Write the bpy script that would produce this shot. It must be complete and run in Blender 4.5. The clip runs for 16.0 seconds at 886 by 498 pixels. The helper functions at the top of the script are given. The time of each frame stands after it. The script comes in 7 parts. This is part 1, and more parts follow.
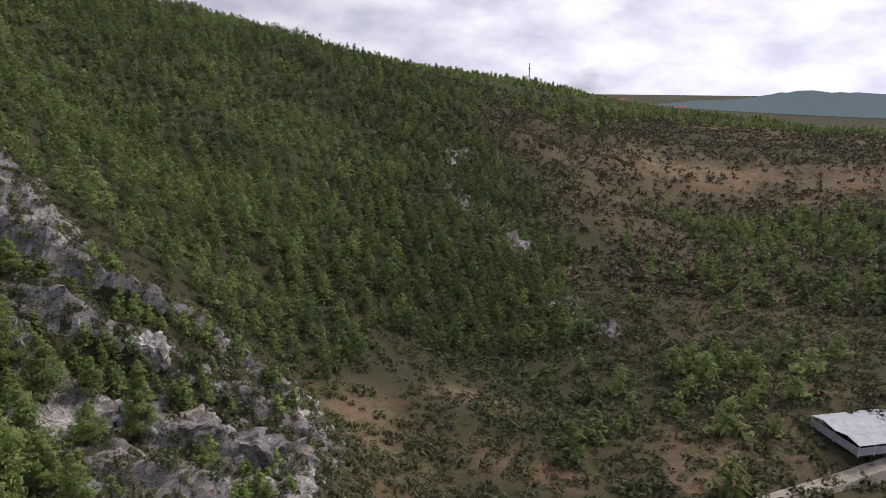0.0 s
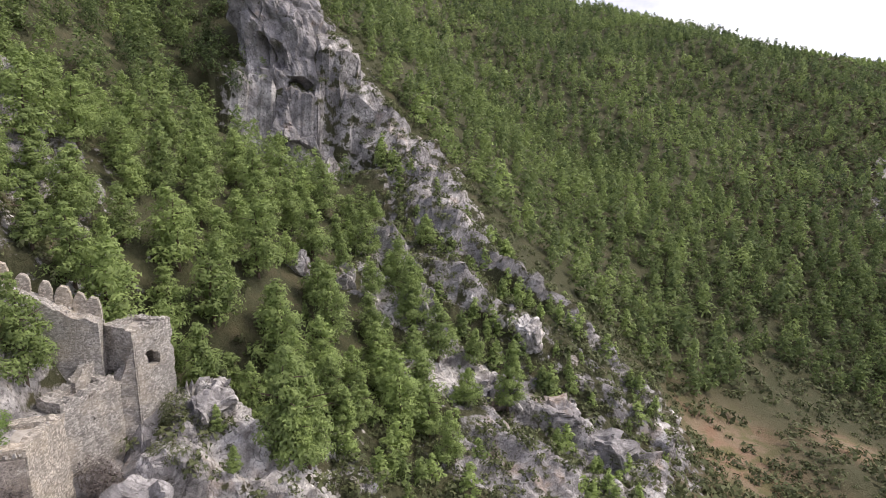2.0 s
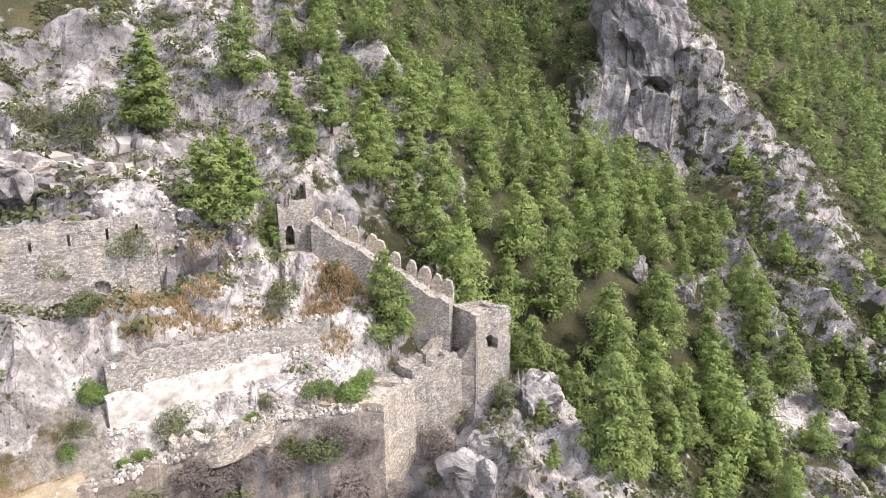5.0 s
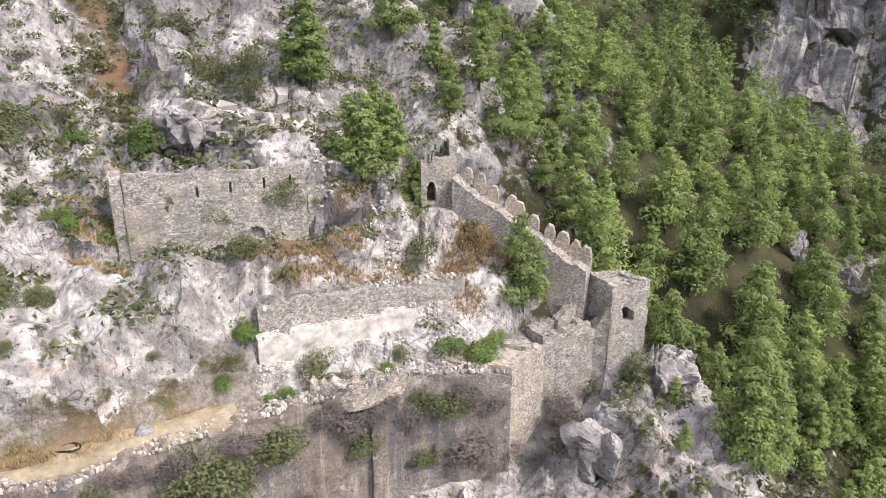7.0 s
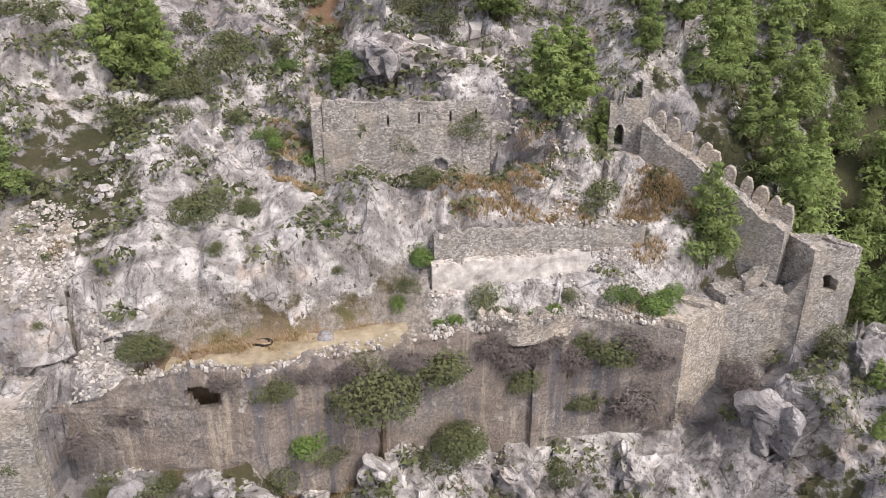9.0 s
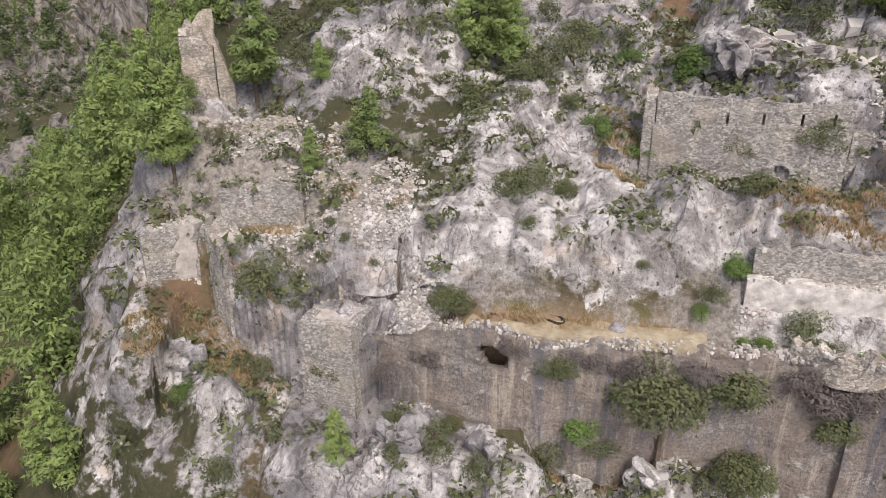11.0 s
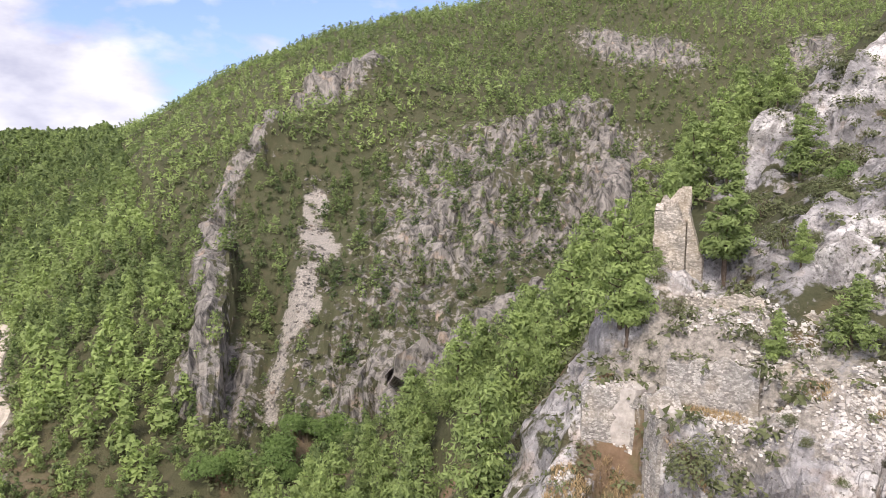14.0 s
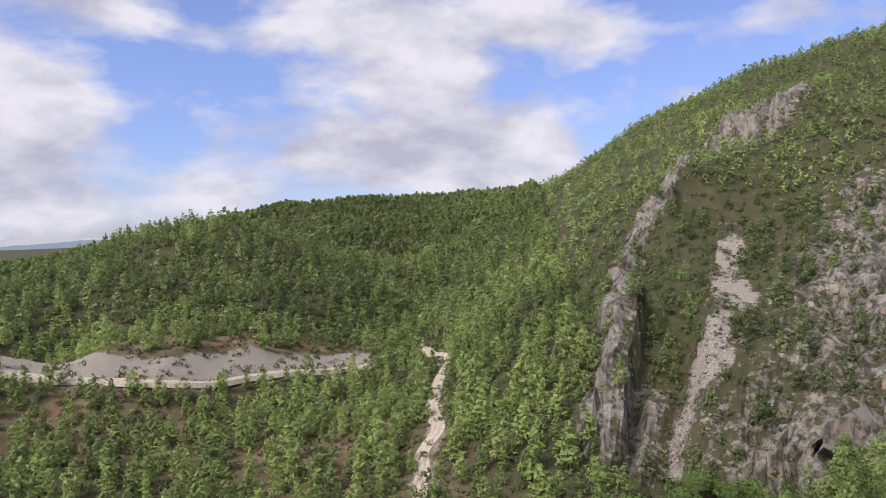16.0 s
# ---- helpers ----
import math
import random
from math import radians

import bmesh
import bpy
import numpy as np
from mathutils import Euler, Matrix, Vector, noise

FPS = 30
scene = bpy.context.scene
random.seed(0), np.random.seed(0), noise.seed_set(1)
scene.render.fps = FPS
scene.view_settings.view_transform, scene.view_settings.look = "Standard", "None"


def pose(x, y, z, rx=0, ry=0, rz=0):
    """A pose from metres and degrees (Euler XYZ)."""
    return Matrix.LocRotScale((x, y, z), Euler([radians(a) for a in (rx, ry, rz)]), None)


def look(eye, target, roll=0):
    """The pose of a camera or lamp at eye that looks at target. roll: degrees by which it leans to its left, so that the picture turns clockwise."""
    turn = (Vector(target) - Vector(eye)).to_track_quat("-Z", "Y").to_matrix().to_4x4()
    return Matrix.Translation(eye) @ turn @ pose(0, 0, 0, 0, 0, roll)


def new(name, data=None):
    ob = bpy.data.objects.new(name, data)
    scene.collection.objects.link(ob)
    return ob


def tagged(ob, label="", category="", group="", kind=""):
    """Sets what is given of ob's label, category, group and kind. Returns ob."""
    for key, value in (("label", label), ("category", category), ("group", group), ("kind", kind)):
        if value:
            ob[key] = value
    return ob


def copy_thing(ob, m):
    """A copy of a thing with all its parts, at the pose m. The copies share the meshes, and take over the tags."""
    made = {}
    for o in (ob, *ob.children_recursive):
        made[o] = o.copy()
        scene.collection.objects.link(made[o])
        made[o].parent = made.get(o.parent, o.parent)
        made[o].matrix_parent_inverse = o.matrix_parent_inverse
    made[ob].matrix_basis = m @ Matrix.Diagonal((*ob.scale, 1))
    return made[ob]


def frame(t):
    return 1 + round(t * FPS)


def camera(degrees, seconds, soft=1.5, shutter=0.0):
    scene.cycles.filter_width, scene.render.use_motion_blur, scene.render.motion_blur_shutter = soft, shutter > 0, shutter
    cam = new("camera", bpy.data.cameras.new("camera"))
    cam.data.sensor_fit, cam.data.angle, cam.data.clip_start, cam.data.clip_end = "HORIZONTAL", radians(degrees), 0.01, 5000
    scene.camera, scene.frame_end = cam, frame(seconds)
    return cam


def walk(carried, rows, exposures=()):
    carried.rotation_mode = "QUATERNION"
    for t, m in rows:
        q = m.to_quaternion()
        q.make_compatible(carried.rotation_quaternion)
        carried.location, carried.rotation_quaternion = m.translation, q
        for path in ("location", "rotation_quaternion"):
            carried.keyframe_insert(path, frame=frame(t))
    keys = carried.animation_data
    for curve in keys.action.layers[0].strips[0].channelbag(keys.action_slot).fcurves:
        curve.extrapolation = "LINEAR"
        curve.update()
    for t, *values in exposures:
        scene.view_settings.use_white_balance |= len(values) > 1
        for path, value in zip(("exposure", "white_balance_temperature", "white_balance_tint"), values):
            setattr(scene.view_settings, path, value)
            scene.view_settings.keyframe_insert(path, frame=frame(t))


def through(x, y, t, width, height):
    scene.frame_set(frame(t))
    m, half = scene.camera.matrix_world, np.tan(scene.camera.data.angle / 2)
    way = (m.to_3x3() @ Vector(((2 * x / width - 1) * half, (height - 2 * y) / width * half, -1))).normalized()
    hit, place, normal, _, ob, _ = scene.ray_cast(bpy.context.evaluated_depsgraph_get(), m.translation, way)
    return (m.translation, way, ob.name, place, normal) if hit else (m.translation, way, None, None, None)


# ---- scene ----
cam = camera(65.64, 16.0, soft=0.8)
# seconds, place, turn (yaw, pitch, roll)
PATH = [
    (0.0, -0.00, -0.00, 62.00, 0.00, -13.60, -0.40),
    (0.5, -0.01, 0.29, 61.86, 11.79, -13.67, -0.31),
    (1.0, 0.05, 0.67, 61.90, 23.10, -13.74, -0.12),
    (1.5, 0.37, 0.69, 62.24, 30.58, -13.85, -0.11),
    (2.0, 0.34, 0.62, 62.49, 32.06, -13.91, -0.08),
    (2.5, 0.25, 0.60, 62.69, 32.89, -13.96, -0.15),
    (3.0, -0.10, 0.52, 62.67, 37.58, -13.96, 0.03),
    (3.5, 0.00, 0.68, 62.90, 42.36, -14.08, 0.12),
    (4.0, -0.20, 0.82, 62.83, 46.47, -14.02, 0.33),
    (4.5, -0.47, 0.71, 62.73, 51.34, -13.89, 0.44),
    (5.0, -0.92, 0.68, 62.65, 59.87, -13.83, 0.52),
    (5.2, -1.01, 0.72, 62.62, 63.14, -13.80, 0.51),
    (7.3, -1.83, 0.80, 64.17, 73.58, -19.34, -0.11),
    (7.5, -1.85, 0.84, 64.17, 75.28, -19.94, -0.06),
    (8.0, -1.84, 0.67, 64.04, 80.07, -21.32, -0.03),
    (8.2, -1.82, 0.66, 63.97, 81.69, -21.83, -0.03),
    (10.3, -0.95, 2.20, 61.37, 101.85, -21.75, 0.70),
    (10.5, -0.97, 2.17, 61.45, 105.26, -21.84, 0.64),
    (11.0, -0.95, 1.70, 62.15, 115.27, -22.32, 0.44),
    (11.5, -1.27, 1.43, 62.07, 124.96, -21.83, 0.21),
    (12.0, -1.12, 1.25, 61.88, 132.31, -19.59, -0.30),
    (12.5, -0.94, 1.24, 61.80, 136.44, -17.07, -0.33),
    (13.0, -0.77, 1.34, 61.51, 140.89, -13.61, -0.43),
    (13.5, -1.04, 1.11, 61.08, 146.02, -10.37, -0.46),
    (14.0, -1.57, 0.64, 60.63, 152.54, -6.90, -0.36),
    (14.5, -2.17, 0.29, 60.25, 159.01, -3.95, -0.07),
    (15.0, -2.45, -0.29, 59.97, 166.89, -2.89, 0.23),
    (15.5, -2.86, -0.06, 59.56, 174.97, -2.74, 0.65),
    (16.0, -3.08, -0.46, 58.69, 185.99, -2.31, 1.25),
]
EXPOSURES = [(0.0, -0.85), (0.5, -0.7), (1.0, -0.45), (1.5, -0.15), (2.5, 0.24), (3.5, 0.58), (5.0, 0.65), (7.5, 0.32), (10.5, -0.05), (12.5, 0.18), (14.0, 0.38), (15.0, 0.22), (16.0, -0.06)]
walk(cam, [(t, pose(x, y, z, 90 + p, r, yaw)) for t, x, y, z, yaw, p, r in PATH], EXPOSURES)

# ---- sky and sun ----
SUN_ELEVATION, SUN_AZIMUTH = 50.0, 48.0   # degrees; azimuth from +y towards +x
world = bpy.data.worlds.new("sky")
scene.world = world
world.use_nodes = True
wt = world.node_tree
wt.nodes.clear()


def wnode(kind, **values):
    n = wt.nodes.new(kind)
    for k, v in values.items():
        n.inputs[k].default_value = v
    return n


w_out = wnode("ShaderNodeOutputWorld")
w_sky = wt.nodes.new("ShaderNodeTexSky")
w_sky.sky_type, w_sky.sun_disc = "NISHITA", False
w_sky.sun_elevation, w_sky.sun_rotation = radians(SUN_ELEVATION), radians(SUN_AZIMUTH)
w_sky.ozone_density = 2.0
w_sky.altitude, w_sky.air_density, w_sky.dust_density = 100, 1.0, 0.05
w_blue = wnode("ShaderNodeBackground", Strength=0.15)
w_tint = wt.nodes.new("ShaderNodeMix")
w_tint.data_type, w_tint.blend_type = "RGBA", "MULTIPLY"
w_tint.inputs[0].default_value = 1.0
wt.links.new(w_sky.outputs[0], w_tint.inputs[6])
wt.links.new(w_tint.outputs[2], w_blue.inputs[0])
# broken cloud: a flat noise layer seen in perspective
w_co = wt.nodes.new("ShaderNodeTexCoord")
w_sep = wt.nodes.new("ShaderNodeSeparateXYZ")
wt.links.new(w_co.outputs["Generated"], w_sep.inputs[0])


def wmath(op, a, b=None, c=None):
    n = wt.nodes.new("ShaderNodeMath")
    n.operation = op
    for i, v in enumerate((a, b, c)):
        if v is None:
            continue
        if isinstance(v, (int, float)):
            n.inputs[i].default_value = v
        else:
            wt.links.new(v, n.inputs[i])
    return n.outputs[0]


# hazy, slightly violet summer air, dimmer and bluer where it is thick
w_air = wt.nodes.new("ShaderNodeValToRGB")
w_air.color_ramp.elements[0].position, w_air.color_ramp.elements[0].color = 0.0, (0.48, 0.55, 0.92, 1)
w_air.color_ramp.elements[1].position, w_air.color_ramp.elements[1].color = 0.25, (1.0, 0.90, 1.16, 1)
wt.links.new(w_sep.outputs[2], w_air.inputs[0])
wt.links.new(w_air.outputs[0], w_tint.inputs[7])
w_flat = wt.nodes.new("ShaderNodeCombineXYZ")
wt.links.new(w_sep.outputs[0], w_flat.inputs[0])
wt.links.new(w_sep.outputs[1], w_flat.inputs[1])
wt.links.new(wmath("MULTIPLY", w_sep.outputs[2], 2.1), w_flat.inputs[2])
w_n1 = wnode("ShaderNodeTexNoise", Scale=3.3, Detail=8.0, Roughness=0.52, Distortion=0.1)
wt.links.new(w_flat.outputs[0], w_n1.inputs["Vector"])
w_n2 = wnode("ShaderNodeTexNoise", Scale=7.0, Detail=5.0, Roughness=0.55)
wt.links.new(w_flat.outputs[0], w_n2.inputs["Vector"])
w_cover = wt.nodes.new("ShaderNodeValToRGB")
w_cover.color_ramp.elements[0].position, w_cover.color_ramp.elements[1].position = 0.35, 0.45
w_amount = wt.nodes.new("ShaderNodeMath")
w_amount.operation = "MULTIPLY_ADD"   # the cloud thickens towards the sun
wt.links.new(w_amount.outputs[0], w_cover.inputs[0])

w_tone = wt.nodes.new("ShaderNodeValToRGB")
w_tone.color_ramp.elements[0].position, w_tone.color_ramp.elements[0].color = 0.35, (0.60, 0.60, 0.76, 1)
w_tone.color_ramp.elements[1].position, w_tone.color_ramp.elements[1].color = 0.62, (1.0, 0.975, 1.08, 1)
wt.links.new(w_n2.outputs[0], w_tone.inputs[0])
w_cloud = wnode("ShaderNodeBackground", Strength=1.0)
wt.links.new(w_tone.outputs[0], w_cloud.inputs[0])
# thin cloud glows more the nearer it stands to the sun
w_side = wmath("ADD", wmath("MULTIPLY", w_sep.outputs[0], math.sin(radians(SUN_AZIMUTH))), wmath("MULTIPLY", w_sep.outputs[1], math.cos(radians(SUN_AZIMUTH))))
wt.links.new(wmath("ADD", wmath("MULTIPLY", wmath("MAXIMUM", w_side, 0.0), 1.25), 0.86), w_cloud.inputs["Strength"])
wt.links.new(w_side, w_amount.inputs[0])
w_amount.inputs[1].default_value = 0.16
# clear, hazy air just over the horizon
w_low = wt.nodes.new("ShaderNodeMapRange")
for _i, _v in enumerate((0.0, 0.10, -0.12, 0.0)):
    w_low.inputs[_i + 1].default_value = _v
wt.links.new(w_sep.outputs[2], w_low.inputs[0])
wt.links.new(wmath("ADD", w_n1.outputs[0], w_low.outputs[0]), w_amount.inputs[2])
w_mix = wt.nodes.new("ShaderNodeMixShader")
wt.links.new(w_cover.outputs[0], w_mix.inputs[0])
wt.links.new(w_blue.outputs[0], w_mix.inputs[1])
wt.links.new(w_cloud.outputs[0], w_mix.inputs[2])
wt.links.new(w_mix.outputs[0], w_out.inputs[0])

sun = new("sun", bpy.data.lights.new("sun", "SUN"))
sun.data.energy, sun.data.angle, sun.data.color = 3.0, radians(14), (1.0, 0.90, 0.79)
_e, _a = radians(SUN_ELEVATION), radians(SUN_AZIMUTH)
sun.matrix_world = look((math.sin(_a) * math.cos(_e) * 300, math.cos(_a) * math.cos(_e) * 300, 62 + 300 * math.sin(_e)), (0, 0, 62))

# ---- materials ----
class Nodes:
    """A small helper to write node materials line by line."""

    def __init__(self, name):
        self.mat = bpy.data.materials.new(name)
        self.mat.use_nodes = True
        self.t = self.mat.node_tree
        self.t.nodes.clear()
        self.out = self.t.nodes.new("ShaderNodeOutputMaterial")

    def put(self, socket, v):
        if hasattr(v, "is_output"):
            self.t.links.new(v, socket)
        elif isinstance(v, tuple) and len(v) == 3 and socket.type == "RGBA":
            socket.default_value = (*v, 1)
        else:
            socket.default_value = v

    def node(self, kind, **values):
        n = self.t.nodes.new(kind)
        for k, v in values.items():
            self.put(n.inputs[k.replace("_", " ")], v)
        return n

    def noise(self, co, scale, detail=4.0, rough=0.55, distortion=0.0):
        return self.node("ShaderNodeTexNoise", Vector=co, Scale=scale, Detail=detail, Roughness=rough, Distortion=distortion).outputs[0]

    def ramp(self, fac, *stops):
        n = self.node("ShaderNodeValToRGB", Fac=fac)
        e = n.color_ramp.elements
        while len(e) < len(stops):
            e.new(0.5)
        for el, (pos, col) in zip(e, stops):
            el.position = pos
            el.color = (*col, 1) if isinstance(col, tuple) else (col, col, col, 1)
        return n.outputs[0]

    def mix(self, fac, a, b, blend="MIX"):
        n = self.t.nodes.new("ShaderNodeMix")
        n.data_type, n.blend_type = "RGBA", blend
        self.put(n.inputs[0], fac)
        self.put(n.inputs[6], a)
        self.put(n.inputs[7], b)
        return n.outputs[2]

    def math(self, op, a, b=0.0, clamp=False):
        n = self.t.nodes.new("ShaderNodeMath")
        n.operation, n.use_clamp = op, clamp
        self.put(n.inputs[0], a)
        self.put(n.inputs[1], b)
        return n.outputs[0]

    def bump(self, height, strength, distance):
        return self.node("ShaderNodeBump", Height=height, Strength=strength, Distance=distance).outputs[0]

    def place(self):
        return self.node("ShaderNodeNewGeometry").outputs["Position"]

    def stretch(self, co, x, y, z):
        n = self.node("ShaderNodeMapping", Vector=co)
        n.inputs["Scale"].default_value = (x, y, z)
        return n.outputs[0]

    def attr(self, name):
        n = self.t.nodes.new("ShaderNodeAttribute")
        n.attribute_name = name
        return n

    def principled(self, colour, rough=0.9, normal=None, spec=0.2, **more):
        b = self.node("ShaderNodeBsdfPrincipled", Base_Color=colour, Roughness=rough, **more)
        b.inputs["Specular IOR Level"].default_value = spec
        if normal is not None:
            self.put(b.inputs["Normal"], normal)
        self.t.links.new(b.outputs[0], self.out.inputs[0])
        return self.mat


def rock_colour(n, co, pale=0.0):
    """Weathered limestone: blue-grey skin, cream scoured faces, specks of lichen, pits, cracks, dark runs and rust."""
    big = n.noise(co, 0.085, 4, 0.55, 0.5)
    mid = n.noise(co, 0.42, 6, 0.62, 0.5)
    fine = n.noise(co, 2.4, 8, 0.72)
    grain = n.noise(co, 9.0, 5, 0.7)
    grey = n.ramp(mid, (0.32, (0.12, 0.113, 0.113)), (0.46, (0.25, 0.237, 0.238)), (0.60, (0.39, 0.368, 0.364)))
    cream = n.ramp(mid, (0.33, (0.23, 0.207, 0.19)), (0.46, (0.41, 0.382, 0.362)), (0.60, (0.78, 0.742, 0.712)))
    lift = n.math("ADD", n.math("ADD", big, n.math("MULTIPLY", n.math("SUBTRACT", fine, 0.5), 0.35)), n.math("MULTIPLY", pale, 0.32))
    c = n.mix(n.ramp(lift, (0.47, 0.0), (0.585, 0.95)), grey, cream)
    c = n.mix(n.ramp(fine, (0.36, 0.7), (0.48, 0.0)), c, (0.12, 0.11, 0.10))
    c = n.mix(n.ramp(grain, (0.34, 0.35), (0.46, 0.0)), c, (0.20, 0.185, 0.17))
    c = n.mix(n.ramp(grain, (0.56, 0.0), (0.68, 0.35)), c, (0.80, 0.765, 0.72))
    # cracks between the blocks
    jig = n.node("ShaderNodeTexNoise", Vector=co, Scale=0.6, Detail=6.0)
    big_jig = n.node("ShaderNodeVectorMath", Vector=jig.outputs["Color"])
    big_jig.operation = "SCALE"
    big_jig.inputs["Scale"].default_value = 2.2
    warp = n.node("ShaderNodeVectorMath", Vector=co)
    warp.operation = "ADD"
    n.t.links.new(big_jig.outputs[0], warp.inputs[1])
    crack = n.t.nodes.new("ShaderNodeTexVoronoi")
    crack.feature = "DISTANCE_TO_EDGE"
    crack.inputs["Scale"].default_value = 0.42
    n.t.links.new(n.stretch(warp.outputs[0], 1.0, 1.0, 0.5), crack.inputs["Vector"])
    broken = n.ramp(n.noise(co, 0.3, 3, 0.5), (0.45, 0.0), (0.55, 1.0))
    c = n.mix(n.math("MULTIPLY", broken, n.ramp(crack.outputs["Distance"], (0.0, 0.7), (0.03, 0.0))), c, (0.09, 0.083, 0.075))
    run = n.noise(n.stretch(co, 1.0, 1.0, 0.14), 0.7, 5, 0.6)
    c = n.mix(n.ramp(run, (0.56, 0.0), (0.70, 0.5)), c, (0.19, 0.18, 0.185))
    # pits and little cushions of lichen and thyme
    specks = n.noise(co, 1.9, 4, 0.6)
    c = n.mix(n.ramp(specks, (0.32, 0.95), (0.385, 0.0)), c, (0.075, 0.07, 0.05))
    holes = n.noise(co, 4.2, 3, 0.5)
    c = n.mix(n.ramp(holes, (0.27, 0.85), (0.32, 0.0)), c, (0.06, 0.055, 0.048))
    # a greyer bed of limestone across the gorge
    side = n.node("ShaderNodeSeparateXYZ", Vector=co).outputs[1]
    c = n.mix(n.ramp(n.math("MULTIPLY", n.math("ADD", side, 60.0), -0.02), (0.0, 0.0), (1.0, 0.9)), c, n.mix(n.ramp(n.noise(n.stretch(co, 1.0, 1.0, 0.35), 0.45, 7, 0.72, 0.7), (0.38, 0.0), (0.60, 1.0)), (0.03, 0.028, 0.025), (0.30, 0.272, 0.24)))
    rust = n.noise(co, 0.21, 4, 0.6)
    c = n.mix(n.ramp(rust, (0.58, 0.0), (0.72, 0.5)), c, (0.42, 0.29, 0.19))
    return c, n.math("ADD", n.math("ADD", fine, n.math("MULTIPLY", grain, 0.35)), n.math("MULTIPLY", n.ramp(crack.outputs["Distance"], (0.0, 0.0), (0.05, 1.0)), 0.2))


def ground_material():
    n = Nodes("ground")
    co = n.place()
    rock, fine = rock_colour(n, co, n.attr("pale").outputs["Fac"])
    m = n.attr("cover")
    sep = n.node("ShaderNodeSeparateColor", Color=m.outputs["Color"])
    r, g, b = sep.outputs[0], sep.outputs[1], sep.outputs[2]
    patch = n.noise(co, 0.35, 5, 0.6)
    grit = n.noise(co, 2.6, 5, 0.7)
    soil = n.mix(grit, (0.035, 0.042, 0.02), (0.105, 0.10, 0.055))
    soil = n.mix(n.ramp(patch, (0.52, 0.0), (0.68, 0.6)), soil, (0.12, 0.10, 0.062))
    earth = n.mix(grit, (0.17, 0.12, 0.075), (0.42, 0.315, 0.215))
    bands = n.noise(n.stretch(co, 0.012, 0.11, 0.3), 1.0, 5, 0.6)
    earth = n.mix(n.ramp(bands, (0.46, 0.0), (0.56, 0.75)), earth, n.mix(grit, (0.20, 0.105, 0.065), (0.40, 0.24, 0.16)))
    earth = n.mix(n.ramp(patch, (0.48, 0.0), (0.6, 0.8)), earth, (0.15, 0.15, 0.06))
    scree = n.mix(n.ramp(grit, (0.35, 0.0), (0.65, 1.0)), (0.17, 0.155, 0.135), (0.44, 0.395, 0.345))
    # far woodland cover, its colour lightened in place of distance haze
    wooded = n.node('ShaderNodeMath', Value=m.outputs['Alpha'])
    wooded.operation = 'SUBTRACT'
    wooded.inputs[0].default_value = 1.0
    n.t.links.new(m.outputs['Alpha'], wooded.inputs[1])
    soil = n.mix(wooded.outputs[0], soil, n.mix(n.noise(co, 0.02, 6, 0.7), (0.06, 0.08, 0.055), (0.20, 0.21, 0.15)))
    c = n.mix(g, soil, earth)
    frag = n.math('ADD', b, n.math('MULTIPLY', n.math('SUBTRACT', n.noise(co, 0.33, 6, 0.7), 0.5), 1.5))
    c = n.mix(n.ramp(frag, (0.44, 0.0), (0.60, 1.0)), c, scree)
    edge = n.math("ADD", r, n.math("MULTIPLY", n.math("SUBTRACT", n.noise(co, 0.5, 5, 0.65), 0.5), 1.3))
    rk = n.ramp(edge, (0.46, 0.0), (0.56, 1.0))
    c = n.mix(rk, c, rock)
    h = n.math("ADD", n.math("MULTIPLY", fine, 1.0), n.math("MULTIPLY", n.noise(co, 4.0, 4, 0.7), 0.35))
    return n.principled(c, 0.95, n.bump(h, 0.8, 0.35))


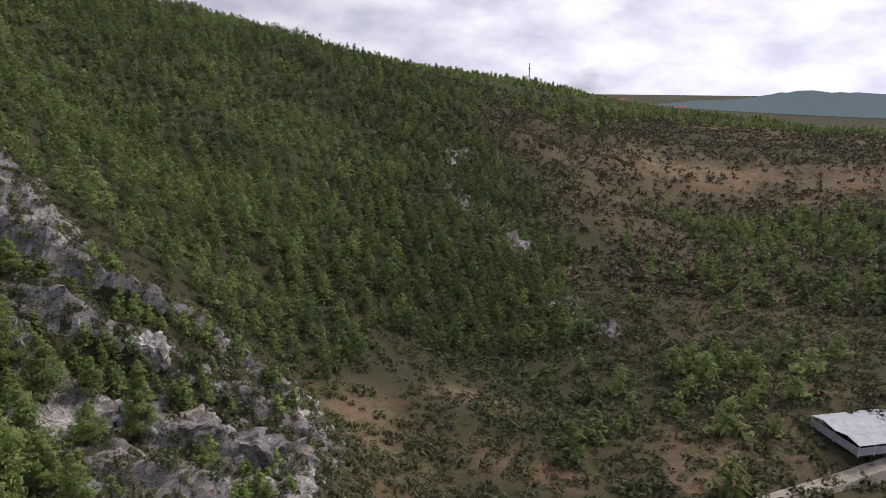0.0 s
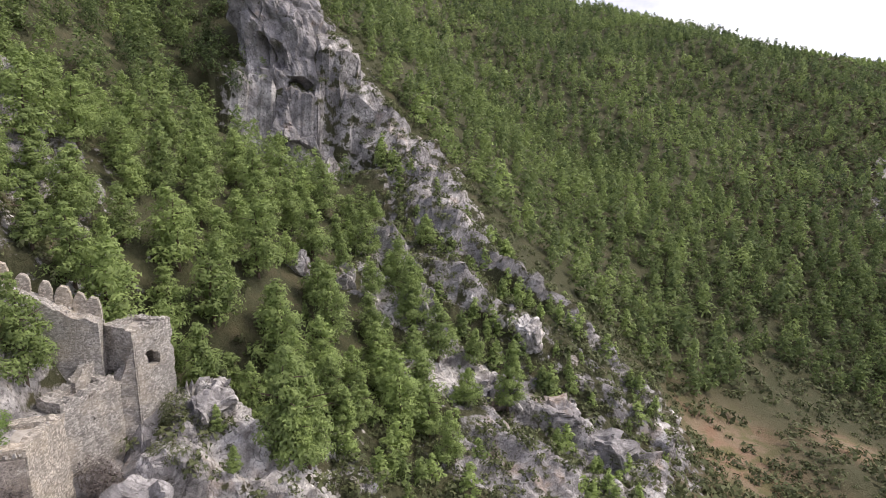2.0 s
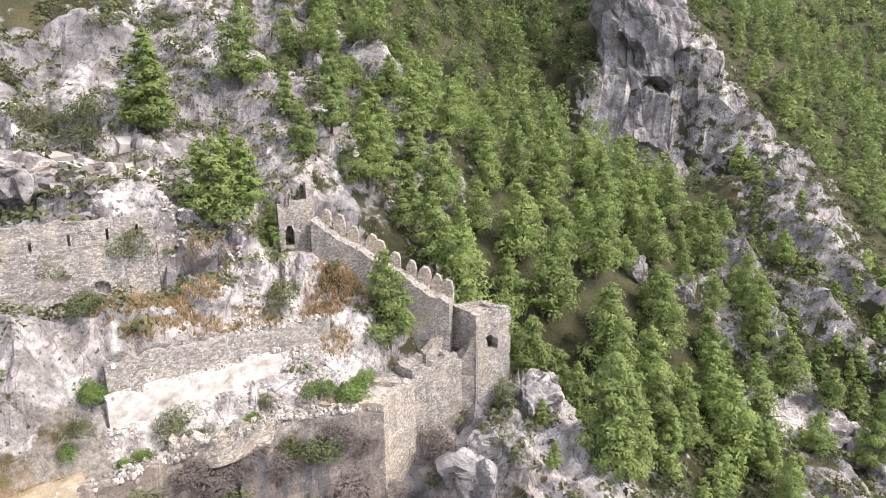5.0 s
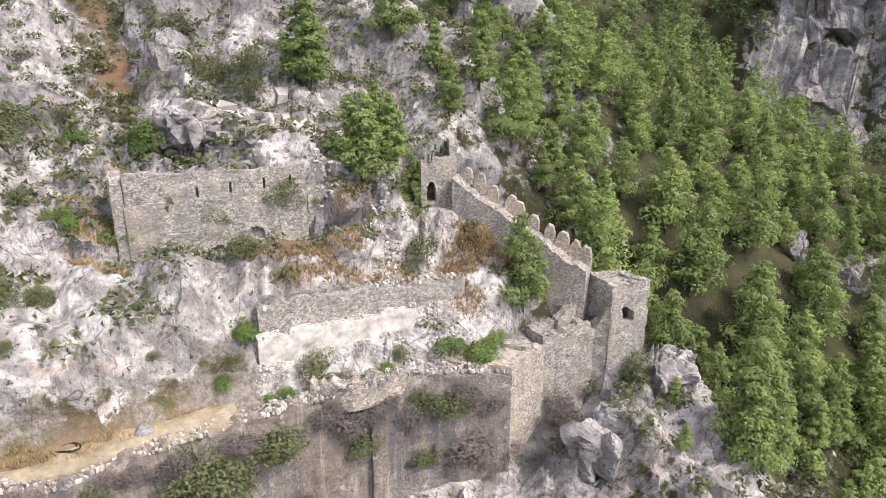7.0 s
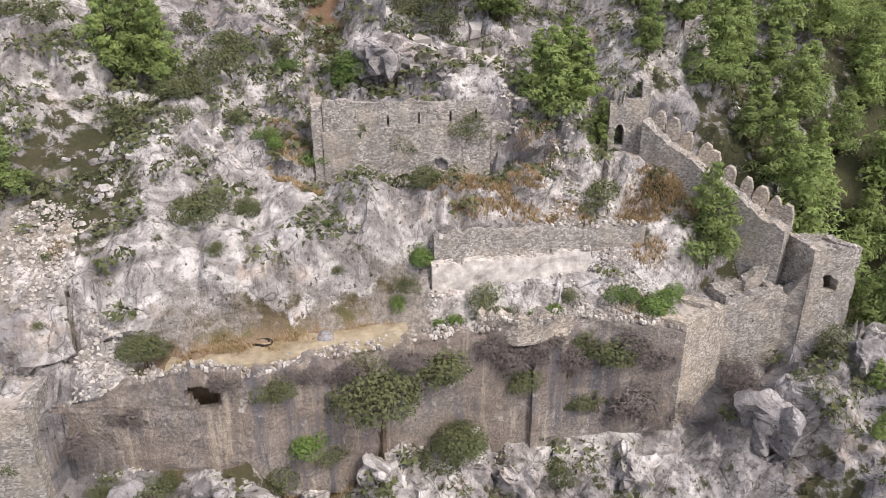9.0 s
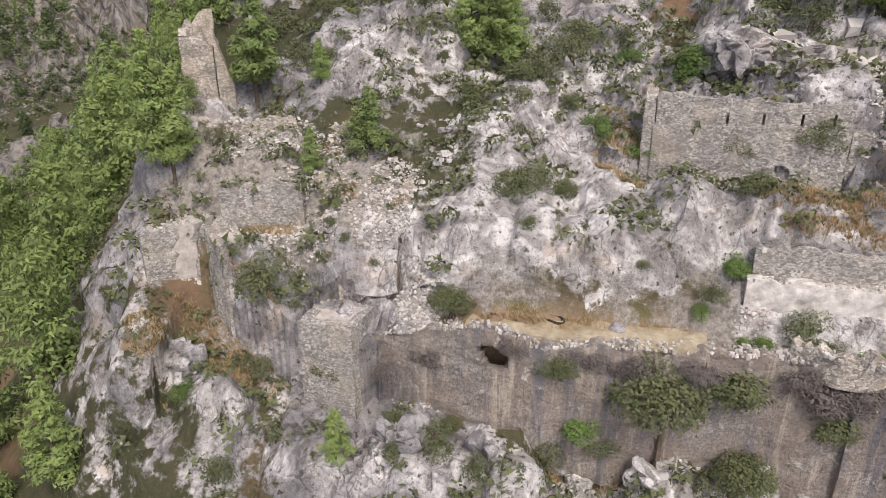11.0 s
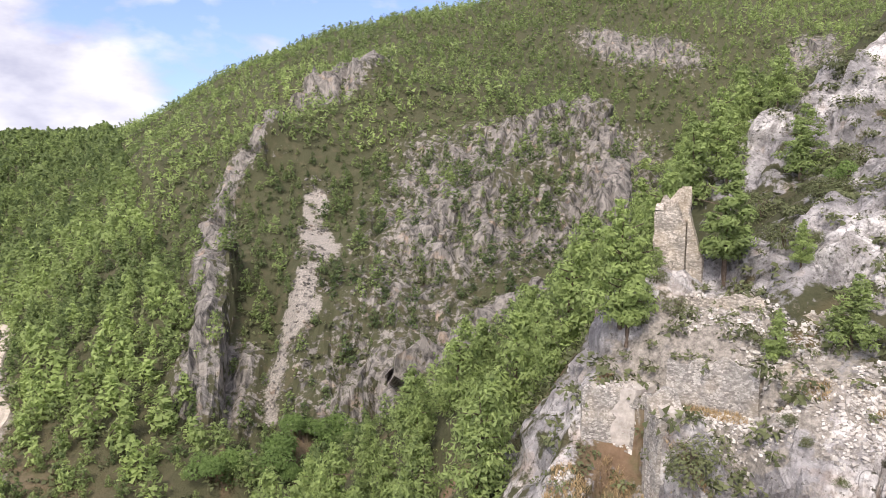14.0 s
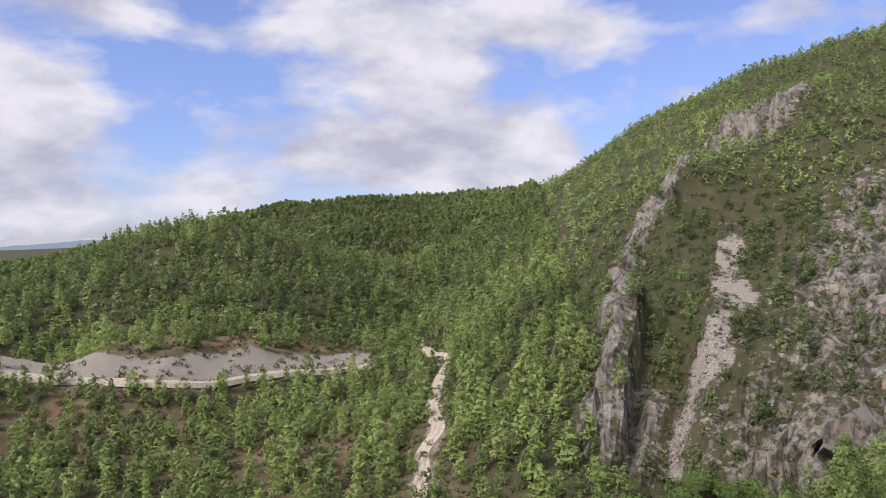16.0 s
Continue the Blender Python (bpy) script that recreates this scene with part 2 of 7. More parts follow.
def masonry_material(name, tint=(1, 1, 1), grime=0.5):
    """Rubble masonry: small rough stones in pale mortar, stained and streaked."""
    n = Nodes(name)
    co = n.place()
    warp = n.node("ShaderNodeTexNoise", Vector=co, Scale=2.0)
    jig = n.node("ShaderNodeVectorMath", Vector=co)
    jig.operation = "ADD"
    sc = n.node("ShaderNodeVectorMath", Vector=warp.outputs["Color"])
    sc.operation = "SCALE"
    sc.inputs["Scale"].default_value = 0.12
    n.t.links.new(sc.outputs[0], jig.inputs[1])
    cells = n.node("ShaderNodeTexVoronoi", Vector=n.stretch(jig.outputs[0], 1, 1, 1.5), Scale=5.2)
    edge = n.t.nodes.new("ShaderNodeTexVoronoi")
    edge.feature = "DISTANCE_TO_EDGE"
    edge.inputs["Scale"].default_value = 5.2
    n.t.links.new(n.stretch(jig.outputs[0], 1, 1, 1.5), edge.inputs["Vector"])
    tone = n.node("ShaderNodeSeparateColor", Color=cells.outputs["Color"]).outputs[0]
    stone = n.ramp(tone, (0.0, (0.23, 0.212, 0.193)), (0.5, (0.42, 0.39, 0.355)), (1.0, (0.64, 0.602, 0.55)))
    joint = n.ramp(edge.outputs["Distance"], (0.02, 1.0), (0.09, 0.0))
    c = n.mix(n.math("MULTIPLY", joint, 0.6), stone, (0.19, 0.17, 0.15))
    stain = n.noise(n.stretch(co, 1.2, 1.2, 0.3), 0.6, 5, 0.62)
    c = n.mix(n.ramp(stain, (0.46, 0.0), (0.66, grime)), c, (0.20, 0.19, 0.175))
    warm = n.noise(co, 0.4, 3, 0.5)
    c = n.mix(n.ramp(warm, (0.48, 0.0), (0.68, 0.32)), c, (0.55, 0.46, 0.345))
    c = n.mix(1.0, c, tint, "MULTIPLY")
    h = n.math("ADD", n.ramp(edge.outputs["Distance"], (0.0, 0.0), (0.12, 1.0)), n.noise(co, 7, 4, 0.7))
    return n.principled(c, 0.95, n.bump(h, 0.7, 0.07))


def cliff_plaster_material():
    """Old walling and cut limestone: courses worn nearly away, broad damp stains and uneven water streaks."""
    n = Nodes("streaked_stone")
    co = n.place()
    big = n.noise(co, 0.16, 5, 0.6, 0.4)
    mid = n.noise(co, 0.8, 6, 0.66, 0.3)
    small = n.noise(co, 4.5, 6, 0.72)
    v = n.noise(n.stretch(co, 0.9, 0.9, 0.07), 1.1, 6, 0.66, 0.3)
    c = n.ramp(small, (0.30, (0.16, 0.14, 0.122)), (0.5, (0.30, 0.266, 0.235)), (0.68, (0.46, 0.41, 0.36)))
    c = n.mix(n.ramp(big, (0.42, 0.0), (0.58, 0.75)), c, n.mix(small, (0.14, 0.115, 0.098), (0.40, 0.325, 0.265)))
    wet = n.math("MULTIPLY", n.ramp(v, (0.50, 0.0), (0.60, 1.0)), n.ramp(n.noise(co, 0.11, 2, 0.5), (0.42, 0.15), (0.56, 0.95)))
    c = n.mix(wet, c, n.mix(small, (0.10, 0.095, 0.105), (0.24, 0.225, 0.235)))
    c = n.mix(n.ramp(v, (0.37, 0.5), (0.44, 0.0)), c, (0.58, 0.49, 0.385))
    c = n.mix(n.ramp(mid, (0.60, 0.0), (0.70, 0.7)), c, (0.70, 0.65, 0.59))
    c = n.mix(n.ramp(mid, (0.30, 0.7), (0.38, 0.0)), c, (0.13, 0.115, 0.10))
    return n.principled(c, 0.93, n.bump(n.math("ADD", n.math("MULTIPLY", small, 0.6), mid), 1.0, 0.3))


def rubble_material():
    n = Nodes("rubble")
    co = n.place()
    isl = n.node("ShaderNodeNewGeometry").outputs["Random Per Island"]
    c = n.ramp(isl, (0.0, (0.24, 0.218, 0.195)), (0.4, (0.40, 0.37, 0.336)), (1.0, (0.66, 0.62, 0.57)))
    c = n.mix(n.ramp(n.noise(co, 3, 4), (0.5, 0.0), (0.75, 0.5)), c, (0.33, 0.30, 0.26))
    return n.principled(c, 0.95, n.bump(n.noise(co, 9, 4), 0.5, 0.05))


def leaf_material(name, dark, light, through=0.25):
    """Foliage: the tint runs from tree to tree and from tuft to tuft, and carries painted-in shading."""
    n = Nodes(name)
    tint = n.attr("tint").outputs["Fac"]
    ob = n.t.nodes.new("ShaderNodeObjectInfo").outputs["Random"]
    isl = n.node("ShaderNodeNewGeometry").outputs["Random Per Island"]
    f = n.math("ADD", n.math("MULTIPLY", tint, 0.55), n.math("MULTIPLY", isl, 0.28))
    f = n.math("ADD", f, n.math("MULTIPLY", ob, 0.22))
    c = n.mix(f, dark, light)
    d = n.node("ShaderNodeBsdfPrincipled", Base_Color=c, Roughness=0.7)
    d.inputs["Specular IOR Level"].default_value = 0.25
    tr = n.node("ShaderNodeBsdfTranslucent", Color=c)
    mx = n.node("ShaderNodeMixShader", Fac=through)
    n.t.links.new(d.outputs[0], mx.inputs[1])
    n.t.links.new(tr.outputs[0], mx.inputs[2])
    n.t.links.new(mx.outputs[0], n.out.inputs[0])
    return n.mat


def plain_material(name, a, b, scale=3.0, rough=0.9, bump=0.4):
    n = Nodes(name)
    co = n.place()
    f = n.noise(co, scale, 5, 0.65)
    return n.principled(n.mix(n.ramp(f, (0.3, 0.0), (0.7, 1.0)), a, b), rough, n.bump(f, bump, 0.1))


def water_material():
    n = Nodes("water")
    co = n.place()
    deep = n.noise(co, 0.06, 3, 0.5)
    c = n.ramp(deep, (0.38, (0.014, 0.04, 0.03)), (0.6, (0.06, 0.08, 0.045)))
    return n.principled(c, 0.08, n.bump(n.noise(co, 1.5, 3), 0.12, 0.05), spec=0.3)


WHITE_ROCK = plain_material("scoured_white_rock", (0.34, 0.31, 0.28), (0.78, 0.735, 0.68), 1.3, bump=0.9)
def rock_material(name, pale):
    n = Nodes(name)
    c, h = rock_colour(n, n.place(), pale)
    return n.principled(c, 0.95, n.bump(h, 0.8, 0.2))


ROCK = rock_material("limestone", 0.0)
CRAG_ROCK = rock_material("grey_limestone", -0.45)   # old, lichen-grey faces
GROUND = ground_material()
MASONRY = masonry_material("masonry")
MASONRY_PALE = masonry_material("pale_masonry", (1.12, 1.08, 1.02), 0.35)
STREAKED = cliff_plaster_material()
RUBBLE = rubble_material()
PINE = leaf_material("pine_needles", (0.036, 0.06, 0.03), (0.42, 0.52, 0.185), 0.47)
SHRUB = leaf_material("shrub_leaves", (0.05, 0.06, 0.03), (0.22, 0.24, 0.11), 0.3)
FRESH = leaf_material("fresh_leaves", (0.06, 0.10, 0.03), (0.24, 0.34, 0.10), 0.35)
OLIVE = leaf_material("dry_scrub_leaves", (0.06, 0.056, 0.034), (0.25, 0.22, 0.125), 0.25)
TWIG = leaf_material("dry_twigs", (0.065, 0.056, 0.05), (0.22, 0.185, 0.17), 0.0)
STRAW = leaf_material("dry_grass", (0.24, 0.16, 0.085), (0.56, 0.43, 0.24), 0.1)
BARK = plain_material("bark", (0.07, 0.05, 0.035), (0.17, 0.13, 0.10), 5)
# painted darkness for unlit openings: the vault slot and the house windows
DARK = plain_material("opening_shade", (0.03, 0.027, 0.024), (0.07, 0.06, 0.05), 2)
WATER = water_material()
GRAVEL = plain_material("gravel_track", (0.36, 0.31, 0.25), (0.58, 0.51, 0.43), 1.2)
METAL = plain_material("painted_steel", (0.72, 0.72, 0.72), (0.85, 0.85, 0.85), 2, 0.5, 0.1)
ROOF = plain_material("sheet_roof", (0.42, 0.45, 0.5), (0.62, 0.64, 0.68), 0.7, 0.5, 0.1)

# ---- landscape ----

def lattice(ix, iy, iz):
    h = (ix * 374761393 + iy * 668265263 + iz * 2147483647) & 0xFFFFFFFF
    h = ((h ^ (h >> 13)) * 1274126177) & 0xFFFFFFFF
    return ((h ^ (h >> 16)) & 0xFFFF) / 65535.0


def value_noise(x, y, z):
    ix, iy, iz = np.floor(x).astype(np.int64), np.floor(y).astype(np.int64), np.floor(z).astype(np.int64)
    fx, fy, fz = x - ix, y - iy, z - iz
    fx, fy, fz = fx * fx * (3 - 2 * fx), fy * fy * (3 - 2 * fy), fz * fz * (3 - 2 * fz)
    r = 0
    for dx in (0, 1):
        for dy in (0, 1):
            for dz in (0, 1):
                wgt = (fx if dx else 1 - fx) * (fy if dy else 1 - fy) * (fz if dz else 1 - fz)
                r = r + wgt * lattice(ix + dx, iy + dy, iz + dz)
    return r


def fbm(x, y, z, scale, octaves=4, gain=0.5, ridged=False):
    """Fractal noise about 0, in -1..1; scale in metres."""
    s, a, tot, r = 1.0 / scale, 1.0, 0.0, 0
    for o in range(octaves):
        v = value_noise(x * s + 17.3 * o, y * s - 9.1 * o, z * s + 5.7 * o) * 2 - 1
        r = r + a * (1 - 2 * np.abs(v) if ridged else v)
        tot += a
        s, a = s * 2.03, a * gain
    return r / tot


FORMS = []


def line(*points):
    """A crest, foot or valley line of the land; the ground is drawn between such lines."""
    FORMS.append(np.array(points, float))


line((10, 800, 68), (96, 794, 63), (173, 781, 44), (243, 762, 32), (402, 805, 16), (484, 759, 7))  # far hill crest
line((-186, 273, 103), (-150, 317, 88), (-103, 346, 76), (-67, 364, 78), (-31, 389, 63), (5, 400, 52), (37, 398, 38), (66, 374, 27))  # hill crest
line((-111, 201, 53), (-78, 195, 38), (-47, 215, 30), (-17, 249, 25), (-54, 140, 29), (-32, 167, 17))  # bowl mid
line((-31, 116, 15), (-19, 134, 9), (2, 145, 1), (27, 137, -2), (43, 120, -0), (63, 114, 6), (80, 115, 9))  # bowl foot
line((22, 359, 39), (-5, 290, 24), (22, 219, 11), (38, 171, 1), (43, 144, -1))  # spur
line((50, 367, 32), (72, 271, 11), (82, 204, 3), (83, 154, 3), (88, 359, 24))  # scrub
line((136, 397, 14), (191, 374, 11), (229, 352, 12), (213, 561, 24), (302, 518, 24), (119, 340, -2), (180, 323, 5))  # plateau
line((125, 261, 2), (160, 242, 7), (113, 165, 5), (113, 189, 4))  # right trees
line((-17, 106, 5), (2, 112, 6), (2, 92, 3), (19, 94, 2), (45, 94, 2), (69, 94, 2), (44, 103, 4), (67, 103, 4), (-17, 117, 7))  # valley a
line((-127, 115, 94), (-109, 105, 78), (-92, 107, 68), (-86, 107, 60), (-68, 102, 49), (-58, 95, 42), (-48, 91, 32), (-37, 91, 28), (-30, 94, 22), (-22, 94, 16), (-18, 89, 9))  # crag
line((-87, 96, 52), (-69, 90, 40), (-58, 83, 34), (-95, 107, 65), (-48, 79, 30))  # crag face
line((-42, 75, 21), (-30, 77, 17), (-19, 78, 13), (-42, 61, 22), (-40, 65, 24), (-26, 74, 15))  # arm low
line((-38, 50, 24), (-41.1, 35.3, 29.3), (-50.8, 43.9, 28.6), (-41, 56, 26))  # arm near
line((-56.1, 40.4, 38.7), (-60, 51, 41), (-73, 62, 48), (-96, 73, 59), (-125, 86, 72), (-156, 102, 93), (-56, 61, 35))  # gully
line((-82, 34, 55), (-71, 39, 51), (-95, 47, 61), (-48, 44, 35.8))  # gully2
line((-85, 38, 68), (-85, 21, 68), (-83, 4, 69), (-75, 24, 59), (-72.5, 8.9, 57.2), (-64, -21.6, 51.4), (-75, -8, 57), (-89, 24, 59), (-81, -19, 65))  # upper rocks
line((-112, 46, 87), (-118, 14, 87), (-93, 1, 64), (-82, -28, 65), (-76, -51, 62), (-77, -43, 62), (-85, -31, 70), (-79, -58, 65))  # upper2
line((-162, 55, 129), (-166, 3, 120), (-151, -4, 94), (-137, -61, 97), (-123, -68, 92), (-177, 124, 147))  # top
line((-55.4, -6, 46.6), (-55.8, 0.6, 46), (-56, 6.9, 47), (-57.8, 11.3, 47.6))  # bldg base
line((-58.9, 19.1, 48.4), (-58.4, 22.1, 49), (-55.5, 25.2, 47.1), (-52.1, 28.6, 43.9))  # gate base
line((-48.8, -0.6, 42.5), (-49.2, -6.9, 44.6), (-48.6, -14.1, 45.9), (-52.9, 10.4, 45.7), (-53.1, 17.6, 43.2), (-52.8, 24, 42.9))  # mid slope
line((-46.6, 5, 39.9), (-47.1, 11.5, 40.5), (-47.8, 16.1, 39.7), (-48, 22.3, 40.1), (-45.7, -3.2, 39.3), (-43, -11.8, 40.9), (-42.2, -16.8, 40.2))  # terrace low
line((-46.5, 20.9, 38), (-45, 11.4, 39.2), (-44.1, 4.7, 38.7), (-42.8, -0.9, 38.5), (-40.4, -9.8, 39.4), (-37.3, -19.3, 38.7), (-36.9, -23.7, 37.9))  # wall top edge
line((-43.1, 21.1, 30.4), (-42.1, 10.5, 30.4), (-41.3, 1, 30.9), (-37.9, -7.1, 33.1), (-36.8, -14.8, 33.8), (-34.5, -20.2, 33.3))  # wall foot
line((-35.6, -6.2, 30.6), (-32.3, -16.9, 29.2), (-28.9, -28.3, 30.7), (-36.7, 6.2, 34.4), (-40.8, 21.2, 28.5))  # below
line((-48.2, 31.2, 36.1), (-46.3, 34.7, 35.7), (-43.4, 28.5, 32.9), (-43.5, 33.4, 33.3), (-38.9, 34.2, 28.1))  # east foot
line((-48.2, -20, 46.1), (-44.8, -26.2, 46.3), (-40.4, -30.6, 45.2), (-37, -28.5, 40.9), (-41.7, -25.5, 42.8), (-41.4, -16.9, 40.4), (-45.5, -9.8, 41.8))  # west terr
line((-50, -29.2, 49), (-46.4, -35.9, 49.1), (-43, -36.8, 47.9), (-37.9, -37.7, 45.5), (-36.2, -37.9, 44.6))  # west ridge
line((-33.9, -38.6, 43.5), (-31.3, -38, 38.8), (-29.9, -35.4, 36.5), (-27.8, -33.2, 31.8), (-45.5, -47.4, 49.6), (-37.9, -43.5, 44.1), (-32.3, -41.5, 34.7), (-26.5, -37, 28.7))  # west edge
line((-55, -83, 30), (-45, -68, 25), (-37, -70, 19), (-26, -56, 19), (-22, -70, 16), (-62, -78, 40), (-45, -75, 30))  # pine slope
line((-21, -117, 0), (-29, -114, 0), (-26, -116, 0), (-37, -122, 0), (-54, -124, 1), (-15, -100, 0))  # river
line((-30, -130, 2), (-54, -130, 2), (-29, -140, 2))  # river2
line((-47, -118, 11), (-61, -126, 18), (-76, -129, 22), (-99, -125, 28), (-26, -124, 10), (-35, -126, 14), (-25, -126, 13))  # opp foot
line((-86, -163, 37), (-112, -159, 44), (-126, -136, 34), (-51, -161, 27), (-62, -195, 41), (-70, -218, 53), (-111, -212, 64), (-165, -200, 85), (-148, -156, 53))  # opp mid
line((-239, -228, 66), (-217, -177, 55), (-270, -207, 87), (-217, -209, 66), (-230, -194, 77))  # side gorge
line((-26, -147, 12), (-37, -185, 32), (-57, -227, 58), (-92, -274, 88), (-117, -297, 104), (-36, -182, 43), (-27, -148, 21), (-59, -238, 73), (-107, -291, 102))  # opp ridge
line((-41, -418, 83), (-82, -422, 112), (-131, -420, 137), (-185, -411, 153), (-256, -383, 169), (-326, -340, 166), (-371, -306, 163), (-387, -286, 150), (-268, -299, 128), (-192, -317, 120), (-290, -263, 112))  # opp crest
line((-23, -339, 62), (-7, -235, 30), (-21, -199, 28), (6, -190, 19), (-5, -145, 10), (13, -174, 12), (-18, -215, 28), (-1, -185, 20), (9, -165, 9), (-6, -138, 5))  # opp left
line((30, -260, 6), (21, -204, 6), (17, -139, 4), (17, -204, 7))  # track
line((51, -244, 7), (75, -222, 9), (94, -192, 12), (120, -183, 15), (139, -181, 16))  # road
line((56, -256, 9), (98, -229, 17), (124, -204, 20), (155, -194, 22))  # bank
line((38, -152, 4), (86, -166, 4), (112, -159, 3), (82, -191, 6), (154, -207, 5))  # flat
line((268, -335, 21), (236, -346, 32), (212, -349, 45), (183, -355, 54), (151, -370, 57), (127, -357, 49), (81, -320, 22), (53, -285, 7), (146, -283, 32))  # left hill
line((216, -602, 72), (158, -620, 76), (107, -631, 77), (29, -640, 79), (-39, -639, 86), (77, -453, 26), (31, -359, 9))  # dark hill
line((852, -1141, -4), (702, -1107, -4), (525, -740, -2))  # plain

# the far country all round
line((-1200, 2600, 120), (-300, 2900, 40), (500, 2500, 0))
line((850, 2668, -30), (1072, 2586, -30), (1240, 2510, -30), (1500, 2370, -30), (1900, 2100, -30))
line((423, 1123, 8), (603, 1037, 2), (900, 1500, -4), (1100, 1700, -5))
line((900, 0, 30), (700, -300, 12), (1800, -900, -5), (3000, -2500, -8), (1500, -3400, -8), (3400, 600, 0))
line((-900, -700, 220), (-900, 200, 260), (-2500, -1500, 150), (-2500, 1000, 200), (-800, -2800, 60), (200, -1500, 40))
line((25, 0, 6), (60, -60, 3), (40, 60, 3), (-10, 30, 18), (-5, -40, 12), (120, 0, 25), (200, 60, 40), (200, -80, 40), (330, 0, 60))


NODES = np.unique(np.vstack(FORMS).round(1), axis=0)
_mid, _span = NODES[:, :2].mean(0), 500.0


def _kernel(x, y):
    d = np.hypot(x[:, None] - NODES[None, :, 0], y[:, None] - NODES[None, :, 1])
    return d


_n = len(NODES)
_A = np.zeros((_n + 3, _n + 3))
_A[:_n, :_n] = _kernel(NODES[:, 0], NODES[:, 1]) - 0.8 * np.eye(_n)
_A[:_n, _n] = _A[_n, :_n] = 1
_A[:_n, _n + 1] = _A[_n + 1, :_n] = (NODES[:, 0] - _mid[0]) / _span
_A[:_n, _n + 2] = _A[_n + 2, :_n] = (NODES[:, 1] - _mid[1]) / _span
_C = np.linalg.solve(_A, np.r_[NODES[:, 2], 0, 0, 0])


def cut(x, y, z, path, k_out, reach_out, k_in, reach_in):
    """The ground steps down along a wall: not above its foot outside (right of the path), nor its top inside."""
    best, foot, top, side = np.full(x.shape, 1e9), np.zeros(x.shape), np.zeros(x.shape), np.zeros(x.shape)
    for (ax, ay, af, at), (bx, by, bf, bt) in zip(path[:-1], path[1:]):
        dx, dy = bx - ax, by - ay
        t = ((x - ax) * dx + (y - ay) * dy) / (dx * dx + dy * dy)
        ok = (t > -0.02) & (t < 1.02)
        t = np.clip(t, 0, 1)
        ex, ey = x - ax - t * dx, y - ay - t * dy
        d = np.where(ok, np.hypot(ex, ey), np.hypot(ex, ey) + 0.5)
        s = np.sign(ex * dy - ey * dx)
        m = d < best
        best, foot, top, side = np.where(m, d, best), np.where(m, af + (bf - af) * t, foot), np.where(m, at + (bt - at) * t, top), np.where(m, s, side)
    raw = best
    best = np.where(side > 0, best + 0.7, np.abs(best - 0.7))
    side = np.where((side < 0) & (raw < 0.7), 1.0, side)
    lim = np.where(side > 0, foot - k_out * best, top - 0.35 + k_in * np.maximum(0, best - 1.0))
    soft = np.where(side > 0, np.clip((reach_out - best) / (0.4 * reach_out), 0, 1), np.clip((reach_in - best) / (0.4 * reach_in), 0, 1))
    return np.where(z > lim, z + (lim - z) * soft, z)


CUTS = [
    ([(-33.6, -39.2, 40.8, 44.0), (-36.4, -36.9, 40.2, 43.6), (-35.4, -32.4, 35.5, 42.5), (-35.5, -27, 31.8, 38.3), (-36.3, -22.1, 31.4, 38.3),
      (-38.4, -21.4, 31.8, 37.2), (-39.1, -13.2, 32.2, 39.0), (-39.7, -10.4, 32.2, 38.5), (-41.9, -4.2, 31.8, 38.4), (-43.1, -0.5, 31, 38.4)], 0.55, 14, 0.25, 5),
    ([(-43.1, -0.5, 31, 38.4), (-44.4, 4.5, 29, 38.4), (-45.7, 12.2, 28.7, 38.3), (-45.0, 20.7, 29.2, 38.2), (-47.7, 25.0, 32.0, 38.2), (-48.8, 25.4, 33.2, 38.2), (-49.3, 30.3, 32.2, 38.3), (-48.7, 31.5, 35, 40),
      (-49, 35.4, 35.4, 41), (-52.5, 34.5, 36.5, 41.5)], 0.7, 12, 0.25, 4),
    ([(-56.3, -6.8, 46.3, 48.6), (-57.4, 7.6, 46.3, 48.6)], 0.25, 6, 1.5, 5),
    ([(-52, 31.1, 38.8, 40.6), (-54.2, 28.6, 40.5, 42.2), (-57, 25, 43.5, 45.2), (-59.6, 21.4, 46.6, 48.2)], 0.35, 5, -0.05, 6),
    ([(-59.3, 17.4, 48.2, 49), (-59.0, 21.2, 48.2, 49)], 0.2, 3, 0.5, 4),
    ([(-49.2, 2.4, 41.9, 43.9), (-50.2, 11, 42, 43.8), (-51.6, 19.2, 42.2, 43.7)], 0.0, 1.6, 0.3, 4),
    ([(-48, 2.2, 40.3, 42.2), (-49.2, 9, 40.5, 42.2), (-50.2, 14.6, 40.8, 42.4)], 0.1, 2.5, 0.1, 1.6),
    ([(-24, -135, 3, 300), (-27, -152, 9, 300), (-35, -178, 27, 300), (-52, -222, 55, 300)], 0.15, 17, 0, 1),
    ([(-112, -126, 18, 300), (-126, -138, 22, 300), (-150, -158, 32, 300), (-185, -205, 55, 300)], 0.0, 60, 0, 1),
    ([(-46.9, -46.2, 49.6, 60), (-48.9, -42.4, 49.9, 60), (-50.5, -40.8, 50.2, 60)], 0.2, 5, 0, 1),
    ([(-39.4, -36.2, 43, 46.4), (-42.8, -30.5, 43, 46.4)], 0.1, 4, 0.3, 3),
    ([(-97, 89, 49, 300), (-92, 92.5, 46, 300), (-88, 97, 45, 300)], 0.55, 15, 0, 1),
]


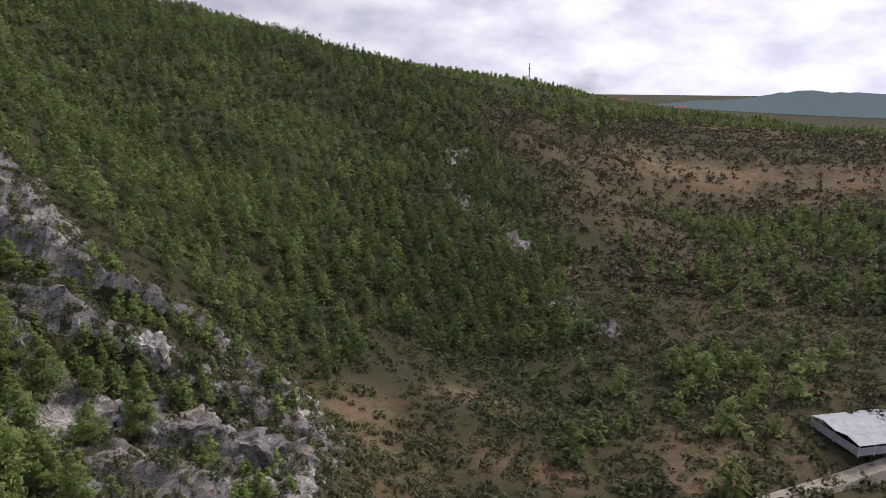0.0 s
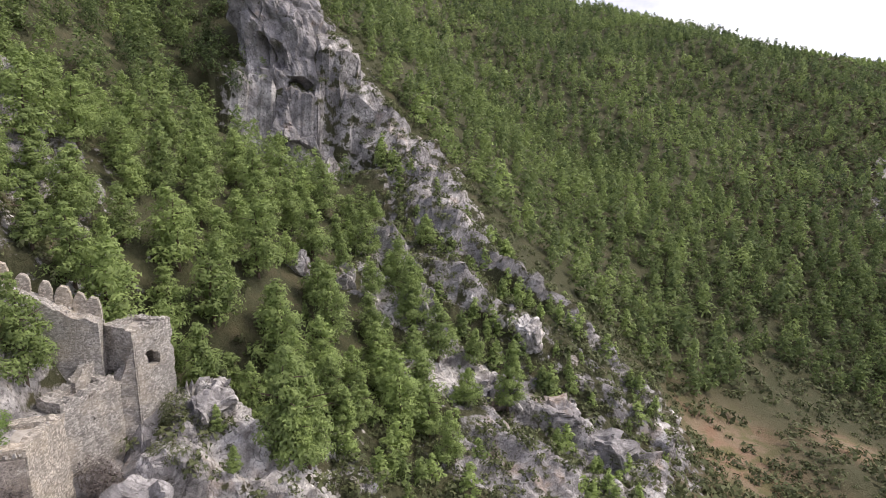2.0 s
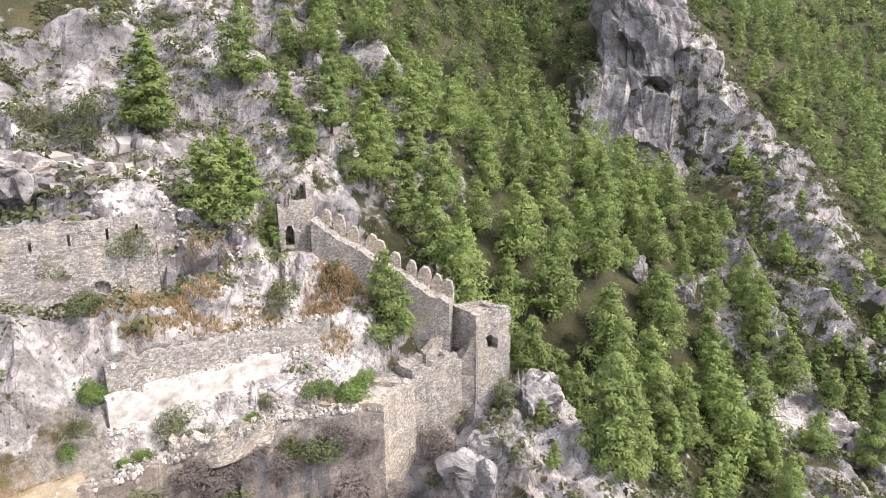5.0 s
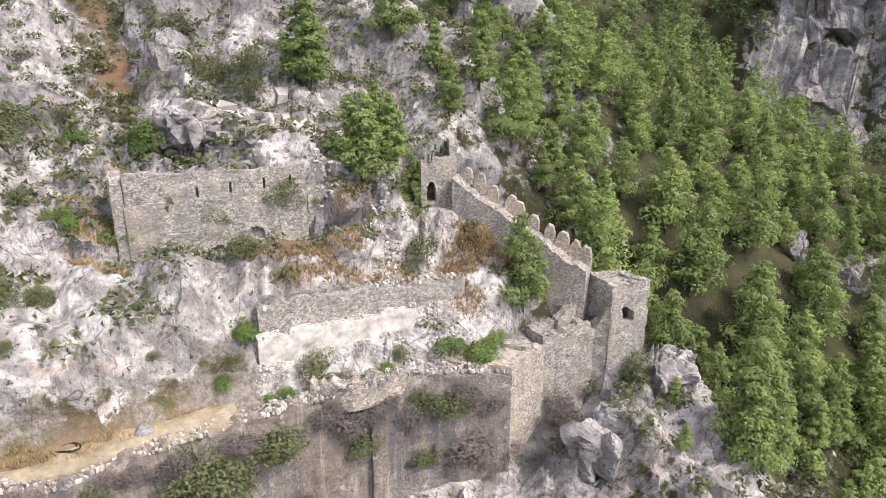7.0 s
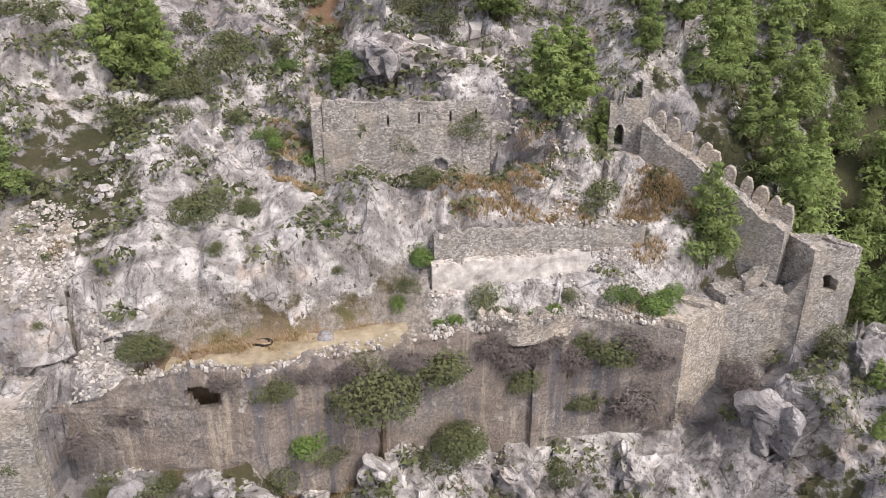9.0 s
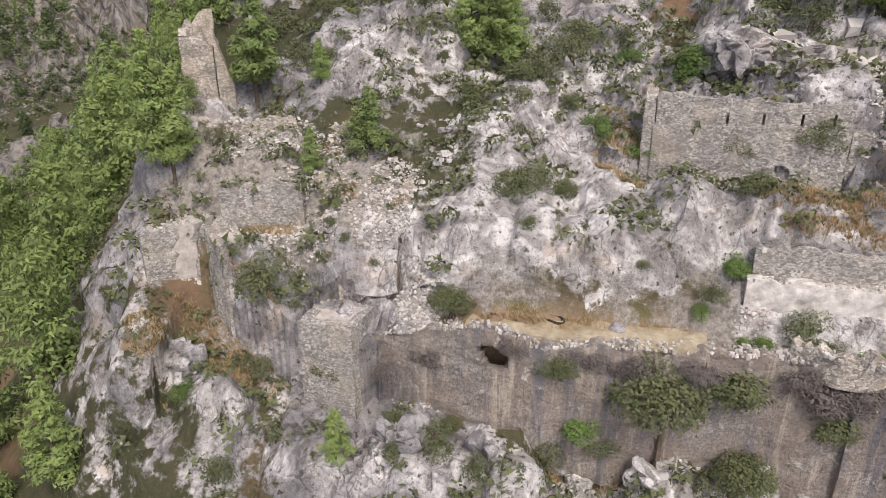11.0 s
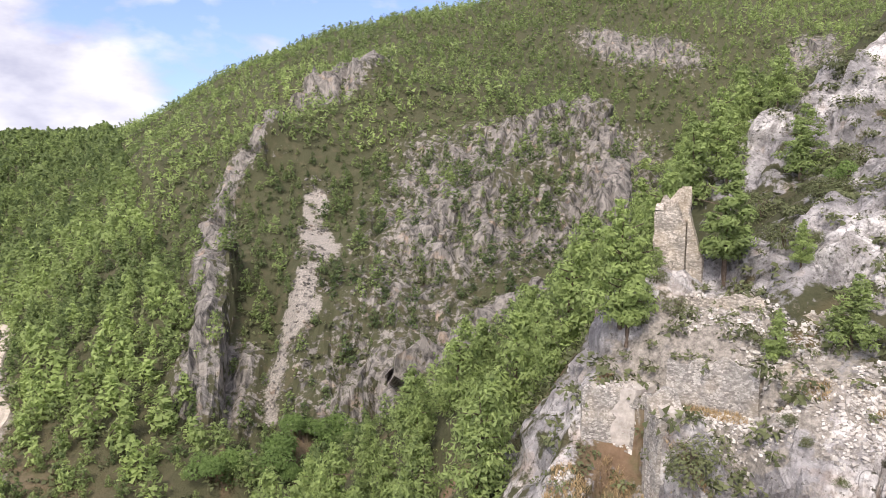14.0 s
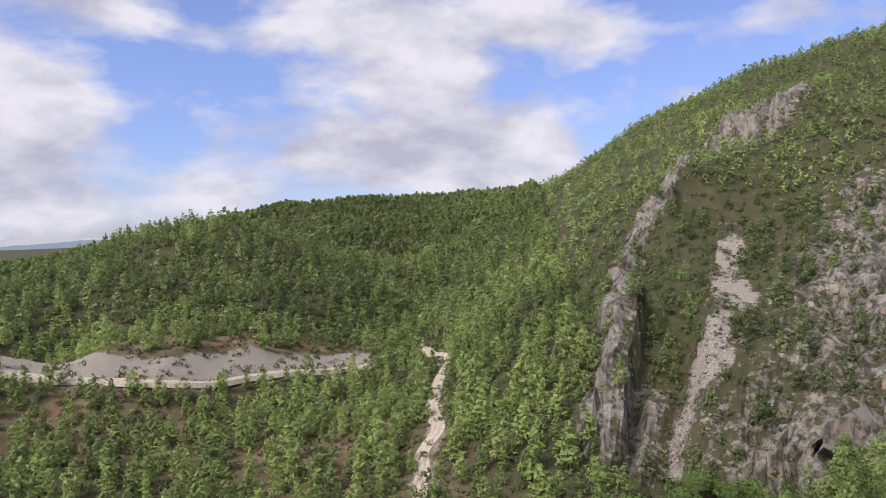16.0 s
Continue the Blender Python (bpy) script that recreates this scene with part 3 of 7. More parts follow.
def base_height(x, y):
    x, y = np.atleast_1d(np.asarray(x, float)), np.atleast_1d(np.asarray(y, float))
    z = np.empty(x.shape)
    for i in range(0, len(x), 40000):
        a, b = x[i:i + 40000], y[i:i + 40000]
        z[i:i + 40000] = _kernel(a, b) @ _C[:_n] + _C[_n] + _C[_n + 1] * (a - _mid[0]) / _span + _C[_n + 2] * (b - _mid[1]) / _span
    for c in CUTS:
        z = cut(x, y, z, *c)
    z = np.where(np.hypot((x + 38) / 2.5, (y + 24.6) / 3.0) < 1, np.minimum(z, 37.0), z)   # under the square tower
    z = z - 6 * np.clip(1.6 - np.hypot(x + 40.7, (y + 12.4) * 0.8), 0, 1)   # the cistern
    r = np.hypot(x, y)
    z = z + fbm(x, y, x * 0, 45, 3) * np.clip((r - 110) / 150, 0, 1) * 5.0 * np.clip((1500 - r) / 800, 0, 1)
    z = z + (fbm(x, y, x * 0, 34, 3, 0.5, True) + 0.1) * 4.0 * np.clip((r - 130) / 120, 0, 1) * np.clip((900 - r) / 400, 0, 1) * np.clip((z - 6) / 10, 0, 1)
    return np.maximum(z, -5.5)


def cells(x, y, z, scale, seed=0):
    """Distances to the nearest and second nearest of jittered points: broken, blocky rock."""
    px_, py_, pz_ = x / scale, y / scale, z / scale
    ix, iy, iz = np.floor(px_).astype(np.int64), np.floor(py_).astype(np.int64), np.floor(pz_).astype(np.int64)
    f1, f2, own = np.full(x.shape, 9.0), np.full(x.shape, 9.0), np.zeros(x.shape)
    for dx in (-1, 0, 1):
        for dy in (-1, 0, 1):
            for dz in (-1, 0, 1):
                a, b, c = ix + dx, iy + dy, iz + dz
                qx, qy, qz = a + lattice(a, b, c + seed), b + lattice(a + 71, b, c + seed), c + lattice(a, b + 37, c + seed)
                d = (px_ - qx) ** 2 + (py_ - qy) ** 2 + (pz_ - qz) ** 2
                f2 = np.minimum(f2, np.maximum(f1, d))
                own = np.where(d < f1, lattice(a + 13, b + 5, c - seed), own)
                f1 = np.minimum(f1, d)
    return np.sqrt(f1), np.sqrt(f2), own


def near_line(x, y, pts, width):
    """1 on a line of the plan, falling to 0 at about twice the width."""
    p = np.array(pts, float)[:, :2]
    d = np.full(x.shape, 1e9)
    segs = zip(p[:-1], p[1:]) if len(p) > 1 else [(p[0], p[0] + 1e-3)]
    for a, b in segs:
        ab = b - a
        t = np.clip(((x - a[0]) * ab[0] + (y - a[1]) * ab[1]) / (ab @ ab), 0, 1)
        d = np.minimum(d, np.hypot(x - a[0] - t * ab[0], y - a[1] - t * ab[1]))
    return np.exp(-(d / width) ** 2)


CRAG_LINE = [(-125, 112), (-92, 107), (-68, 102), (-48, 91), (-30, 94), (-20, 90)]
ARM_LINE = [(-48, 80), (-36, 76), (-22, 80), (-30, 66)]
CASTLE_ROCK = [(-82, -20), (-72, -6), (-72, 9), (-80, 22)]
CASTLE_LOW = [(-36, -32), (-42, -18), (-46, -4), (-47, 8), (-48, 20), (-46, 32)]
SCREE = [(-69, -218), (-61, -193), (-58, -176), (-49, -161), (-38, -150), (-37, -138)]
ROAD_LINE = [(139, -181), (120, -183), (94, -192), (75, -222), (51, -244)]
TRACK_LINE = [(36, -268), (30, -258), (22, -230), (21, -204), (17, -170), (17, -139)]


def gullies(x, y):
    """Ribs (above 0) and gullies (below 0) that run down the castle rock and the crag."""
    return fbm(y - x * 0.12, x * 0.2, x * 0, 8.0, 3, 0.5, True) - 0.15


def cover(x, y):
    """How rocky, how bare and how stony the ground is, each 0 to 1."""
    v = fbm(x, y, x * 0, 30, 3)
    r = np.hypot(x, y)
    rock = np.full(x.shape, 0.18) + 0.15 * v
    for ln, wd, k in ((CRAG_LINE, 10, 0.5), ([(-98, 90), (-88, 96)], 5, 0.8), (ARM_LINE, 12, 0.6), (CASTLE_ROCK, 26, 0.8), ([(-56, -14), (-55, 2), (-58, 14)], 11, 0.75), (CASTLE_LOW, 9, 0.7), ([(-32, -28), (-36, -8), (-40, 8), (-42, 26)], 8, 0.6),
                      ([(-85, -40), (-78, -55)], 14, 0.6), ([(-48, -36), (-56, -30), (-50, -24)], 8, 0.5), ([(-107, -315), (-75, -270), (-55, -241), (-38, -221), (-28, -175), (-19, -145)], 6, 0.6), ([(-158, -193), (-113, -206), (-83, -164), (-57, -137)], 30, 0.49), ([(-131, -148), (-170, -190), (-216, -232)], 25, 0.5), ([(-45, -42), (-52, -38), (-60, -34)], 9, 0.7), ([(-40, -44), (-36, -40)], 6, 0.6), ([(-66, -30), (-75, -32), (-90, -50)], 14, 0.75), ([(-130, -142), (-150, -160)], 12, 0.8), ([(-30, -36), (-36, -46)], 8, 0.45), ([(-49, 37.5), (-40, 36), (-39, 46)], 7, 0.7), ([(-44.5, 67.7), (-42.4, 72.3), (-36, 78)], 5, 0.75), ([(-62, 83), (-54, 72)], 5, 0.6),
                      ([(-86, -163), (-112, -159), (-130, -150)], 26, 0.55), ([(-60, -126), (-76, -130), (-99, -128)], 13, 0.7),
                      ([(-92, -274), (-117, -297)], 14, 0.75),
                      ([(-256, -300), (-285, -275)], 22, 0.65), ([(-330, -230), (-310, -215)], 18, 0.6), ([(-26, -147), (-30, -160)], 9, 0.5),
                      ([(-5, 290), (22, 219), (38, 171)], 9, 0.4), ([(4, 305), (6, 312)], 7, 0.7), ([(9, 238), (13, 230)], 6, 0.75), ([(20, 222), (26, 216)], 5, 0.75), ([(36, 170), (42, 166)], 5, 0.75)):
        rock = np.maximum(rock, near_line(x, y, ln, wd) * k + 0.12 * v + 0.1)
    bare = np.clip(near_line(x, y, [(-42.2, -13), (-43.6, -8), (-44.6, -4), (-46, -0.5)], 1.5) * 1.6 + near_line(x, y, [(136, 400), (230, 350), (330, 330)], 55) + near_line(x, y, [(213, 561), (302, 518)], 60) * 0.8
                   + near_line(x, y, [(-14, 110), (-6, 96), (-8, 86)], 9) + near_line(x, y, [(2, 124), (10, 122)], 5) * 1.2 + near_line(x, y, [(9, 100), (20, 96)], 5) + near_line(x, y, [(74, 118), (64, 124)], 5) * 0.8 + near_line(x, y, [(38, 95), (44, 99)], 3.5) + near_line(x, y, [(26, -138), (45, -165), (75, -170), (110, -165)], 22) * 0.95 + near_line(x, y, [(60, -266), (98, -229), (130, -206), (168, -198)], 10) + near_line(x, y, [(70, 360), (85, 250), (85, 170)], 40) * 0.4
                   + near_line(x, y, [(40, 104), (75, 98)], 12) * 0.7, 0, 1) * np.clip(0.75 + 0.9 * v, 0, 1)
    stony = np.clip(near_line(x + 3 * fbm(x, y, x * 0, 14, 3), y, SCREE, 4.6) * 1.3 * np.clip(0.85 + 1.6 * fbm(x, y, x * 0, 11, 3), 0, 1) + near_line(x, y, ROAD_LINE, 3) * 0.6 + near_line(x, y, [(57, -253), (88, -220), (100, -201), (125, -192), (150, -189)], 7.0) * 1.1
                    + near_line(x, y, TRACK_LINE, 4) * 0.6 + near_line(x, y, [(24, -140), (36, -150)], 14) * 0.7 * np.clip(0.6 + 1.6 * v, 0, 1)
                    + near_line(x, y, [(-36, -30), (-42, -24), (-46, -10), (-48, 8)], 2.6) * 0.6, 0, 1)
    flat = np.clip(near_line(x, y, [(-41.2, -15), (-43.0, -8.5), (-44.6, -4), (-46.0, 0)], 1.9) * 1.5, 0, 1)
    rock = rock * (1 - flat)
    stony = np.clip(stony + 0.55 * near_line(x, y, [(-46, 2), (-47, 9), (-48.5, 18), (-50, 23)], 2.6) + 0.5 * near_line(x, y, [(-40, -19), (-42, -28), (-46, -27)], 2.5), 0, 1)
    rub = np.clip(near_line(x, y, [(-40, -36), (-43, -31), (-44, -24), (-44.5, -19)], 4.0) + near_line(x, y, [(-46, -37), (-49, -31), (-51, -25)], 3.5), 0, 1) * np.clip(0.6 + 1.3 * fbm(x, y, x * 0, 6, 3), 0, 1)
    rock, stony = rock * (1 - 0.65 * rub), np.clip(stony + 0.75 * rub, 0, 1)
    worn = np.clip((0.02 - gullies(x, y)) * 2.2, 0, 1) * (x < -20) * (r < 150) * np.clip(1.2 - 0.8 * near_line(x, y, CASTLE_LOW, 5), 0, 1)
    rock = rock * (1 - 0.6 * worn)
    bare = np.maximum(np.maximum(bare, flat), 0.75 * worn * (y < 36))
    stony = np.clip(stony + 0.6 * near_line(x, y, [(-37, -41), (-42, -38.5), (-46, -37)], 3.5) + 0.4 * near_line(x, y, [(-34, -34), (-36, -30)], 2), 0, 1)
    return np.clip(rock, 0, 1), bare, stony


def hollow(x, y, z, centre, radii, depth, way):
    """How far the rock is eaten back round a cave mouth."""
    q = ((x - centre[0]) / radii[0]) ** 2 + ((y - centre[1]) / radii[1]) ** 2 + ((z - centre[2]) / radii[2]) ** 2
    k = depth * np.clip(1.25 - q, 0, 1)
    return k * way[0], k * way[1]


def grid_ground():
    front = np.radians(np.arange(-40, 224.01, 0.3))
    rear = np.radians(np.arange(224, 320.01, 3.0))[1:-1]
    turn = np.r_[front, rear]
    reach = [0.02, 1.2, 3.2, 6.0]
    while reach[-1] < 4600:
        r = reach[-1]
        reach.append(r * (1.2 if r < 24 else 1.0068 if r < 105 else 1.018 if r < 700 else 1.06))
    reach = np.array(reach)
    R, A = np.meshgrid(reach, turn, indexing="ij")
    x, y = (-np.sin(A) * R).ravel(), (np.cos(A) * R).ravel()
    z = base_height(x, y)
    nr, na = R.shape
    rock, bare, stony = cover(x, y)
    # outward direction of the surface
    e = 1.5
    gx, gy = (base_height(x + e, y) - z) / e, (base_height(x, y + e) - z) / e
    il = 1 / np.sqrt(gx * gx + gy * gy + 1)
    nx, ny, nz = -gx * il, -gy * il, il
    rr = R.ravel()
    rough = np.clip((rock - 0.28) * 2.2, 0, 1)
    amp = rough * np.clip(rr / 60, 0.5, 2.2)
    d = (fbm(x, y, z * 0.5, 11.0, 3, 0.5, True) * 1.7 + fbm(x, y, z, 1.8, 3, 0.62, True) * np.where(rr < 120, 0.30, 0.42)) * amp
    # ribs and gullies that run down the rock faces
    far_side = y < -95
    along, across = np.where(far_side, z, x * 0.85 + z * 0.5), np.where(far_side, x * 0.9 - y * 0.3, y - x * 0.12)
    rib = fbm(across, along * 0.3, z * 0.3, 6.5, 3, 0.5, True)
    d += np.where(rr < 130, rib * 1.8, rib * 3.0) * rough * (x < -20)
    d += np.where(rr < 150, gullies(x, y) * 3.0, 0) * rough * (x < -20)
    hard = (rough > 0.02) & (rr < 480)
    hx_, hy_, hz_ = x[hard], y[hard], z[hard]
    wx = fbm(hx_, hy_, hz_, 5, 2) * 1.6
    size = np.where(rr[hard] < 120, 1.0, 2.2)
    f1, f2, v1 = cells(hx_ / size + wx, (hy_ + wx) / size, hz_ * 0.45 / size, 4.4, 3)
    b1 = (v1 - 0.5) * 1.5 * np.clip((f2 - f1) * 5, 0, 1) - 0.55 * (1 - np.clip((f2 - f1) * 4, 0, 1))
    f1, f2, v2 = cells(hx_ / size, hy_ / size + wx * 0.5, hz_ * 0.6 / size + wx * 0.4, 1.15, 8)
    b2 = (v2 - 0.5) * 1.1 * np.clip((f2 - f1) * 5, 0, 1) - 0.5 * (1 - np.clip((f2 - f1) * 4, 0, 1))
    d[hard] += (b1 * 1.2 + b2 * np.where(rr[hard] < 120, 0.32, 0.45)) * np.clip(rough[hard] * 1.5, 0, 1) * size * np.where(rr[hard] < 120, 1.0, 1.3)
    d += fbm(x, y, z, 3.0, 3) * 0.25 * np.clip(2 - rr / 300, 0, 1)
    d += near_line(x, y, [(-112, 108), (-86, 106), (-70, 101)], 8) * (0.3 + 1.8 * fbm(x, y, z * 0.5, 16, 3, 0.55, True))
    d *= np.clip((900 - rr) / 400, 0, 1)
    # keep the castle's terraces quieter
    d *= 1 - 0.85 * np.clip(near_line(x, y, [(-41, -14), (-42, -10), (-45, -2), (-47, 8), (-48, 18), (-50.5, 25), (-53, 26)], 3.0) * 1.4, 0, 1)
    for c in CUTS:
        d *= 1 - 0.85 * np.clip(near_line(x, y, [q[:2] for q in c[0]], 1.8) * 1.5, 0, 1)
    x, y, z = x + nx * d, y + ny * d, z + nz * d
    for c, rad, dep, way in (((-60, -125, 13), (8, 7, 6), 12, (-0.3, -0.95)), ((-102, -127, 30), (12, 8, 5), 8, (-0.5, -0.85))):
        hx, hy = hollow(x, y, z, c, rad, dep, way)
        x, y = x + hx, y + hy
    verts = np.stack([x, y, z], 1)
    i, j = np.meshgrid(np.arange(nr - 1), np.arange(na), indexing="ij")
    k = (j + 1) % na
    faces = np.stack([i * na + j, i * na + k, (i + 1) * na + k, (i + 1) * na + j], -1).reshape(-1, 4)
    faces = faces[:, ::-1]
    me = bpy.data.meshes.new("ground")
    me.vertices.add(len(verts))
    me.vertices.foreach_set("co", verts.ravel())
    me.loops.add(faces.size)
    me.loops.foreach_set("vertex_index", faces.ravel().astype(np.int32))
    me.polygons.add(len(faces))
    me.polygons.foreach_set("loop_start", np.arange(0, faces.size, 4, dtype=np.int32))
    me.polygons.foreach_set("use_smooth", rough[faces[:, 0]] < 0.25)
    me.update()
    col = me.attributes.new("cover", "FLOAT_COLOR", "POINT")
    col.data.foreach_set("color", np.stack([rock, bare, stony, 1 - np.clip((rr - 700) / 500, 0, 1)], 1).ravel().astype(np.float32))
    clean = near_line(x, y, [(-44.2, -19), (-44.8, -13), (-46.2, -7), (-47.6, -1), (-48.3, 3), (-49.3, 9), (-50.4, 15)], 2.6) + 0.7 * near_line(x, y, [(-46, -18), (-47, -14), (-49, -4)], 5.0) + 0.5 * near_line(x, y, [(-33, -20), (-36, -6), (-41, 8)], 3.5)
    fa = me.attributes.new("pale", "FLOAT", "POINT")
    fa.data.foreach_set("value", np.clip(clean, 0, 1).astype(np.float32))
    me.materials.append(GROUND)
    return tagged(new("ground", me), "limestone hillsides with scrub, bare earth and scree", "ground", kind="structure")


LAND = grid_ground()
bpy.context.view_layer.update()


def settle(x, y):
    """The height of the real, rough ground at a place."""
    ok, p, n, i = LAND.ray_cast(Vector((x, y, 600)), Vector((0, 0, -1)))
    return p.z if ok else float(base_height(x, y)[0])



def part(name, bm, material, parent=None, label="", smooth=False):
    """Links a bmesh as one mesh object, under a thing or a part if one is given."""
    me = bpy.data.meshes.new(name)
    bm.to_mesh(me)
    bm.free()
    if smooth:
        me.polygons.foreach_set("use_smooth", np.ones(len(me.polygons), bool))
    me.materials.append(material)
    ob = new(name, me)
    ob.parent = parent
    return tagged(ob, label)


def from_arrays(name, verts, faces, material, parent=None, tint=None):
    """Links many triangles (or quads) as one mesh object."""
    me = bpy.data.meshes.new(name)
    v, f = np.asarray(verts, float), np.asarray(faces, np.int32)
    me.vertices.add(len(v))
    me.vertices.foreach_set("co", v.ravel())
    me.loops.add(f.size)
    me.loops.foreach_set("vertex_index", f.ravel())
    me.polygons.add(len(f))
    me.polygons.foreach_set("loop_start", np.arange(0, f.size, f.shape[1], dtype=np.int32))
    me.polygons.foreach_set("use_smooth", np.zeros(len(f), bool))
    me.update()
    if tint is not None:
        a = me.attributes.new("tint", "FLOAT", "POINT")
        a.data.foreach_set("value", np.asarray(tint, np.float32))
    me.materials.append(material)
    ob = new(name, me)
    ob.parent = parent
    return ob


def river():
    bm = bmesh.new()
    p = [(-3, -92), (2, -112), (-8, -126), (-24, -128), (-44, -130), (-70, -130), (-72, -124), (-46, -118), (-34, -112), (-28, -98), (-18, -88)]
    bm.faces.new([bm.verts.new((a, b, 0.6)) for a, b in p][::-1])
    tagged(part("water", bm, WATER), "still green river pool at the foot of the gorge", "water", kind="structure")


river()

def crag():
    """The great bluff at the head of the pine gully: a leaning tower of limestone with cave mouths and undercut ledges."""
    nu, nv = 190, 105
    th = np.linspace(0, 2 * math.pi, nu, endpoint=False)
    zz = np.linspace(38, 83.5, nv)
    T, Z = np.meshgrid(th, zz)
    T, Z = T.ravel(), Z.ravel()
    up = (Z - 38) / 45.5
    ax, ay = np.array([0.707, 0.707]), np.array([0.66, -0.75])   # along the face, and out of it
    wide = np.interp(up, (0, 0.35, 0.75, 0.93, 1.0), (8.0, 7.6, 7.0, 4.6, 0.6))
    deep = np.interp(up, (0, 0.35, 0.75, 0.93, 1.0), (10.5, 9.0, 7.0, 4.0, 0.6))
    shift = np.interp(up, (0, 0.4, 1.0), (0.0, -0.6, -5.5))
    cs, sn = np.cos(T), np.sin(T)
    cs, sn = np.sign(cs) * np.abs(cs) ** 0.75, np.sign(sn) * np.abs(sn) ** 0.75
    a, b = cs * wide + shift, sn * deep - 3.5 * up
    x, y = -94.5 + ax[0] * a + ay[0] * b, 100.5 + ax[1] * a + ay[1] * b
    d = fbm(x, y, Z * 0.35, 10, 3, 0.5, True) * 1.9 + fbm(x, y, Z * 0.35, 2.2, 3, 0.6, True) * 0.6
    f1, f2, v = cells(x, y, Z * 0.6, 5.0, 11)
    d += (v - 0.5) * 2.4 * np.clip((f2 - f1) * 5, 0, 1) - 0.5 * (1 - np.clip((f2 - f1) * 4, 0, 1))
    f1, f2, v = cells(x, y, Z * 0.45, 1.9, 12)
    d += (v - 0.5) * 1.3 * np.clip((f2 - f1) * 5, 0, 1) - 0.35 * (1 - np.clip((f2 - f1) * 4, 0, 1))
    d *= np.clip((1 - up) * 8, 0.25, 1)
    ox, oy = ax[0] * cs + ay[0] * sn, ax[1] * cs + ay[1] * sn
    # cave mouths: along the face, height, half width, half height, depth
    for ca, cz, ra, rz, dep in ((1.0, 60.3, 2.9, 2.2, 5.0), (-6.2, 67.5, 1.5, 3.0, 3.0), (-3.6, 66.6, 1.6, 2.4, 2.4), (0.6, 55.6, 2.4, 3.2, 2.2), (-1.2, 49.6, 4.2, 1.7, 3.2), (3.8, 52.5, 1.5, 4.5, 2.0)):
        q = ((a - ca) / ra) ** 2 + ((Z - cz + 0.35 * (a - ca)) / rz) ** 2
        d -= dep * np.clip((1.15 - q) * 2.2, 0, 1) * (sn > 0)
    X, Y = x + ox * d, y + oy * d
    i, j = np.meshgrid(np.arange(nv - 1), np.arange(nu), indexing="ij")
    k = (j + 1) % nu
    faces = np.stack([i * nu + j, i * nu + k, (i + 1) * nu + k, (i + 1) * nu + j], -1).reshape(-1, 4)
    ob = from_arrays("crag", np.stack([X, Y, Z + 0.15 * d], 1), faces, CRAG_ROCK)
    tagged(ob, "tall grey limestone crag with dark cave mouths above the pine gully", "crag")


crag()

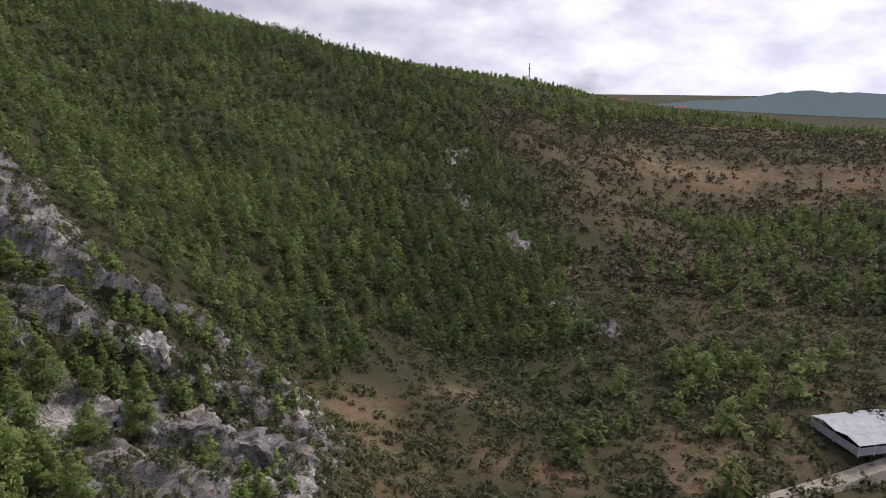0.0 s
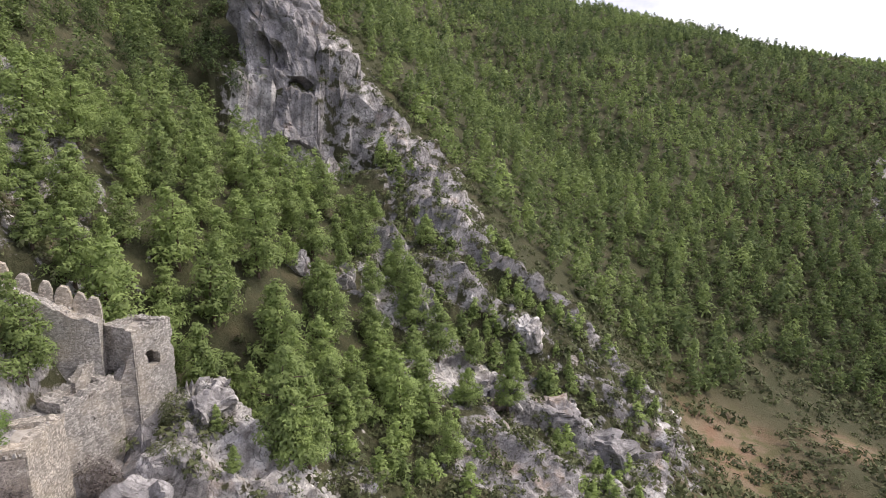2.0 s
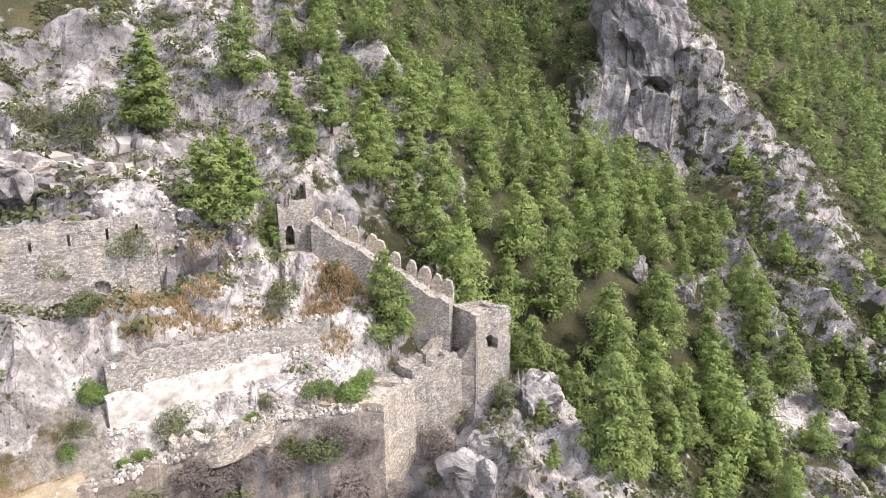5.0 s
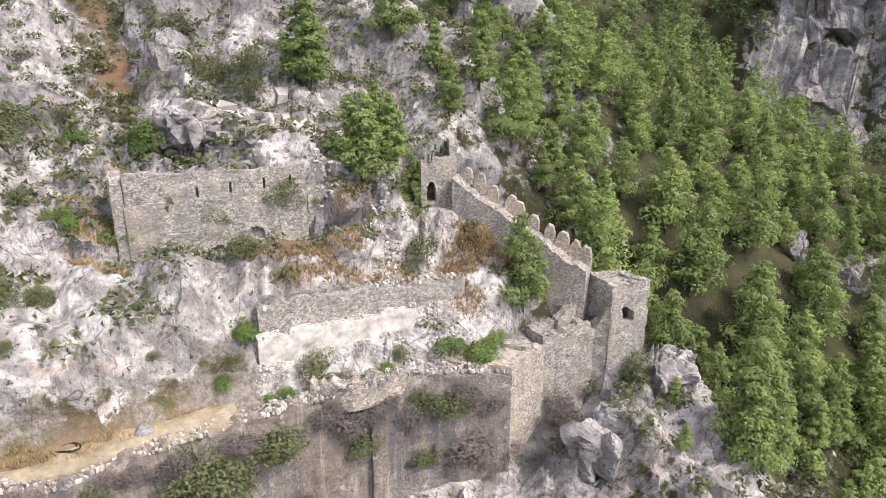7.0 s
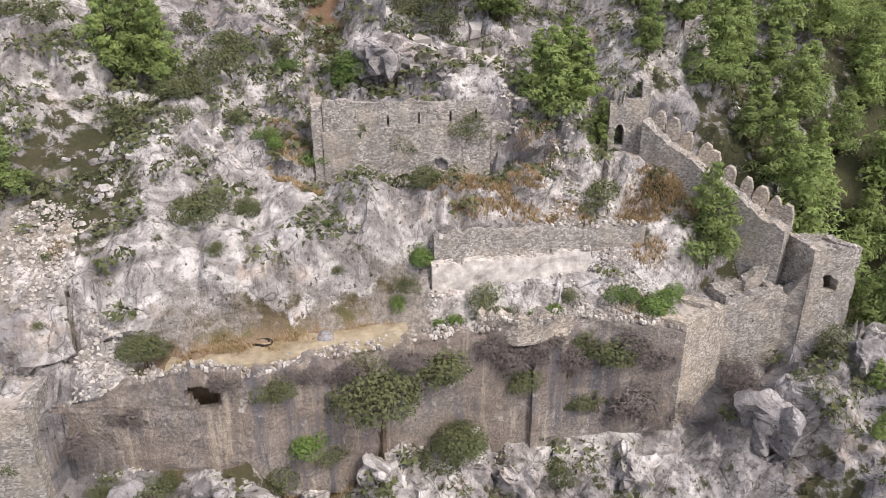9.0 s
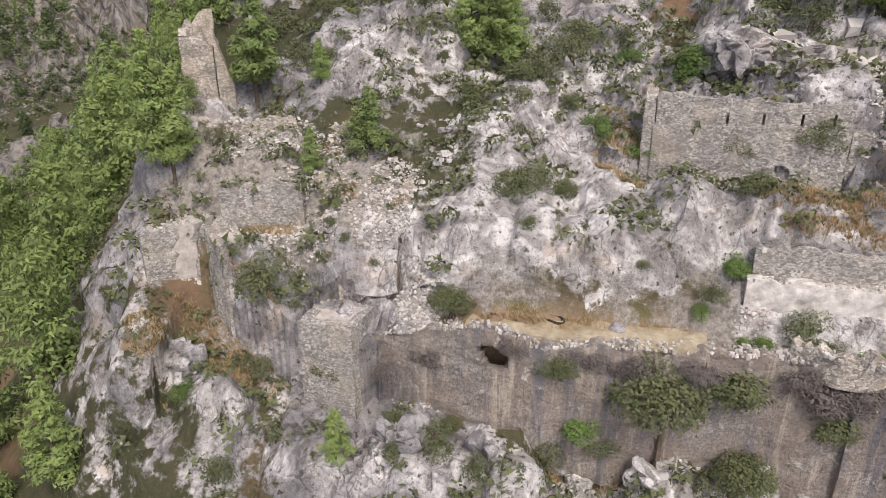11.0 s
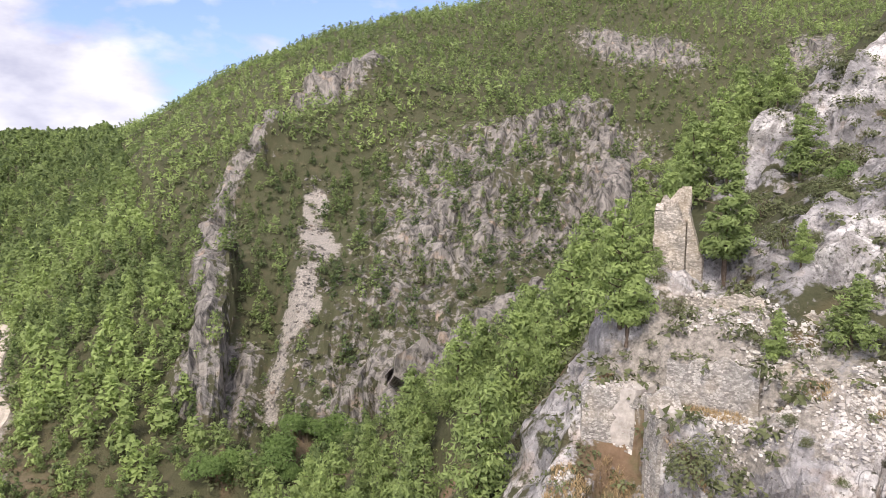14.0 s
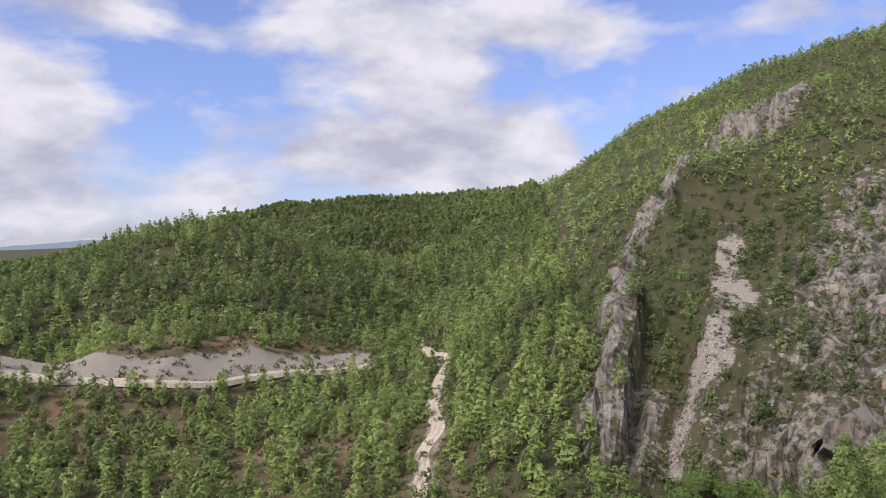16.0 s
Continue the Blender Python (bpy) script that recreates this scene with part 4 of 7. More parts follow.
# ---- the ruined castle ----
def masonry(path, thick, tops, feet, holes=(), step=0.45, ragged=0.25, closed=False, cap=True, seed=0):
    """A wall along a plan path (first side) with its thickness to the left of it, its top and foot
    lines, and openings (along, along, z, z) that go through it."""
    p = [Vector((a, b)) for a, b in path]
    if closed:
        p.append(p[0])
    seg = [(b - a).length for a, b in zip(p[:-1], p[1:])]
    acc = [0.0]
    for q in seg:
        acc.append(acc[-1] + q)
    tops = list(tops) + ([tops[0]] if closed else [])
    feet = list(feet) + ([feet[0]] if closed else [])
    cuts = set()
    for i, q in enumerate(seg):
        k = max(1, round(q / step))
        cuts |= {round(acc[i] + q * j / k, 3) for j in range(k + 1)}
    for h in holes:
        cuts = {c for c in cuts if min(abs(c - h[0]), abs(c - h[1])) > 0.12 or any(abs(c - a) < 0.01 for a in acc)} | {h[0], h[1]}
        if len(h) > 4:
            cuts |= {round(h[0] + (h[1] - h[0]) * j / 9, 3) for j in range(10)}
    cuts = sorted(cuts)

    def at(s):
        i = 0
        while i < len(seg) - 1 and s > acc[i + 1] + 1e-6:
            i += 1
        t = (s - acc[i]) / seg[i]
        d = (p[i + 1] - p[i]).normalized()
        n = Vector((-d.y, d.x))
        for j in (i - 1, i + 1):
            e = i if j < i else i + 1
            m = j % len(seg) if closed else j
            if abs(s - acc[e]) < 1e-4 and 0 <= m < len(seg):
                d2 = (p[m + 1] - p[m]).normalized()
                n2 = Vector((-d2.y, d2.x))
                n = (n + n2) / max(0.35, 1 + n.dot(n2))
                break
        top = tops[i] + (tops[i + 1] - tops[i]) * t
        foot = feet[i] + (feet[i + 1] - feet[i]) * t
        return p[i].lerp(p[i + 1], t), n, top, foot

    rnd = random.Random(seed + len(cuts))
    lo, hi = min(feet), max(tops)
    levels = sorted({round(lo + (hi - lo) * j / max(1, round((hi - lo) / step)), 3) for j in range(round((hi - lo) / step) + 1)} | {h[2] for h in holes} | {h[3] for h in holes} | {round(h[2] + (h[3] - h[2]) * j / 9, 3) for h in holes if len(h) > 4 for j in range(10)})
    bm = bmesh.new()
    out, inn = [], []
    wob = 0
    for c in cuts:
        q, n, top, foot = at(c)
        wob = wob * 0.5 + rnd.uniform(-ragged, ragged)
        top += wob
        a, b = [], []
        for z in levels:
            zz = min(max(z, foot), top)
            if z == levels[-1]:
                zz = top
            nz = noise.noise(Vector((q.x * 0.9, q.y * 0.9, zz * 0.9 + seed))) * 0.16 + noise.noise(Vector((q.x * 2.7, q.y * 2.7, zz * 2.7))) * 0.08
            o = q + n * nz
            i2 = q + n * (thick + noise.noise(Vector((q.x, q.y, zz + 31))) * 0.1)
            a.append(bm.verts.new((o.x, o.y, zz)))
            b.append(bm.verts.new((i2.x, i2.y, zz + rnd.uniform(-0.08, 0.08) * (z == levels[-1]))))
        out.append(a)
        inn.append(b)

    def face(*v):
        if len({x.co.to_tuple(3) for x in v}) > 2:
            try:
                bm.faces.new(v)
            except ValueError:
                pass

    nc = len(cuts)

    def gone(i, k):
        if not (0 <= i < nc - 1 and 0 <= k < len(levels) - 1):
            return False
        mid, zm = (cuts[i] + cuts[i + 1]) / 2, (levels[k] + levels[k + 1]) / 2
        for h in holes:
            u, v = 2 * (mid - h[0]) / (h[1] - h[0]) - 1, 2 * (zm - h[2]) / (h[3] - h[2]) - 1
            if abs(u) < 1 and abs(v) < 1 and (len(h) == 4 or (abs(u) ** 2.5 + abs(v + 0.35 * u) ** 2.5 < 0.95 + 0.5 * noise.noise(Vector((u * 2, v * 2, h[0])))) if len(h) == 4 or h[4] == "ragged" else v < 0.1 or u * u + ((v - 0.1) / 0.9) ** 2 < 1):
                return True
        return False

    for i in range(nc - 1):
        j = i + 1
        for k in range(len(levels) - 1):
            if gone(i, k):
                if not gone(i, k - 1):
                    face(out[i][k], out[j][k], inn[j][k], inn[i][k])
                if not gone(i, k + 1):
                    face(out[i][k + 1], out[j][k + 1], inn[j][k + 1], inn[i][k + 1])
                if not gone(i - 1, k):
                    face(out[i][k], out[i][k + 1], inn[i][k + 1], inn[i][k])
                if not gone(i + 1, k):
                    face(out[j][k], out[j][k + 1], inn[j][k + 1], inn[j][k])
                continue
            face(out[i][k], out[j][k], out[j][k + 1], out[i][k + 1])
            face(inn[j][k], inn[i][k], inn[i][k + 1], inn[j][k + 1])
        face(out[i][-1], out[j][-1], inn[j][-1], inn[i][-1])
        face(inn[i][0], inn[j][0], out[j][0], out[i][0])
    if not closed:
        for i in (0, nc - 1):
            for k in range(len(levels) - 1):
                face(out[i][k], out[i][k + 1], inn[i][k + 1], inn[i][k])
    bmesh.ops.remove_doubles(bm, verts=bm.verts, dist=0.004)
    bmesh.ops.recalc_face_normals(bm, faces=bm.faces)
    return bm


def platform(corners, z, drop, seed=0, step=0.5):
    """The worn earth and rubble top of a tower: an uneven slab within its walls."""
    c = [Vector(q) for q in corners]
    k = max(2, int(max((c[1] - c[0]).length, (c[3] - c[0]).length) / step))
    bm = bmesh.new()
    rows = []
    for i in range(k + 1):
        row = []
        for j in range(k + 1):
            u, v = i / k, j / k
            q = (c[0] * (1 - u) + c[1] * u) * (1 - v) + (c[3] * (1 - u) + c[2] * u) * v
            zz = z + noise.noise(Vector((q.x * 0.8, q.y * 0.8, seed))) * 0.22
            row.append(bm.verts.new((q.x, q.y, zz)))
        rows.append(row)
    low = [[bm.verts.new((v.co.x, v.co.y, z - drop)) for v in r] for r in (rows[0], rows[-1])]
    for i in range(k):
        for j in range(k):
            bm.faces.new((rows[i][j], rows[i + 1][j], rows[i + 1][j + 1], rows[i][j + 1]))
    bm.faces.new((low[0][0], low[0][-1], low[1][-1], low[1][0]))
    for a, b in ((rows[0], low[0]), (rows[-1], low[1])):
        bm.faces.new([*a, b[-1], b[0]])
    for e in (0, -1):
        bm.faces.new([*[r[e] for r in rows], low[1][e], low[0][e]])
    bmesh.ops.recalc_face_normals(bm, faces=bm.faces)
    return bm


def ruin(name, at, label, category="ruin", group="castle ruins"):
    e = new(name)
    e.matrix_world = pose(*at)
    return tagged(e, label, category, group)


def add(name, bm, material, thing, label=""):
    """A part of a ruin, given in the world's coordinates."""
    bmesh.ops.translate(bm, verts=bm.verts, vec=-Vector(thing.matrix_basis.translation))
    return part(name, bm, material, thing, label)


def tower(name, at, corners, top, foot, label, thick=0.8, holes=(), material=None, sink=0.35, feet=None, ragged=0.15, tops=None, seed=0):
    t = ruin(name, at, label, "tower")
    add("wall", masonry(corners, thick, tops or [top] * 4, feet or [foot] * 4, holes, closed=True, ragged=ragged, seed=seed), material or MASONRY, t)
    mid = sum((Vector(c) for c in corners), Vector((0, 0))) / 4
    inner = [mid + (Vector(c) - mid) * 0.86 for c in corners]
    add("platform", platform(inner, top - sink, 1.2, seed), GRAVEL_TOP, t, "worn earth and rubble top")
    ring = [*corners, corners[0]]
    stones_on(t, ring, [top - 0.05] * 5, thick + 0.2, 5, seed + 200, (0.12, 0.34))
    return t


def stones_on(thing, path, tops, thick, per_metre, seed, size=(0.12, 0.46), side=1):
    """Loose building stones that lie on top of a ruined wall."""
    g = random.Random(seed)
    p = [Vector(q) for q in path]
    o = Vector(thing.matrix_basis.translation)
    V, F_, k = [], [], 0
    for i in range(len(p) - 1):
        d = p[i + 1] - p[i]
        n = Vector((-d.y, d.x)).normalized() * side
        for j in range(int(d.length * per_metre)):
            t = g.random()
            q = p[i] + d * t + n * g.uniform(0.05, thick)
            s = size[0] + (size[1] - size[0]) * g.random() ** 2.2
            z = tops[i] + (tops[i + 1] - tops[i]) * t + s * 0.15
            a = g.uniform(0, 6.28)
            cx, cy = math.cos(a) * s / 2, math.sin(a) * s / 2
            w_ = g.uniform(0.6, 0.95)
            low = [(cx, cy), (-cy * w_, cx * w_), (-cx, -cy), (cy * w_, -cx * w_)]
            for h, m in ((-0.3, 1.0), (0.3, g.uniform(0.65, 0.9))):
                for u, v in low:
                    V.append((q.x + u * m + g.uniform(-0.08, 0.08) * s - o.x, q.y + v * m + g.uniform(-0.08, 0.08) * s - o.y, z + h * s + g.uniform(-0.1, 0.1) * s - o.z))
            F_ += [(k + 4, k + 5, k + 6, k + 7)] + [(k + e, k + (e + 1) % 4, k + 4 + (e + 1) % 4, k + 4 + e) for e in range(4)]
            k += 8
    return tagged(from_arrays("rubble", V, F_, RUBBLE, thing), kind="stuff")


GRAVEL_TOP = plain_material("worn_top", (0.33, 0.295, 0.26), (0.58, 0.53, 0.48), 1.7, bump=0.8)
GRASS_TOP = plain_material("straw_ground", (0.25, 0.205, 0.135), (0.50, 0.425, 0.30), 1.1, bump=0.8)

# corner tower over the pine gully; corners run anticlockwise seen from above
tower("corner_tower", (-50.2, 33.2, 34), [(-49.0, 35.4), (-52.4, 34.3), (-51.8, 31.0), (-48.5, 31.4)], 42.7, 34.0,
      "pale rubble-stone corner tower with a broken window", holes=((11.4, 12.8, 39.1, 40.5, "ragged"),), seed=3)
# curtain wall between the corner tower and the turret
t = ruin("curtain_wall", (-48.5, 30, 31), "weathered rubble curtain wall with a small loophole", "wall")
add("wall", masonry([(-48.5, 31.6), (-49.2, 30.4), (-48.6, 25.0)][::-1], 1.3, [38.2, 38.6, 41.6], [28, 28, 29], ((2.4, 2.85, 36.2, 36.8, "arch"),), seed=5), MASONRY, t)
stones_on(t, [(-48.6, 25.0), (-49.2, 30.4), (-48.5, 31.6)], [38.2, 38.6, 41.6], 1.2, 14, 3)
t = ruin("wall_turret", (-49, 27, 36), "low square turret behind the curtain wall", "tower")
add("wall", masonry([(-48.7, 25.2), (-49.3, 30.0), (-51.8, 29.2), (-50.8, 24.6)], 0.7, [38.9, 39.1, 39.3, 39.0], [35.5] * 4, closed=True, seed=7), MASONRY, t)
add("platform", platform([(-49.2, 25.6), (-49.7, 29.5), (-51.4, 28.9), (-50.5, 25.1)], 38.5, 1.5, 7), GRAVEL_TOP, t)
# the sharp near corner
tower("near_tower", (-47, 19, 28), [(-44.9, 20.7), (-47.6, 24.9), (-51.0, 20.0), (-48.5, 15.5)], 38.6, 28.2,
      "tall sharp-cornered bastion of pale dressed rubble", thick=0.9, seed=11, material=MASONRY_PALE)
# the long retaining wall
t = ruin("retaining_wall", (-44, 5, 28), "long stained retaining wall carrying a stony terrace", "wall")
RW = [(-45.0, 20.6), (-45.7, 15.5), (-45.7, 12.2), (-44.4, 4.5), (-43.1, -0.5), (-41.9, -4.2), (-40.4, -8.6), (-39.6, -10.6)]
add("wall", masonry(RW[::-1], 1.1, [38.2, 38.7, 38.5, 38.6, 38.5, 38.6, 38.4, 38.2][::-1], [26.5, 26, 26, 26, 26, 27, 28, 28][::-1], ragged=0.3, seed=13)
    , STREAKED, t)
stones_on(t, RW[::-1], [38.2, 38.7, 38.5, 38.6, 38.5, 38.6, 38.4, 38.2][::-1], 1.6, 26, 1)
add("buttress", masonry([(-44.75, 9.6), (-45.15, 12.1)], 0.9, [36.8, 37.6], [27.2, 27.2], seed=15), STREAKED, t)
# wall with the great hole
t = ruin("cistern_wall", (-38.5, -15, 31), "streaked vault wall with a gaping hole over a cistern", "wall")
add("wall", masonry([(-38.7, -22.2), (-38.8, -18.6), (-39.1, -13.2), (-39.7, -10.4)], 0.9, [37.0, 38.2, 39.6, 38.7], [28] * 4, ((8.3, 10.5, 36.3, 38.3, "ragged"),), ragged=0.2, seed=17), STREAKED, t)
stones_on(t, [(-38.7, -22.2), (-38.8, -18.6), (-39.1, -13.2), (-39.7, -10.4)], [37.0, 38.2, 39.6, 38.7], 1.1, 16, 2)
# square tower
tower("square_tower", (-38, -24.6, 30), [(-36.1, -22.2), (-41.2, -22.7), (-40.3, -27.0), (-35.8, -26.6)], 38.7, 30.3,
      "square rubble tower with a flat worn top", seed=19, sink=0.12)
# gatehouse ruins on the west ridge
t = ruin("vaulted_ruin", (-36.5, -38, 41), "collapsed vaulted chamber of rubble masonry", "ruin")
add("front_wall", masonry([(-33.9, -38.7), (-36.2, -37.2)], 0.7, [44.3, 44.1], [36.5, 36.5], seed=21), MASONRY, t)
add("back_wall", masonry([(-36.3, -37.3), (-37.6, -35.5)], 0.6, [43.4, 44.0], [36.5, 36.5], ((0.4, 1.7, 41.4, 42.9, "arch"),), seed=22), MASONRY, t)
add("platform", platform([(-34.3, -38.8), (-37.0, -36.4), (-40.0, -37.0), (-37.0, -40.6)], 44.1, 4.5, 23), GRAVEL_TOP, t)
stones_on(t, [(-34.3, -38.8), (-37.0, -36.4)], [44.15, 44.15], 3.0, 42, 24, (0.12, 0.34))
t = ruin("ruined_pillar_wall", (-36.8, -33.2, 36), "tall narrow remnant of a grey wall", "wall")
add("wall", masonry([(-37.4, -31.6), (-38.2, -33.6), (-36.2, -34.6), (-35.6, -32.6)], 0.6, [43.2, 44.8, 44.6, 43.4], [35.5] * 4, closed=True, ragged=0.35, seed=24), MASONRY, t)
add("platform", platform([(-36.0, -32.6), (-36.6, -34.0), (-38.0, -33.3), (-37.3, -32.0)], 44.0, 1.0, 23), GRAVEL_TOP, t)
t = ruin("back_wall", (-41, -33, 42), "roofless rubble wall of a ruined chamber", "wall")
add("wall", masonry([(-39.6, -36.0), (-43.0, -30.6)], 0.7, [46.4, 47.0], [41.5, 41.5], ragged=0.4, seed=26), MASONRY, t)
# the tall fragment on the ridge
t = ruin("tall_ruin", (-48.4, -44, 50), "tall jagged fragment of a watchtower on the ridge", "tower")
add("wall", masonry([(-47.3, -45.6), (-48.6, -43.2), (-50.0, -44.0), (-48.8, -46.4)], 0.7, [57.4, 56.2, 58.6, 57.6], [49.5] * 4, closed=True, ragged=0.8, seed=28), MASONRY_PALE, t)
add("broken_wall", masonry([(-48.7, -43.1), (-49.4, -41.9)], 0.8, [57.0, 53.0], [49.5, 49.5], ragged=0.4, seed=29), MASONRY_PALE, t)
# the loopholed hall
t = ruin("loopholed_hall", (-57, 0.5, 46), "long rubble hall with arrow loops and a string course", "building")
HALL = [(-56.4, -6.3), (-57.5, 7.4)]
add("wall", masonry(HALL, 1.0, [50.6, 51.1], [45.2, 45.2], ((9.1, 10.2, 47.0, 48.1, "ragged"),), ragged=0.05, seed=31), MASONRY, t)
add("parapet", masonry([(-56.6, -6.2), (-57.7, 7.35)], 0.6, [53.0, 52.7], [50.45, 50.95], ((5.1, 5.3, 50.9, 51.8), (7.6, 7.8, 51.0, 51.9), (10.2, 10.4, 51.1, 52.0), (12.3, 12.5, 51.2, 52.1)), ragged=0.12, seed=33), MASONRY, t)
add("end_wall", masonry([(-56.5, -6.3), (-59.5, -6.6)], 0.8, [52.5, 53.0], [45.4, 49], ragged=0.2, seed=35), MASONRY, t)
# terraces
t = ruin("terrace_wall", (-50, 10, 41), "double terrace of rubble wall over white cut rock", "wall")
add("upper_wall", masonry([(-49.2, 2.4), (-50.2, 11.0), (-51.6, 19.2)], 0.8, [44.2, 44.1, 43.9], [41.8, 41.9, 42.2], seed=37), MASONRY, t)
add("lower_wall", masonry([(-48.0, 2.2), (-49.2, 9.0), (-50.2, 14.6)], 1.0, [42.3, 42.3, 42.5], [40.0, 40.2, 40.6], seed=39, ragged=0.12), WHITE_ROCK, t)
stones_on(t, [(-49.2, 2.4), (-50.2, 11.0), (-51.6, 19.2)], [44.1, 44.1, 43.9], 1.6, 14, 4)
stones_on(t, [(-48.0, 2.2), (-49.2, 9.0), (-50.2, 14.6)], [42.3, 42.3, 42.5], 1.1, 14, 5)
# the curving wall that joins the corner tower to the turret
t = ruin("link_wall", (-50.6, 29.6, 36), "short curved rubble wall climbing to the corner tower", "wall")
LW = [(-50.3, 27.4), (-50.8, 29.4), (-52.0, 31.4)]
add("wall", masonry(LW, 0.9, [39.3, 40.7, 43.0], [35.5, 35.5, 36.5], ragged=0.2, seed=47), MASONRY, t)
stones_on(t, LW, [39.3, 40.7, 43.0], 0.9, 12, 48, (0.1, 0.32))
# battlements
t = ruin("battlement_wall", (-56, 27, 43), "stepped curtain wall with pointed merlons climbing the slope", "wall")
BW = [(-51.9, 31.2), (-54.2, 28.6), (-57.0, 25.0), (-59.6, 21.4)]
BT = [43.4, 45.2, 48.0, 50.6]
add("wall", masonry(BW, 2.1, BT, [36.5, 37.5, 40.5, 44.5], ragged=0.2, seed=41), MASONRY, t)
stones_on(t, BW, BT, 2.0, 12, 6, (0.1, 0.3))


def merlon(x, y, z, a, seed):
    """One upright stone merlon with a worn, pointed head."""
    r = random.Random(seed)
    wd, th, h = r.uniform(0.95, 1.2), 0.55, r.uniform(1.45, 1.85)
    bm = bmesh.new()
    prof = [(-wd / 2, 0), (wd / 2, 0), (wd / 2 * 0.96, h * 0.6), (wd * 0.3, h * 0.88), (wd * 0.05, h), (-wd * 0.32, h * 0.9), (-wd / 2 * 0.98, h * 0.55)]
    prof = [(u + r.uniform(-0.05, 0.05), v + r.uniform(-0.06, 0.06) * (v > 0)) for u, v in prof]
    f = [bm.verts.new((u, -th / 2 + r.uniform(-0.03, 0.03), v)) for u, v in prof]
    b = [bm.verts.new((u, th / 2 + r.uniform(-0.03, 0.03), v)) for u, v in prof]
    bm.faces.new(f)
    bm.faces.new(b[::-1])
    for i in range(len(f)):
        j = (i + 1) % len(f)
        bm.faces.new((f[j], f[i], b[i], b[j]))
    bmesh.ops.transform(bm, matrix=pose(x, y, z, 0, 0, a), verts=bm.verts)
    bmesh.ops.recalc_face_normals(bm, faces=bm.faces)
    return bm


for i, s in enumerate((0.05, 0.14, 0.25, 0.36, 0.47, 0.57, 0.62, 0.75, 0.84, 0.93)):
    u = s * 3
    k = min(2, int(u))
    a, b = Vector(BW[k]), Vector(BW[k + 1])
    q = a.lerp(b, u - k)
    d = (b - a).normalized()
    q = q + Vector((d.y, -d.x)) * -0.3
    add("merlon", merlon(q.x, q.y, BT[k] + (BT[k + 1] - BT[k]) * (u - k) - 0.15, math.degrees(math.atan2(d.y, d.x)), i), MASONRY_PALE, t)
# gate tower at the head of the battlements
t = ruin("gate_tower", (-59.6, 19.5, 48), "ruined gate tower with a small arched doorway", "tower")
add("wall", masonry([(-59.5, 17.8), (-59.1, 21.0)], 0.8, [52.4, 53.2], [47.6, 47.6], ((0.55, 1.35, 48.4, 50.2, "arch"),), ragged=0.45, seed=43), MASONRY, t)
add("side_wall", masonry([(-59.2, 21.1), (-61.5, 21.6)], 0.7, [53.8, 53.6], [47.6, 49], ragged=0.2, seed=45), MASONRY, t)


# low tumbled walls on the west terraces
for i, (path, tops, feet, lab) in enumerate((
        ([(-44.9, -39.4), (-47.4, -35.2), (-49.6, -29.8)], [50.2, 50.0, 49.8], [47.5, 47.2, 47.0], "low tumbled rubble wall along the upper terrace"),
        ([(-43.2, -30.4), (-45.4, -25.5), (-47.2, -20.5), (-48.8, -16.2)], [46.6, 46.6, 46.5, 46.5], [43.6, 43.8, 44, 44.3], "long curved rubble terrace wall"),
        ([(-39.9, -25.6), (-41.6, -22.8)], [40.2, 40.0], [37.4, 37.4], "stump of a rubble wall behind the tower"),
        ([(-46.6, 12.2), (-45.2, 8.6), (-46.6, 5.8)], [39.4, 39.5, 39.3], [37.5, 37.5, 37.5], "broken triangular wall end on the terrace"))):
    t = ruin("rubble_wall", (path[0][0], path[0][1], feet[0]), lab, "wall")
    add("wall", masonry(path, 0.9, tops, feet, ragged=0.45, seed=60 + i, step=0.4), MASONRY_PALE, t)
    stones_on(t, path, tops, 1.4, 16, 70 + i)

# a broken chamber beside the hall
t = ruin("hall_annexe", (-58.2, 8.6, 47), "stub of a broken chamber with a dark square opening", "ruin")
add("wall", masonry([(-57.9, 7.5), (-58.6, 10.2)], 0.9, [50.9, 50.2], [45.5, 45.5], ((0.7, 2.0, 48.7, 49.6, "ragged"),), ragged=0.3, seed=81), MASONRY, t)
add("roof_slab", platform([(-58.4, 7.6), (-59.1, 10.2), (-61.2, 9.8), (-60.6, 7.4)], 50.5, 0.5, 82), GRAVEL_TOP, t)
stones_on(t, [(-57.9, 7.5), (-58.6, 10.2)], [50.8, 50.2], 1.6, 12, 83)
# a lone stub of wall high on the rock
t = ruin("wall_stub", (-81, 28.8, 61.5), "small square stub of masonry on the upper rock", "ruin")
add("wall", masonry([(-80.4, 27.6), (-80.8, 29.8)], 1.1, [64.2, 63.6], [59.5, 59.5], ragged=0.3, seed=85), MASONRY, t)
